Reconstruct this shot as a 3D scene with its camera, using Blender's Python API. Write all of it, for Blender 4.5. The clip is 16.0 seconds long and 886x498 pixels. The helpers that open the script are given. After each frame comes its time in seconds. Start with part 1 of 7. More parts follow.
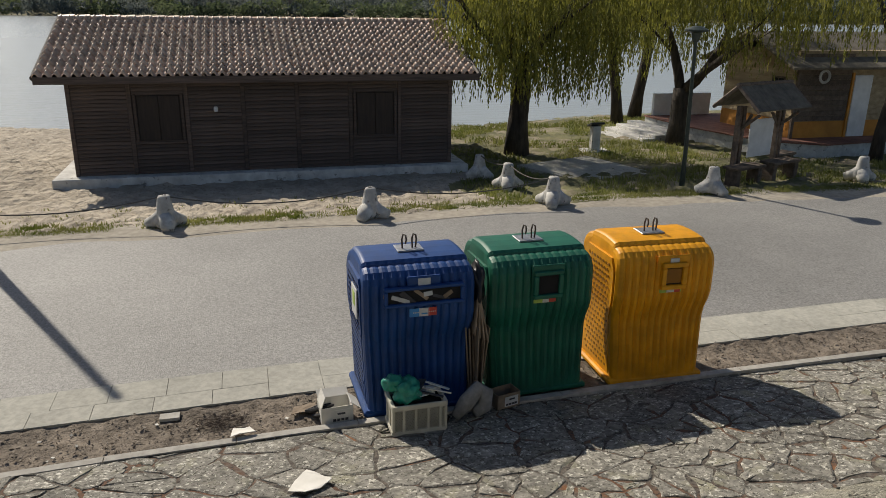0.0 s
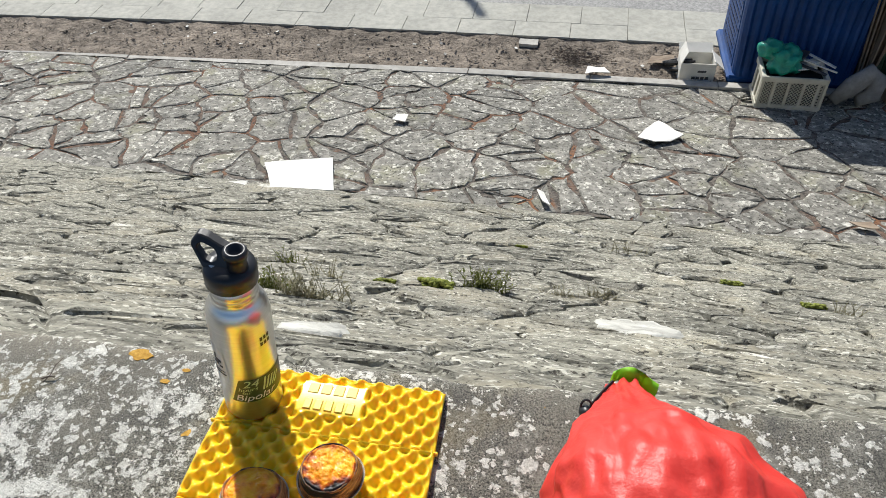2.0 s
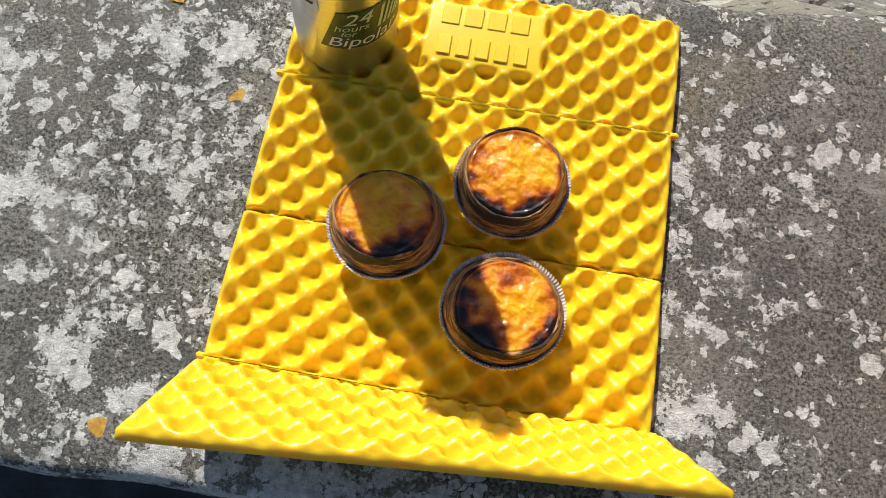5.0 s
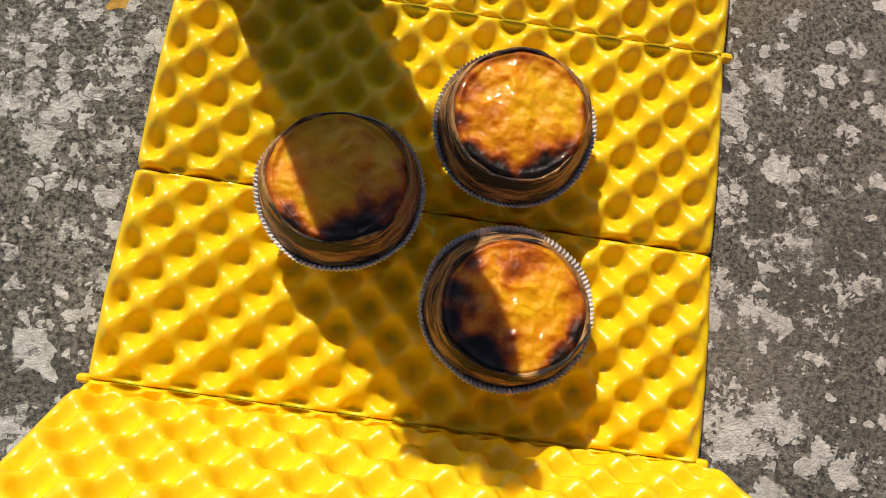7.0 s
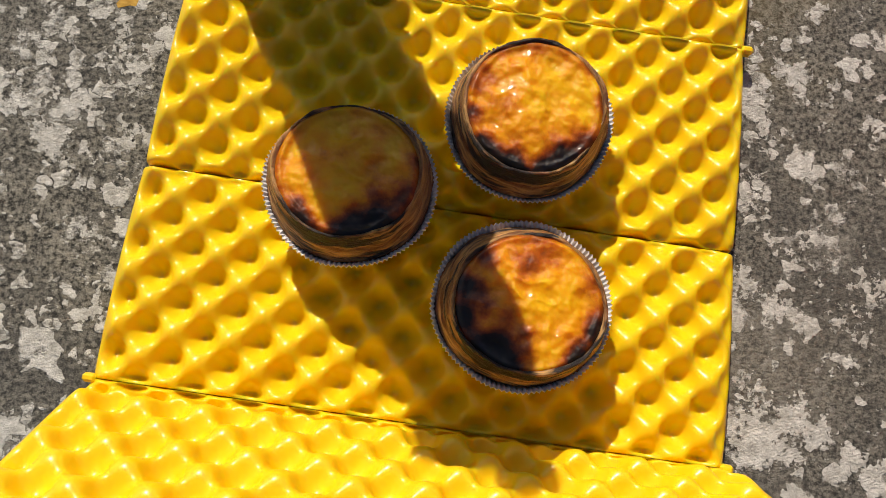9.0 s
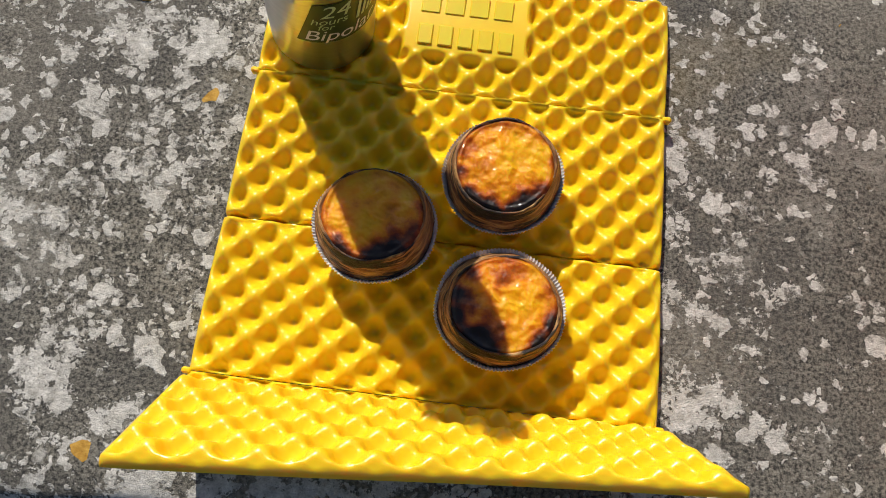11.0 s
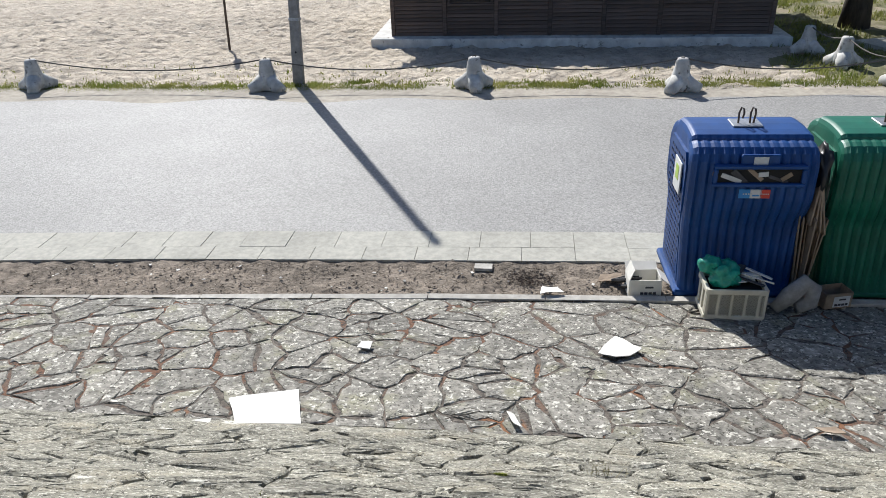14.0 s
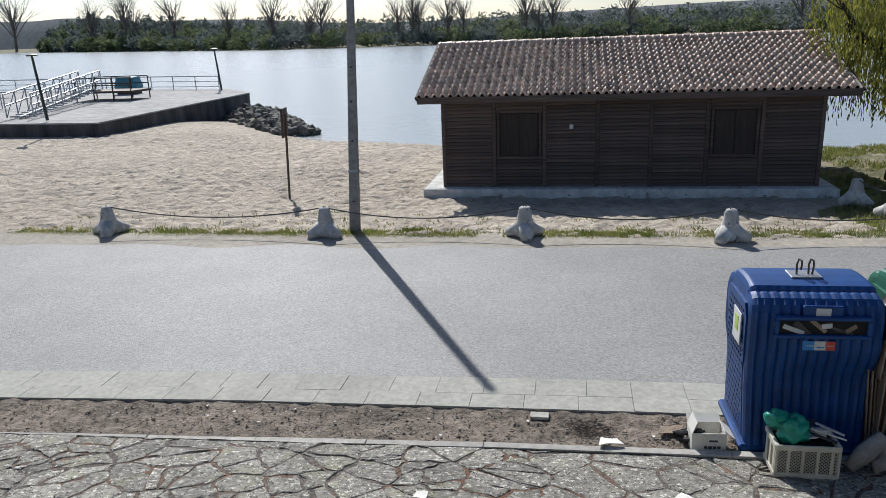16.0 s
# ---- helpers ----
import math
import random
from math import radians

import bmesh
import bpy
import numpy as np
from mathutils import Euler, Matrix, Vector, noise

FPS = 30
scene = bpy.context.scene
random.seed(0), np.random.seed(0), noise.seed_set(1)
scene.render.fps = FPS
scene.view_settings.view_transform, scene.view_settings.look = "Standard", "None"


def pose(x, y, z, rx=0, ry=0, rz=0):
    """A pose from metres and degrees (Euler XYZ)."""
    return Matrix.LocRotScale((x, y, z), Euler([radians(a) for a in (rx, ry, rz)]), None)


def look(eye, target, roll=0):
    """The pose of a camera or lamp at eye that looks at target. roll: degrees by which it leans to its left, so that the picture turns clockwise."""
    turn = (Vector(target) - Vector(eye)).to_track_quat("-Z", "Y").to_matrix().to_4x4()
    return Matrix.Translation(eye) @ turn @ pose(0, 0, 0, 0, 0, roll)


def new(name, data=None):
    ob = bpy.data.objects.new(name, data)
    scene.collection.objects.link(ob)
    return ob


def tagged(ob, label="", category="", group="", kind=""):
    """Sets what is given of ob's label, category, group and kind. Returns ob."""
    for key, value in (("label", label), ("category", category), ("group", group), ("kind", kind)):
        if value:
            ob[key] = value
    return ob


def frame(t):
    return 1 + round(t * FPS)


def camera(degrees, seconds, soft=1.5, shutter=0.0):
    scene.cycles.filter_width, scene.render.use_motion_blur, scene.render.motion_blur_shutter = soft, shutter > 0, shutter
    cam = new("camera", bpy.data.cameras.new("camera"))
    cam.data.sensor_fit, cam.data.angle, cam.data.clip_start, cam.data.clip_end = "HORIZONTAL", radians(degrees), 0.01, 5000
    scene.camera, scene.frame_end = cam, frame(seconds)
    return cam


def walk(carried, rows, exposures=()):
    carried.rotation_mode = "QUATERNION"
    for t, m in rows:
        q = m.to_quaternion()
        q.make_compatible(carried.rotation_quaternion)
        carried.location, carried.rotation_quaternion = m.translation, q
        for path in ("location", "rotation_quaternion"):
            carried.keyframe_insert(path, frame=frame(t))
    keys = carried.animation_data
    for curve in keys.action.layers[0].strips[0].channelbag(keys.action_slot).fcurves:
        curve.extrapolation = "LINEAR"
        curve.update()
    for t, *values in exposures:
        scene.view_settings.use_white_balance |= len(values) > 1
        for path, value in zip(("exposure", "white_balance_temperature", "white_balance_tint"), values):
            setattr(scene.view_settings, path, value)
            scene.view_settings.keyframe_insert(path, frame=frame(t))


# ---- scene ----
cam = camera(61.5, 16.0, soft=0.8)
PATH = [
    (0, (0.36, 0.687, 3.538), (0.859, 2.523, 2.923), 0.8),
    (0.5, (0.29, 0.71, 3.511), (0.645, 2.516, 2.727), 1.6),
    (1, (0.23, 0.728, 3.481), (0.346, 2.486, 2.535), 0.7),
    (1.5, (0.11, 0.723, 3.43), (-0.011, 2.345, 2.267), -0.3),
    (2, (0.02, 0.783, 3.371), (-0.281, 2.196, 1.988), -2.0),
    (2.5, (-0.052, 0.863, 3.317), (-0.451, 2.011, 1.729), -5.3),
    (3, (-0.091, 0.909, 3.276), (-0.46, 1.87, 1.561), -5.7),
    (3.5, (-0.134, 0.945, 3.236), (-0.428, 1.766, 1.436), -5.5),
    (4, (-0.19, 0.977, 3.196), (-0.382, 1.643, 1.32), -3.6),
    (4.5, (-0.203, 0.99, 3.134), (-0.36, 1.537, 1.216), -5.0),
    (5, (-0.209, 1.006, 3.085), (-0.294, 1.469, 1.141), -0.4),
    (5.2, (-0.213, 1.008, 3.067), (-0.28, 1.462, 1.12), 1.3),
    (7.3, (-0.233, 1.063, 2.953), (-0.133, 1.31, 0.971), 30.4),
    (7.5, (-0.233, 1.061, 2.949), (-0.14, 1.317, 0.968), 28.5),
    (8, (-0.231, 1.064, 2.953), (-0.148, 1.319, 0.971), 26.5),
    (8.5, (-0.234, 1.061, 2.954), (-0.167, 1.305, 0.97), 23.8),
    (8.7, (-0.232, 1.057, 2.953), (-0.176, 1.322, 0.971), 20.4),
    (10.8, (-0.223, 1.025, 3.041), (-0.238, 1.419, 1.08), 5.0),
    (11, (-0.217, 1.015, 3.069), (-0.247, 1.456, 1.119), 3.4),
    (11.5, (-0.2, 0.992, 3.141), (-0.286, 1.645, 1.253), -0.7),
    (12, (-0.193, 0.958, 3.201), (-0.319, 1.912, 1.447), -1.4),
    (12.5, (-0.176, 0.941, 3.268), (-0.314, 2.165, 1.692), -1.0),
    (13, (-0.141, 0.895, 3.34), (-0.306, 2.369, 1.998), -1.4),
    (13.5, (-0.088, 0.822, 3.405), (-0.277, 2.47, 2.287), -1.7),
    (14, (-0.071, 0.762, 3.449), (-0.284, 2.526, 2.531), -1.8),
    (14.5, (-0.087, 0.739, 3.472), (-0.295, 2.585, 2.732), -1.6),
    (15, (-0.121, 0.717, 3.493), (-0.318, 2.589, 2.816), -1.8),
    (15.5, (-0.154, 0.693, 3.506), (-0.381, 2.587, 2.904), -1.8),
    (16, (-0.178, 0.671, 3.499), (-0.514, 2.562, 2.943), -2.1),
]
walk(cam, [(t, look(eye, target, roll)) for t, eye, target, roll in PATH], [(0, -0.2, 7100, 10), (1, 0.08, 6700, 7), (1.5, 0.41, 6500, 7), (2.0, 0.31, 6300, 8), (2.5, 0.08, 6300, 10), (3.5, 0.1, 6400, 10), (5, 0.1, 6300, 10), (7.5, -0.28, 7200, 14), (8.5, -0.28, 7200, 14), (11, -0.19, 6700, 13), (11.5, -0.22, 6650, 13), (12, -0.04, 6500, 10), (12.75, 0.1, 6400, 9), (13.5, 0.47, 6200, 10), (14, 0.46, 6200, 10), (14.5, 0.28, 6150, 10), (16, 0.06, 6100, 10)])

# ---- light ----
SUN_DIR = Vector((-0.415, 0.910, 0.0)).normalized()
ELEV = radians(39.5)
world = bpy.data.worlds.new("world")
scene.world = world
world.use_nodes = True
wn = world.node_tree.nodes
sky = wn.new("ShaderNodeTexSky")
sky.sky_type, sky.sun_disc = "NISHITA", False
sky.sun_elevation, sky.sun_rotation = ELEV, math.atan2(SUN_DIR.x, SUN_DIR.y)
sky.air_density, sky.dust_density, sky.ozone_density = 0.75, 1.0, 1.8
wn["Background"].inputs[1].default_value = 0.093
world.node_tree.links.new(sky.outputs[0], wn["Background"].inputs[0])
sun = new("sun", bpy.data.lights.new("sun", "SUN"))
sun.data.energy, sun.data.angle, sun.data.color = 5.0, radians(0.53), (1.0, 0.955, 0.89)
to_sun = Vector((SUN_DIR.x * math.cos(ELEV), SUN_DIR.y * math.cos(ELEV), math.sin(ELEV)))
sun.matrix_world = look((0, 0, 30), Vector((0, 0, 30)) - to_sun)

# ---- small builders ----
rng = random.Random(7)


def thing(name, at=(0, 0, 0), turn=0, label="", category="", group="", kind=""):
    ob = new(name)
    ob.empty_display_size = 0.1
    ob.matrix_world = pose(*at, 0, 0, turn)
    return tagged(ob, label, category, group, kind)


def mesh_of(bm, material, smooth=False):
    me = bpy.data.meshes.new("mesh")
    bmesh.ops.recalc_face_normals(bm, faces=bm.faces)
    bm.to_mesh(me)
    bm.free()
    if material:
        me.materials.append(material)
    if smooth:
        me.polygons.foreach_set("use_smooth", [True] * len(me.polygons))
    return me


def part(name, bm, material, parent=None, label="", smooth=False, at=None):
    me = bm if isinstance(bm, bpy.types.Mesh) else mesh_of(bm, material, smooth)
    ob = new(name, me)
    if parent:
        ob.parent = parent
    if at is not None:
        ob.matrix_local = at
    return tagged(ob, label)


def data_mesh(verts, faces, material, smooth=False):
    me = bpy.data.meshes.new("mesh")
    me.from_pydata(verts, [], faces)
    me.materials.append(material)
    if smooth:
        me.polygons.foreach_set("use_smooth", [True] * len(me.polygons))
    me.update()
    return me


def box(size, at=(0, 0, 0), bevel=0.0, turn=(0, 0, 0), bm=None, seg=1):
    """A box of that size, centred at `at`."""
    bm = bm or bmesh.new()
    m = pose(*at, *turn) @ Matrix.Diagonal((*size, 1))
    geo = bmesh.ops.create_cube(bm, size=1, matrix=m)
    if bevel:
        edges = list({e for v in geo["verts"] for e in v.link_edges})
        bmesh.ops.bevel(bm, geom=edges, offset=bevel, segments=seg, affect="EDGES", profile=0.6)
    return bm


def lathe(profile, n=32, bm=None, wob=None, m=None):
    """Turns (radius, height) pairs about z; closed where the radius is 0."""
    bm = bm or bmesh.new()
    m = m or Matrix()
    rings = []
    for r, z in profile:
        if r < 1e-6:
            rings.append([bm.verts.new(m @ Vector((0, 0, z)))])
        else:
            rings.append([bm.verts.new(m @ Vector(((r + (wob(i, z) if wob else 0)) * math.cos(2 * math.pi * i / n),
                                                   (r + (wob(i, z) if wob else 0)) * math.sin(2 * math.pi * i / n), z))) for i in range(n)])
    for a, b in zip(rings, rings[1:]):
        for i in range(n):
            q = [a[i % len(a)], a[(i + 1) % len(a)], b[(i + 1) % len(b)], b[i % len(b)]]
            q = list(dict.fromkeys(q))
            if len(q) > 2:
                bm.faces.new(q)
    return bm


def tube(points, radii, n=8, bm=None):
    """A round bar along points, with a radius at each."""
    bm = bm or bmesh.new()
    pts = [Vector(p) for p in points]
    if not isinstance(radii, (list, tuple)):
        radii = [radii] * len(pts)
    side = None
    rings = []
    for i, p in enumerate(pts):
        d = (pts[min(i + 1, len(pts) - 1)] - pts[max(i - 1, 0)]).normalized()
        if side is None:
            side = d.orthogonal().normalized()
        side = (side - d * side.dot(d)).normalized()
        up = d.cross(side)
        rings.append([bm.verts.new(p + radii[i] * (math.cos(2 * math.pi * k / n) * side + math.sin(2 * math.pi * k / n) * up)) for k in range(n)])
    for a, b in zip(rings, rings[1:]):
        for k in range(n):
            bm.faces.new((a[k], a[(k + 1) % n], b[(k + 1) % n], b[k]))
    bm.faces.new(rings[0][::-1])
    bm.faces.new(rings[-1])
    return bm


def slab_of(outline, z0, z1, bm=None):
    """A prism on an outline of (x, y)."""
    bm = bm or bmesh.new()
    lo = [bm.verts.new((x, y, z0)) for x, y in outline]
    hi = [bm.verts.new((x, y, z1)) for x, y in outline]
    bm.faces.new(lo[::-1])
    bm.faces.new(hi)
    n = len(lo)
    for i in range(n):
        bm.faces.new((lo[i], lo[(i + 1) % n], hi[(i + 1) % n], hi[i]))
    return bm


# ---- materials ----
def material(name, c1, c2=None, scale=6.0, rough=0.75, metal=0.0, bump=0.3, bscale=None, lo=0.35, hi=0.65, rand=0.0, stretch=(1, 1, 1),
             big=0.25, bigscale=0.7, spots=None, spotscale=20, spotcut=(0.62, 0.68), dist=0.01, spec=0.5, coat=0.0, sss=0.0, trans=0.0, detail=8):
    """Procedural surface: grain of two colours, broad stains, optional spots of a third colour, relief; coordinates in metres."""
    ma = bpy.data.materials.new(name)
    ma.use_nodes = True
    nt = ma.node_tree
    N, L = nt.nodes, nt.links
    bsdf = N["Principled BSDF"]
    bsdf.inputs["Roughness"].default_value = rough
    bsdf.inputs["Metallic"].default_value = metal
    bsdf.inputs["Specular IOR Level"].default_value = spec
    bsdf.inputs["Coat Weight"].default_value = coat
    bsdf.inputs["Transmission Weight"].default_value = trans
    if sss:
        bsdf.inputs["Subsurface Weight"].default_value = sss
        bsdf.inputs["Subsurface Scale"].default_value = 0.01
    tc = N.new("ShaderNodeTexCoord")
    mp = N.new("ShaderNodeMapping")
    mp.inputs["Scale"].default_value = stretch
    L.new(tc.outputs["Object"], mp.inputs[0])

    def nz(s, d=detail, r=0.6):
        n = N.new("ShaderNodeTexNoise")
        n.inputs["Scale"].default_value, n.inputs["Detail"].default_value, n.inputs["Roughness"].default_value = s, d, r
        L.new(mp.outputs[0], n.inputs["Vector"])
        return n.outputs["Fac"]

    def ramp(f, a, b, ca=(0, 0, 0, 1), cb=(1, 1, 1, 1)):
        r = N.new("ShaderNodeValToRGB")
        r.color_ramp.elements[0].position, r.color_ramp.elements[1].position = a, b
        r.color_ramp.elements[0].color, r.color_ramp.elements[1].color = ca, cb
        L.new(f, r.inputs[0])
        return r.outputs[0]

    def mix(f, a, b, kind="MIX"):
        x = N.new("ShaderNodeMix")
        x.data_type, x.blend_type = "RGBA", kind
        for i, v in ((0, f), (6, a), (7, b)):
            if isinstance(v, (int, float)):
                x.inputs[i].default_value = v
            elif isinstance(v, tuple):
                x.inputs[i].default_value = (*v[:3], 1)
            else:
                L.new(v, x.inputs[i])
        return x.outputs[2]

    c2 = c2 or tuple(min(1, v * 1.3) for v in c1)
    col = ramp(nz(scale), lo, hi, (*c1, 1), (*c2, 1))
    if big:
        col = mix(1.0, col, ramp(nz(bigscale, 4), 0.3, 0.7, (1 - big, 1 - big, 1 - big, 1), (1 + big * 0.4, 1 + big * 0.4, 1 + big * 0.4, 1)), "MULTIPLY")
    for sc, ssc, cut in ([(spots, spotscale, spotcut)] if spots and not isinstance(spots, list) else spots or []):
        col = mix(ramp(nz(ssc, 5), *cut), col, sc)
    if rand:
        oi = N.new("ShaderNodeObjectInfo")
        mr = N.new("ShaderNodeMapRange")
        mr.inputs[3].default_value, mr.inputs[4].default_value = 1 - rand, 1 + rand
        L.new(oi.outputs["Random"], mr.inputs[0])
        cv = N.new("ShaderNodeCombineColor")
        for i in range(3):
            L.new(mr.outputs[0], cv.inputs[i])
        col = mix(1.0, col, cv.outputs[0], "MULTIPLY")
    L.new(col, bsdf.inputs["Base Color"])
    if bump:
        b = N.new("ShaderNodeBump")
        b.inputs["Strength"].default_value, b.inputs["Distance"].default_value = bump, dist
        L.new(nz(bscale or scale * 3, 6), b.inputs["Height"])
        L.new(b.outputs[0], bsdf.inputs["Normal"])
    return ma


m_asphalt = material("asphalt", (0.17, 0.168, 0.158), (0.34, 0.332, 0.312), 42, 0.68, bump=0.9, bscale=60, big=0.22, bigscale=0.35, dist=0.008)
m_gutter = material("pale_concrete", (0.34, 0.335, 0.29), (0.46, 0.445, 0.385), 18, 0.9, bump=0.3, rand=0.035, dist=0.004)
m_edging = material("edging_concrete", (0.36, 0.34, 0.30), (0.5, 0.48, 0.43), 14, 0.9, bump=0.4, rand=0.1, dist=0.004)
m_dirt = material("bare_earth", (0.13, 0.105, 0.08), (0.30, 0.25, 0.195), 9, 0.95, bump=0.9, bscale=25, big=0.35, bigscale=1.2, spots=(0.33, 0.29, 0.23), spotscale=45, dist=0.03)
m_joint = material("mortar_and_red_moss", (0.075, 0.062, 0.05), (0.19, 0.165, 0.135), 24, 0.95, bump=1.0, bscale=40, spots=[((0.15, 0.075, 0.042), 1.7, (0.48, 0.60)), ((0.22, 0.10, 0.045), 2.3, (0.60, 0.68)), ((0.05, 0.042, 0.035), 30, (0.54, 0.6))], dist=0.02)
m_paving = material("paving_stone", (0.135, 0.128, 0.108), (0.335, 0.318, 0.272), 17, 0.9, bump=1.0, bscale=38, rand=0.2, big=0.25, bigscale=2.5,
                    spots=[((0.25, 0.24, 0.17), 4, (0.54, 0.68)), ((0.55, 0.53, 0.46), 26, (0.57, 0.62)), ((0.62, 0.60, 0.53), 9, (0.66, 0.72)), ((0.06, 0.055, 0.042), 40, (0.57, 0.62))], dist=0.014)
m_rubble = material("rubble_stone", (0.122, 0.117, 0.091), (0.375, 0.358, 0.286), 30, 0.9, bump=1.0, bscale=55, rand=0.24, big=0.25, bigscale=3.5, stretch=(0.8, 1.0, 1.0), lo=0.32, hi=0.68,
                    spots=[((0.30, 0.275, 0.205), 4, (0.52, 0.66)), ((0.60, 0.58, 0.50), 6, (0.63, 0.70)), ((0.54, 0.52, 0.44), 62, (0.57, 0.62)), ((0.06, 0.053, 0.040), 75, (0.57, 0.62))], dist=0.018)
m_pale_stone = material("pale_stone", (0.34, 0.33, 0.29), (0.60, 0.59, 0.53), 10, 0.85, bump=0.8, bscale=25, stretch=(0.6, 1.5, 1.5), dist=0.015)
m_mortar = material("wall_mortar", (0.115, 0.107, 0.083), (0.32, 0.30, 0.24), 26, 0.95, bump=1.0, bscale=46, stretch=(0.85, 1.0, 1.0), spots=[((0.55, 0.53, 0.46), 45, (0.58, 0.63)), ((0.045, 0.04, 0.035), 50, (0.57, 0.61))], dist=0.035)
m_sand = material("beach_sand", (0.36, 0.31, 0.24), (0.56, 0.49, 0.39), 3.0, 0.95, bump=0.9, bscale=4.5, big=0.2, bigscale=0.25, spots=(0.24, 0.20, 0.145), spotscale=8, spotcut=(0.60, 0.68), dist=0.16)
m_turf = material("turf_soil", (0.10, 0.10, 0.045), (0.21, 0.20, 0.09), 2.5, 0.95, bump=0.8, bscale=14, big=0.3, bigscale=0.4, spots=(0.26, 0.22, 0.15), spotscale=1.1, spotcut=(0.52, 0.6), dist=0.03)
m_hutwood = material("dark_stained_wood", (0.055, 0.039, 0.031), (0.135, 0.096, 0.078), 10, 0.75, bump=0.4, rand=0.3, stretch=(0.15, 1, 2.5), dist=0.004)
m_shutter = material("shutter_wood", (0.022, 0.015, 0.011), (0.045, 0.03, 0.022), 12, 0.7, bump=0.4, stretch=(2, 1, 0.2), dist=0.004)
m_plinth = material("worn_whitewash", (0.52, 0.51, 0.48), (0.76, 0.75, 0.70), 4, 0.9, bump=0.3, spots=(0.2, 0.19, 0.17), spotscale=6, spotcut=(0.6, 0.68))
m_tile = material("clay_tile", (0.72, 0.43, 0.28), (0.95, 0.74, 0.54), 9, 0.5, bump=0.3, rand=0.3, big=0.35, bigscale=0.5, spots=[((0.20, 0.13, 0.09), 5, (0.56, 0.7)), ((0.10, 0.085, 0.05), 1.1, (0.62, 0.72))], spec=0.5)
m_concrete = material("weathered_concrete", (0.42, 0.41, 0.38), (0.66, 0.65, 0.61), 7, 0.9, bump=0.5, bscale=40, big=0.3, bigscale=3, spots=(0.15, 0.145, 0.13), spotscale=9, spotcut=(0.6, 0.68), dist=0.006)
m_polec = material("pole_concrete", (0.22, 0.21, 0.195), (0.34, 0.325, 0.30), 12, 0.9, bump=0.4, dist=0.005)
m_bark = material("willow_bark", (0.03, 0.024, 0.019), (0.085, 0.068, 0.052), 9, 0.95, bump=1.0, bscale=14, stretch=(1, 1, 0.25), dist=0.04)
m_leaf = material("willow_leaf", (0.15, 0.16, 0.025), (0.30, 0.29, 0.06), 3, 0.55, bump=0, big=0.3, bigscale=0.8)
m_grass = material("grass_blade", (0.14, 0.18, 0.03), (0.34, 0.33, 0.11), 1.2, 0.7, bump=0, big=0.35, bigscale=0.5)
m_rope = material("rope", (0.09, 0.08, 0.07), (0.16, 0.15, 0.13), 60, 0.9)
m_rust = material("brown_steel", (0.07, 0.05, 0.04), (0.14, 0.11, 0.085), 20, 0.7, 0.4)
m_galv = material("galvanised_steel", (0.33, 0.34, 0.35), (0.5, 0.51, 0.52), 30, 0.45, 0.8, bump=0.05)
m_darkgreen = material("dark_green_paint", (0.018, 0.03, 0.022), (0.035, 0.05, 0.04), 10, 0.5)
m_jetty = material("jetty_concrete", (0.30, 0.29, 0.27), (0.45, 0.44, 0.42), 2, 0.9, bump=0.2)
m_jettywall = material("dark_jetty_wall", (0.035, 0.034, 0.034), (0.13, 0.125, 0.115), 1.2, 0.85, bump=0.4, stretch=(1, 1, 0.35))
m_rock = material("riprap_rock", (0.09, 0.085, 0.07), (0.22, 0.21, 0.17), 2, 0.9, bump=0.8, rand=0.3, spots=(0.08, 0.10, 0.03), spotscale=1.5)
m_lightwood = material("weathered_board", (0.30, 0.22, 0.12), (0.50, 0.39, 0.24), 5, 0.8, bump=0.3, rand=0.2, stretch=(1, 0.2, 2))
m_kioskwood = material("kiosk_timber", (0.085, 0.062, 0.045), (0.18, 0.135, 0.10), 9, 0.85, bump=0.4, rand=0.25)
m_orange = material("orange_paint", (0.50, 0.20, 0.025), (0.62, 0.27, 0.04), 3, 0.7, bump=0.1)
m_white = material("white_paint", (0.68, 0.68, 0.66), (0.8, 0.8, 0.78), 4, 0.6, bump=0.05)
m_redtile = material("terracotta_floor", (0.20, 0.085, 0.06), (0.32, 0.15, 0.11), 5, 0.8, bump=0.1)
m_greyroof = material("fibre_roof", (0.10, 0.088, 0.066), (0.20, 0.175, 0.135), 4, 0.9, bump=0.3)
m_card = material("raw_cardboard", (0.24, 0.18, 0.125), (0.36, 0.28, 0.20), 10, 0.85, bump=0.1, rand=0.15)
m_whitecard = material("white_cardboard", (0.66, 0.64, 0.57), (0.78, 0.76, 0.7), 5, 0.8, bump=0.1, big=0.1)
m_dark = material("black_plastic", (0.012, 0.012, 0.012), (0.02, 0.02, 0.021), 30, 0.4, bump=0.05)
# near-black that paints the shade inside openings, holes and hollow things
m_inside = material("inside_shade", (0.008, 0.008, 0.008), (0.014, 0.013, 0.012), 10, 0.9, bump=0)
m_crate = material("cream_plastic", (0.55, 0.52, 0.41), (0.66, 0.63, 0.52), 12, 0.5, bump=0.05)
m_terrace = material("terrace_concrete", (0.06, 0.06, 0.055), (0.12, 0.115, 0.105), 12, 0.95, bump=0.5)
m_ink = material("dark_ink", (0.04, 0.04, 0.045), (0.07, 0.07, 0.075), 10, 0.7, bump=0)


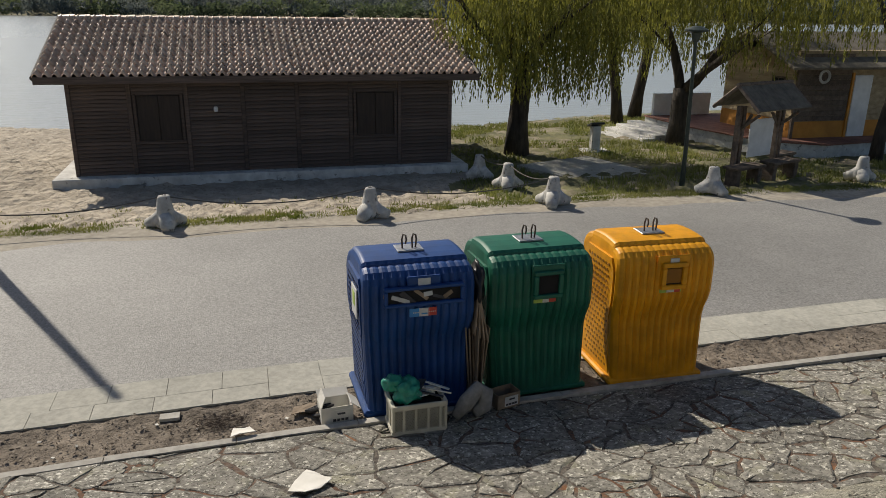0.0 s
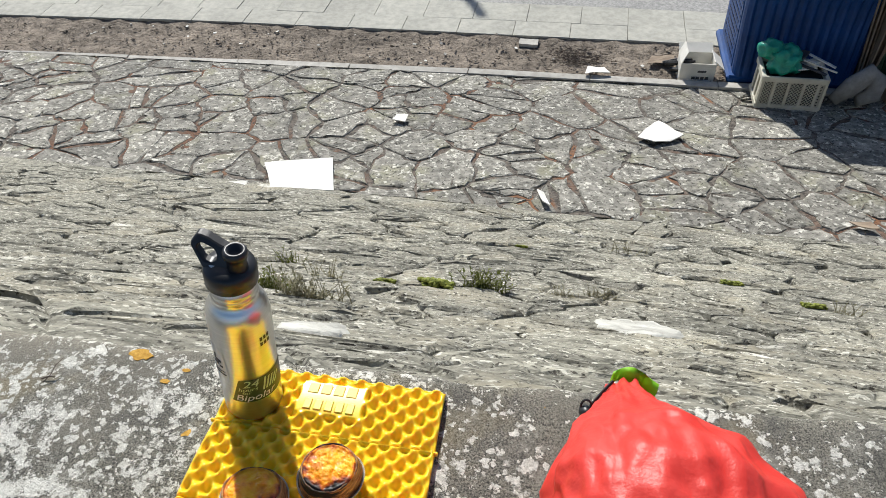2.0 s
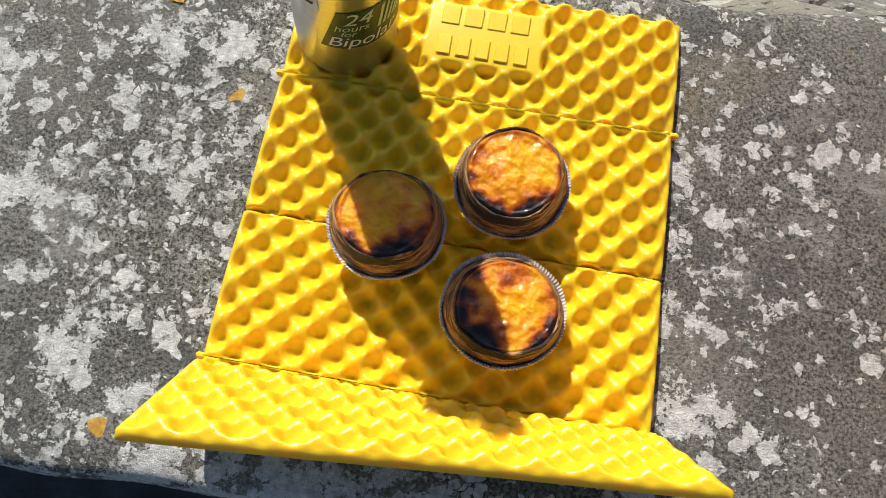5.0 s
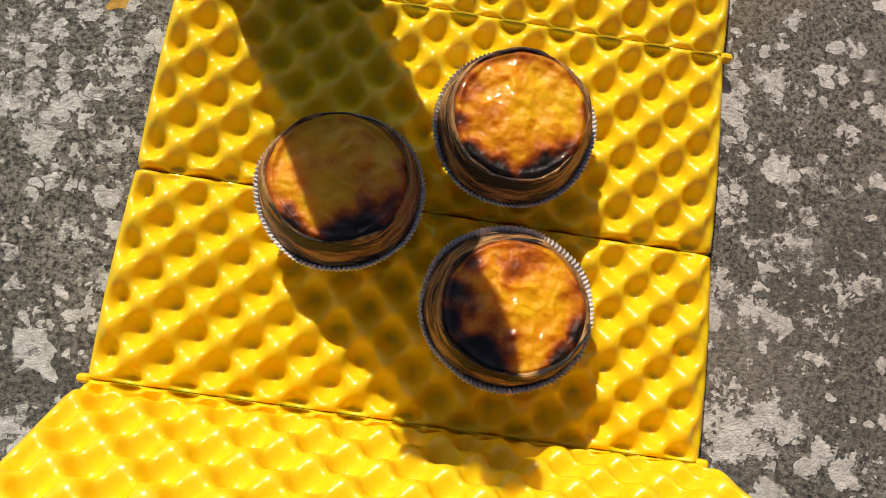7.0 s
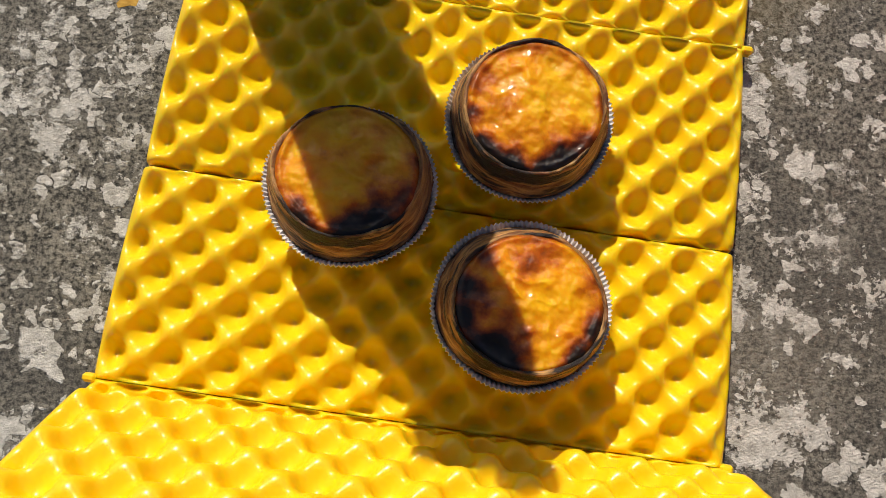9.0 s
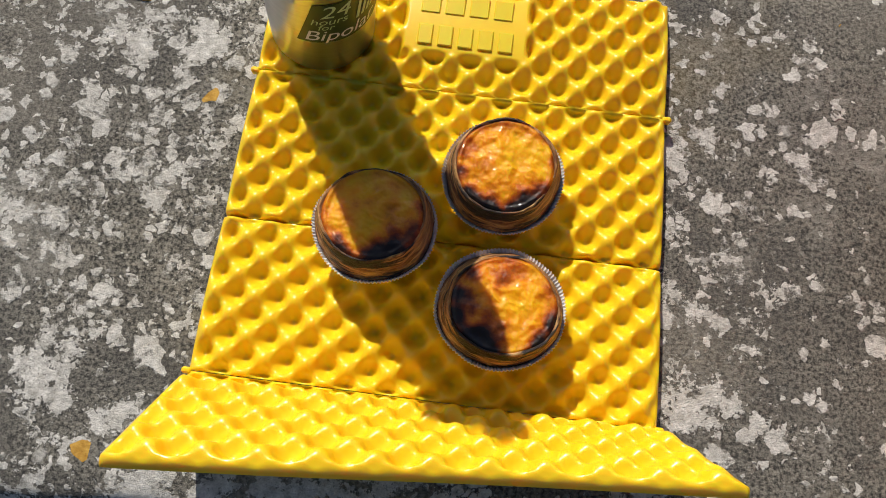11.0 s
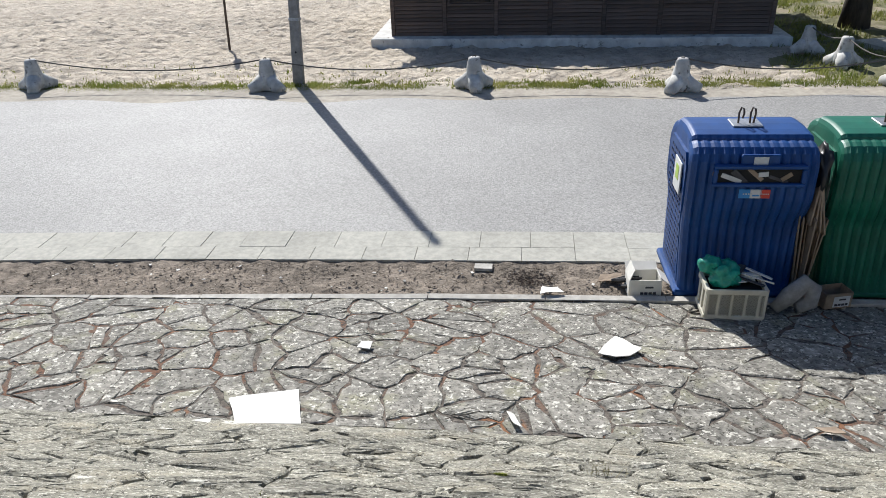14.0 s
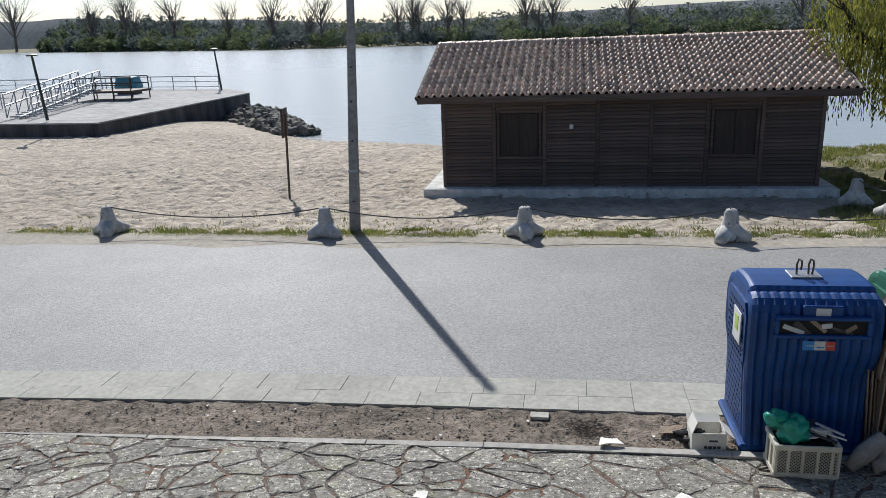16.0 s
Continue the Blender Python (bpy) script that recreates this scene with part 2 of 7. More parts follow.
def thin_leaf(ma, share=0.45):
    """Leaves let light through."""
    n, l = ma.node_tree.nodes, ma.node_tree.links
    b = n["Principled BSDF"]
    tr = n.new("ShaderNodeBsdfTranslucent")
    mx = n.new("ShaderNodeMixShader")
    mx.inputs[0].default_value = share
    l.new(b.inputs["Base Color"].links[0].from_socket, tr.inputs[0])
    l.new(b.outputs[0], mx.inputs[1])
    l.new(tr.outputs[0], mx.inputs[2])
    l.new(mx.outputs[0], n["Material Output"].inputs[0])


thin_leaf(m_leaf, 0.5)
thin_leaf(m_grass, 0.4)

# ---- plan curves ----
def curve(*pairs):
    xs, ys = zip(*pairs)
    return lambda x: float(np.interp(x, xs, ys))


edge_y = curve((-40, 3.6), (-12, 5.55), (-5, 6.08), (-1, 6.35), (1.2, 6.43), (4.7, 6.53), (8, 6.52), (14, 6.3), (40, 4.4))
gut_near = curve((-40, 4.3), (-12, 6.35), (-6, 6.79), (-3.4, 6.98), (0.5, 7.14), (5, 7.2), (8, 7.25), (14, 7.1), (40, 5.3))
gut_mid = curve((-40, 4.58), (-12, 6.63), (-6, 7.07), (-3.4, 7.26), (0.5, 7.43), (5, 7.5), (8, 7.56), (14, 7.4), (40, 5.6))
gut_far = curve((-40, 4.95), (-12, 7.0), (-6, 7.44), (-3.4, 7.62), (0.5, 7.8), (5, 7.87), (8, 7.92), (14, 7.75), (40, 5.95))
road_far = curve((-40, 11.5), (-11, 12.76), (-5, 12.85), (0, 13.0), (4, 13.2), (7.5, 13.3), (13, 12.85), (40, 11))
shore_y = curve((-300, 120), (-60, 54), (-33, 46), (-19, 40.5), (-16, 37.0), (-13.2, 33.7), (-11.5, 32.2), (-5.3, 30), (9, 28.4), (15, 30.3), (40, 33), (300, 60))
bank_y = curve((-2500, 2000), (-700, 800), (-520, 690), (-124, 312), (0, 288), (400, 280), (2500, 280))
WATER = -0.8


def ground_z(x, y):
    s = shore_y(x)
    b = bank_y(x)
    if y > b - 8:
        return min(3.0, -2 + (y - b + 8) * 0.12)
    if y < 13.0:
        return -0.06
    rise = min(1.0, max(0.0, (-15.0 - x) / 5.0)) * min(1.0, max(0.0, (y - 20.0) / 8.0)) * min(1.0, max(0.0, (s - 2.0 - y) / 3.0))
    return 0.10 * rise + float(np.interp(y, [13.0, 13.5, 18.0, max(18.5, s - 5), s, s + 6, s + 40], [-0.06, 0.0, -0.3, -0.36, WATER, -1.6, -3]))


def apron_z(y):
    return 0.02 - 0.15 * (y - 6.4)


WALL_Y = [1.27, 1.35, 1.8, 2.3, 2.8, 3.5, 4.29]
WALL_Z = [2.575, 2.56, 2.1, 1.64, 1.28, 0.80, 0.345]
COPING = 2.607


# ---- ground, water, road ----
def sheet(name, xs, ys, height, mats, pick, label="", kind="structure", smooth=True):
    verts = [(x, y, height(x, y)) for y in ys for x in xs]
    w = len(xs)
    faces = [(j * w + i, j * w + i + 1, (j + 1) * w + i + 1, (j + 1) * w + i) for j in range(len(ys) - 1) for i in range(w - 1)]
    me = data_mesh(verts, faces, mats[0], smooth)
    for m in mats[1:]:
        me.materials.append(m)
    if pick:
        me.polygons.foreach_set("material_index", [pick((xs[k % (w - 1)] + xs[k % (w - 1) + 1]) / 2, (ys[k // (w - 1)] + ys[k // (w - 1) + 1]) / 2) for k in range(len(faces))])
    return tagged(new(name, me), label, kind=kind)


def span(*stops):
    """Grid lines: (from, to, step) runs, joined."""
    out = []
    for a, b, s in stops:
        out += list(np.arange(a, b - 1e-6, s))
    return [float(v) for v in out] + [float(stops[-1][1])]


def beach(x, y):
    z = ground_z(x, y)
    if 13.2 < y < 34 and -22 < x < 22:
        p = Vector((x * 2.2, y * 2.2, 0))
        z += 0.05 * noise.noise(p) + 0.075 * noise.noise(p * 2.2) + 0.03 * noise.noise(p * 4.4)
    return z


def is_turf(x, y):
    edge = 5.3 + 1.3 * noise.noise(Vector((x * 0.5, y * 0.5, 3)))
    return 1 if (x > edge and y > 13.1 and y < 31) or y > 250 else 0


sheet("ground", span((-2500, -700, 450), (-700, -60, 20), (-60, -22, 4), (-22, -14, 0.3), (-14, 8, 0.085), (8, 20, 0.2), (20, 60, 4), (60, 300, 30), (300, 2500, 550)),
      span((-400, -20, 95), (-20, 12.8, 4.1), (12.8, 22, 0.085), (22, 31, 0.2), (31, 45, 2), (45, 270, 25), (270, 820, 10), (820, 3000, 436)),
      beach, [m_sand, m_turf], is_turf, "pale trodden river beach sand turning to turf under the trees")

m_water = bpy.data.materials.new("river_water")
m_water.use_nodes = True
_n, _l = m_water.node_tree.nodes, m_water.node_tree.links
_b = _n["Principled BSDF"]
# pale base: part of the sky's reflected brightness is put into the colour
_b.inputs["Base Color"].default_value = (0.34, 0.37, 0.37, 1)
_b.inputs["Roughness"].default_value = 0.2
_b.inputs["IOR"].default_value = 1.33
_tc, _mp, _nz, _bp = _n.new("ShaderNodeTexCoord"), _n.new("ShaderNodeMapping"), _n.new("ShaderNodeTexNoise"), _n.new("ShaderNodeBump")
_mp.inputs["Scale"].default_value = (0.5, 1.6, 1)
_nz.inputs["Scale"].default_value, _nz.inputs["Detail"].default_value = 1.6, 6
_bp.inputs["Strength"].default_value, _bp.inputs["Distance"].default_value = 0.5, 0.12
_l.new(_tc.outputs["Object"], _mp.inputs[0])
_l.new(_mp.outputs[0], _nz.inputs["Vector"])
_l.new(_nz.outputs["Fac"], _bp.inputs["Height"])
_l.new(_bp.outputs[0], _b.inputs["Normal"])
sheet("water", span((-2500, -400, 700), (-400, 400, 40), (400, 2500, 700)), span((22, 2002, 60)), lambda x, y: WATER, [m_water], None,
      "calm wide river shining in the sun", smooth=False)


def strip(name, xs, near, far, rows, z, mat_, label, bumpy=0.0, freq=3.0):
    verts, faces = [], []
    for x in xs:
        for k in range(rows + 1):
            f = k / rows
            y = near(x) * (1 - f) + far(x) * f
            verts.append((x, y, z + bumpy * noise.noise(Vector((x * freq, y * freq, 0))) + bumpy * 0.5 * noise.noise(Vector((x * freq * 3, y * freq * 3, 5)))))
    r = rows + 1
    for i in range(len(xs) - 1):
        for k in range(rows):
            faces.append((i * r + k, (i + 1) * r + k, (i + 1) * r + k + 1, i * r + k + 1))
    me = data_mesh(verts, faces, mat_, True)
    return tagged(new(name, me), label, kind="structure")


road_edge = lambda x: road_far(x) + 0.16 * noise.noise(Vector((x * 1.3, 0, 0))) + 0.07 * noise.noise(Vector((x * 5, 0, 4)))
road = strip("road", span((-40, -12, 2), (-12, 16, 0.12), (16, 40, 2)), lambda x: gut_far(x) - 0.02, road_edge, 12, 0.012, m_asphalt, "worn grey asphalt road with a sandy far edge")
sand_edge = strip("road_verge", span((-40, -12, 2), (-12, 16, 0.15), (16, 40, 2)), lambda x: road_far(x) - 0.45 + 0.3 * noise.noise(Vector((x * 0.7, 3, 0))),
                  lambda x: road_far(x) + 0.7, 6, 0.0155, material("dusty_verge", (0.30, 0.27, 0.22), (0.42, 0.38, 0.31), 8, 0.95, bump=0.5), "sandy dust spread along the road edge", 0.002)
for i, v in enumerate(sand_edge.data.vertices):
    v.co.z = (0.006, 0.0128, 0.015, 0.016, 0.016, 0.016, 0.0)[i % 7]
dirt = strip("dirt_strip", span((-40, -8, 2), (-8, 10, 0.05), (10, 40, 2)), lambda x: edge_y(x) + 0.05, lambda x: gut_near(x) + 0.02, 16, -0.005, m_dirt,
             "bare trodden earth strip beside the road", 0.02, 6.0)

for i, v in enumerate(dirt.data.vertices):
    v.co.z += 0.030 * max(0.0, (i % 17 / 16 - 0.75) / 0.25)

# ---- retaining wall, terrace behind it ----
m_coping = bpy.data.materials.new("lichened_concrete")
m_coping.use_nodes = True
N, L = m_coping.node_tree.nodes, m_coping.node_tree.links
_b = N["Principled BSDF"]
_b.inputs["Roughness"].default_value = 0.92
_tc = N.new("ShaderNodeTexCoord")


def c_noise(scale, detail=6, rough=0.6, offset=0.0):
    n = N.new("ShaderNodeTexNoise")
    n.inputs["Scale"].default_value, n.inputs["Detail"].default_value, n.inputs["Roughness"].default_value = scale, detail, rough
    mp = N.new("ShaderNodeMapping")
    mp.inputs["Location"].default_value = (offset, offset * 0.7, 0)
    L.new(_tc.outputs["Object"], mp.inputs[0])
    L.new(mp.outputs[0], n.inputs["Vector"])
    return n.outputs["Fac"]


def c_ramp(f, a, b, ca=(0, 0, 0), cb=(1, 1, 1)):
    r = N.new("ShaderNodeValToRGB")
    r.color_ramp.elements[0].position, r.color_ramp.elements[1].position = a, b
    r.color_ramp.elements[0].color, r.color_ramp.elements[1].color = (*ca, 1), (*cb, 1)
    L.new(f, r.inputs[0])
    return r.outputs[0]


def c_mix(f, a, b, kind="MIX"):
    x = N.new("ShaderNodeMix")
    x.data_type, x.blend_type = "RGBA", kind
    for i, v in ((0, f), (6, a), (7, b)):
        if isinstance(v, (int, float)):
            x.inputs[i].default_value = v
        elif isinstance(v, tuple):
            x.inputs[i].default_value = (*v, 1)
        else:
            L.new(v, x.inputs[i])
    return x.outputs[2]


def c_math(op, a, b):
    x = N.new("ShaderNodeMath")
    x.operation = op
    for i, v in enumerate((a, b)):
        if isinstance(v, (int, float)):
            x.inputs[i].default_value = v
        else:
            L.new(v, x.inputs[i])
    return x.outputs[0]


grain = c_ramp(c_noise(420, 3, 0.7), 0.38, 0.62, (0.028, 0.027, 0.021), (0.32, 0.30, 0.24))
basec = c_mix(c_ramp(c_noise(9, 6, 0.65), 0.42, 0.62), grain, c_mix(0.55, grain, (0.06, 0.058, 0.052)))
basec = c_mix(c_ramp(c_noise(4, 5, 0.6, 3.0), 0.5, 0.66), basec, c_mix(0.5, basec, (0.30, 0.27, 0.21)))
# pale lichen: ragged patches, thicker in some areas than in others
warp = N.new("ShaderNodeVectorMath")
warp.operation = "MULTIPLY_ADD"
wn2 = N.new("ShaderNodeTexNoise")
wn2.inputs["Scale"].default_value, wn2.inputs["Detail"].default_value = 130, 4
L.new(_tc.outputs["Object"], wn2.inputs["Vector"])
L.new(wn2.outputs["Color"], warp.inputs[0])
warp.inputs[1].default_value = (0.016, 0.016, 0.0)
L.new(_tc.outputs["Object"], warp.inputs[2])
xyz = N.new("ShaderNodeSeparateXYZ")
L.new(_tc.outputs["Object"], xyz.inputs[0])
bare_end = c_ramp(c_math("ADD", xyz.outputs[0], 0.6), 0.43, 0.60)
lich = None
for vs_, off_, thr_ in ((42, 0.0, 0.72), (75, 3.3, 0.62), (140, 5.1, 0.56)):
    vo = N.new("ShaderNodeTexVoronoi")
    vo.inputs["Scale"].default_value = vs_
    mpv = N.new("ShaderNodeMapping")
    mpv.inputs["Location"].default_value = (off_, off_ * 0.3, 0)
    L.new(warp.outputs[0], mpv.inputs[0])
    L.new(mpv.outputs[0], vo.inputs["Vector"])
    sp = N.new("ShaderNodeSeparateColor")
    L.new(vo.outputs["Color"], sp.inputs[0])
    inside = c_ramp(c_math("ADD", c_math("SUBTRACT", c_math("MULTIPLY", sp.outputs[0], 0.42), vo.outputs["Distance"]), 0.20), 0.0, 0.05)
    there = c_ramp(c_math("ADD", c_math("SUBTRACT", sp.outputs[1], c_math("MULTIPLY", bare_end, 0.14)), c_math("MULTIPLY", c_math("SUBTRACT", c_noise(9.0, 6, 0.7, 1.0), 0.5), 3.0)), thr_, thr_ + 0.02)
    one = c_math("MULTIPLY", inside, there)
    lich = one if lich is None else c_math("MAXIMUM", lich, one)
frac = c_math("ADD", c_noise(24, 11, 0.64, 20.0), c_math("MULTIPLY", c_math("SUBTRACT", c_noise(5, 4, 0.55, 31.0), 0.5), 0.55))
frac = c_math("SUBTRACT", frac, c_math("SUBTRACT", c_math("MULTIPLY", bare_end, 0.095), 0.025))
lich = c_math("MAXIMUM", c_math("MULTIPLY", lich, c_ramp(c_noise(60, 5, 0.7, 9.0), 0.40, 0.48)), c_ramp(c_math("ADD", frac, c_math("MULTIPLY", c_math("SUBTRACT", c_noise(330, 3, 0.7, 4.0), 0.5), 0.30)), 0.58, 0.60))
lcol = c_ramp(c_noise(190, 5, 0.75), 0.3, 0.7, (0.34, 0.325, 0.27), (0.86, 0.84, 0.76))
# thin grey-ochre crust between, broken by grains
crust = c_math("ADD", c_noise(13, 12, 0.74, 5.0), c_math("MULTIPLY", c_math("SUBTRACT", c_noise(300, 3, 0.7, 2.0), 0.5), 0.35))
crustc = c_ramp(c_noise(150, 6, 0.75, 8.0), 0.32, 0.68, (0.10, 0.095, 0.075), (0.42, 0.40, 0.335))
basec = c_mix(c_ramp(crust, 0.54, 0.60), basec, crustc)
ochre = c_ramp(c_noise(5, 5, 0.65, 14.0), 0.54, 0.68)
basec = c_mix(c_math("MULTIPLY", ochre, 0.3), basec, (0.34, 0.27, 0.13))
basec = c_mix(c_math("MULTIPLY", bare_end, 0.15), basec, (0.075, 0.07, 0.06))
basec = c_mix(lich, basec, lcol)
# orange lichen, few
orv = N.new("ShaderNodeTexVoronoi")
orv.inputs["Scale"].default_value = 14
orv.inputs["Randomness"].default_value = 1.0
L.new(warp.outputs[0], orv.inputs["Vector"])
orm = c_math("MULTIPLY", c_ramp(c_math("ADD", orv.outputs["Distance"], c_math("MULTIPLY", c_noise(150, 3), 0.12)), 0.185, 0.215, (1, 1, 1), (0, 0, 0)),
             c_ramp(c_noise(3.2, 3, 0.5, 11.0), 0.63, 0.66))
basec = c_mix(orm, basec, c_ramp(c_noise(240, 3), 0.35, 0.65, (0.32, 0.15, 0.02), (0.58, 0.34, 0.06)))
L.new(basec, _b.inputs["Base Color"])
_bp = N.new("ShaderNodeBump")
_bp.inputs["Strength"].default_value, _bp.inputs["Distance"].default_value = 0.8, 0.003
L.new(c_math("ADD", c_noise(480, 4, 0.75), c_math("MULTIPLY", lich, 0.35)), _bp.inputs["Height"])
L.new(_bp.outputs[0], _b.inputs["Normal"])


def coping_edge(x):
    return 1.337 + 0.035 * (x + 0.2) + 0.008 * noise.noise(Vector((x * 9, 0, 0))) + 0.004 * noise.noise(Vector((x * 40, 0, 2)))


cx = span((-7, -1.6, 0.3), (-1.6, 1.6, 0.012), (1.6, 7, 0.3))
verts, faces = [], []
CROWS = [(0.0, -0.3), (0.0, -0.02), (0.012, -0.004), (0.03, 0.0)] + [(f, 0.0) for f in np.linspace(0.07, 0.93, 18)] + [(0.97, -0.001), (0.988, -0.006), (1.0, -0.02), (1.0, -0.06)]
for x in cx:
    back = 0.938 + 0.03 * (x + 0.4) + 0.006 * noise.noise(Vector((x * 12, 0, 7)))
    for f, dz in CROWS:
        y = back + (coping_edge(x) - back) * f
        verts.append((x, y, COPING + dz + 0.0025 * noise.noise(Vector((x * 14, y * 14, 0))) + 0.0012 * noise.noise(Vector((x * 60, y * 60, 0)))))
r = len(CROWS)
for i in range(len(cx) - 1):
    for k in range(r - 1):
        faces.append((i * r + k, (i + 1) * r + k, (i + 1) * r + k + 1, i * r + k + 1))
tagged(new("wall_coping", data_mesh(verts, faces, m_coping, True)), "grey concrete wall top covered in white and orange lichen", kind="structure")

wall = thing("wall_rubble", label="sloping rubble stone retaining wall with grass tufts", kind="structure")
apron = thing("pavement_apron", label="crazy paving apron of irregular stones with reddish joints", kind="structure")
seg_len = [0.0]
for (a, b), (c, d) in zip(zip(WALL_Y, WALL_Z), zip(WALL_Y[1:], WALL_Z[1:])):
    seg_len.append(seg_len[-1] + math.hypot(c - a, d - b))


def on_wall(u, v, h):
    y, z = float(np.interp(v, seg_len, WALL_Y)), float(np.interp(v, seg_len, WALL_Z))
    y2, z2 = float(np.interp(v + 0.05, seg_len, WALL_Y)), float(np.interp(v + 0.05, seg_len, WALL_Z))
    if v + 0.05 > seg_len[-1]:
        y2, z2 = y + 0.045, z - 0.025
    t = Vector((0, y2 - y, z2 - z)).normalized()
    n = Vector((0, -t.z, t.y))
    return Vector((u, y, z)) + n * h


def on_apron(u, v, h):
    return Vector((u, v, apron_z(v) + h))


# backing of the wall face, uneven
us, vs = span((-9, -2.2, 0.12), (-2.2, 2.6, 0.03), (2.6, 10, 0.12)), span((0, seg_len[-1] + 0.05, 0.03))
verts = []
for v in vs:
    for u in us:
        p = Vector((u * 2.5, v * 7.0, 0))
        h = (0.016 * noise.noise(p) + 0.014 * noise.noise(p * 2.7) + 0.009 * noise.noise(p * 6.1)) * 0.45 * min(1, v / 0.3 + 0.1) - 0.010
        verts.append(on_wall(u, v, h))
w = len(us)
part("wall_face", data_mesh(verts, [(j * w + i, j * w + i + 1, (j + 1) * w + i + 1, (j + 1) * w + i) for j in range(len(vs) - 1) for i in range(w - 1)], m_mortar, True), None, wall, "weathered mortar and packed stone")
joint_bed = part("joint_bed", strip("bed", span((-9, -4, 0.1), (-4, 6, 0.035), (6, 10, 0.1)), lambda x: 4.1, lambda x: edge_y(x) + 0.02, 60, 0.0, m_joint, "", 0.004, 9.0).data, None, apron)
bpy.data.objects.remove(bpy.data.objects["bed"])
for v in joint_bed.data.vertices:
    v.co.z += apron_z(v.co.y) - 0.001
terrace = part("terrace", box((18, 7, 0.2), (0, -2.56, 2.1)), m_terrace, None, "dark terrace behind the wall top")
tagged(terrace, kind="structure")


def cells(points, gap):
    """Voronoi cells of points in the plane, each clipped against its neighbours and drawn in by the gap."""
    grid = {}
    for i, p in enumerate(points):
        grid.setdefault((int(p[0] // 0.8), int(p[1] // 0.8)), []).append(i)
    out = []
    for i, (px, py) in enumerate(points):
        poly = [(px - 0.7, py - 0.7), (px + 0.7, py - 0.7), (px + 0.7, py + 0.7), (px - 0.7, py + 0.7)]
        gx, gy = int(px // 0.8), int(py // 0.8)
        near = [j for a in (-1, 0, 1) for b in (-1, 0, 1) for j in grid.get((gx + a, gy + b), []) if j != i]
        for j in near:
            qx, qy = points[j]
            dx, dy = qx - px, qy - py
            d = math.hypot(dx, dy)
            if d > 1.3 or d < 1e-6:
                continue
            nx, ny, c = dx / d, dy / d, d / 2 - gap / 2
            new_poly = []
            for k in range(len(poly)):
                a, b = poly[k], poly[(k + 1) % len(poly)]
                da = (a[0] - px) * nx + (a[1] - py) * ny - c
                db = (b[0] - px) * nx + (b[1] - py) * ny - c
                if da <= 0:
                    new_poly.append(a)
                if da * db < 0:
                    f = da / (da - db)
                    new_poly.append((a[0] + f * (b[0] - a[0]), a[1] + f * (b[1] - a[1])))
            poly = new_poly
            if len(poly) < 3:
                break
        out.append(poly if len(poly) >= 3 else None)
    return out


def stone_mesh(poly, place, height, rough, inset, material_, sx=1.0):
    """A flat irregular stone: outline with broken edges, rounded shoulder, uneven top."""
    pts = []
    n = len(poly)
    for k in range(n):
        a, b = poly[k], poly[(k + 1) % n]
        d = math.hypot(b[0] - a[0], b[1] - a[1])
        if d < 0.03:
            pts.append(a)
            continue
        pts.append(a)
        j = min(0.03, d * 0.15)
        for m_ in ((rng.uniform(0.25, 0.4), rng.uniform(0.6, 0.75)) if d > 0.12 else (rng.uniform(0.4, 0.6),)):
            pts.append((a[0] + m_ * (b[0] - a[0]) + rng.uniform(-j, j), a[1] + m_ * (b[1] - a[1]) + rng.uniform(-j, j)))
    cx_, cy_ = sum(p[0] for p in pts) / len(pts), sum(p[1] for p in pts) / len(pts)
    tx, ty = rng.uniform(-rough, rough), rng.uniform(-rough, rough)
    verts, faces = [], []
    k = len(pts)

    def ring(f, h, jit):
        for x, y in pts:
            d = max(0.02, math.hypot(x - cx_, y - cy_))
            g = 1 - f / d if f < d else 0.4
            X, Y = cx_ + (x - cx_) * g, cy_ + (y - cy_) * g
            verts.append(place(X * sx, Y, h + (X - cx_) * tx + (Y - cy_) * ty + rng.uniform(-jit, jit)))
    ring(-0.004, -0.035, 0)
    ring(0.0, height - 0.010, 0.004)
    ring(inset, height, 0.004)
    ring(inset * 4, height + 0.003, 0.006)
    verts.append(place(cx_ * sx, cy_, height + rng.uniform(-0.004, 0.008)))
    for a in range(3):
        for i in range(k):
            faces.append((a * k + i, a * k + (i + 1) % k, (a + 1) * k + (i + 1) % k, (a + 1) * k + i))
    for i in range(k):
        faces.append((3 * k + i, 3 * k + (i + 1) % k, 4 * k))
    return verts, faces


def lay_stones(parent, pts, gap, place, near, mat_, height, rough, inset, sx=1.0):
    """The stones nearest the walk as pieces, the rest as one mesh."""
    polys = cells(pts, gap)
    order = sorted((i for i in range(len(pts)) if polys[i]), key=lambda i: near(*pts[i]))
    V, F = [], []
    for rank, i in enumerate(order):
        ease = min(1.0, max(0.15, pts[i][1] / 0.7), max(0.15, (seg_len[-1] - pts[i][1]) / 0.5)) if parent is wall else 1.0
        vs_, fs_ = stone_mesh(polys[i], place, height * ease * rng.uniform(0.3, 1.3), rough * ease, inset, mat_, sx)
        if rank < 300:
            part("stone", data_mesh(vs_, fs_, mat_, False), None, parent)
        else:
            o = len(V)
            V += vs_
            F += [tuple(a + o for a in f) for f in fs_]
    if V:
        tagged(part("outer_stones", data_mesh(V, F, mat_), None, parent), kind="stuff")


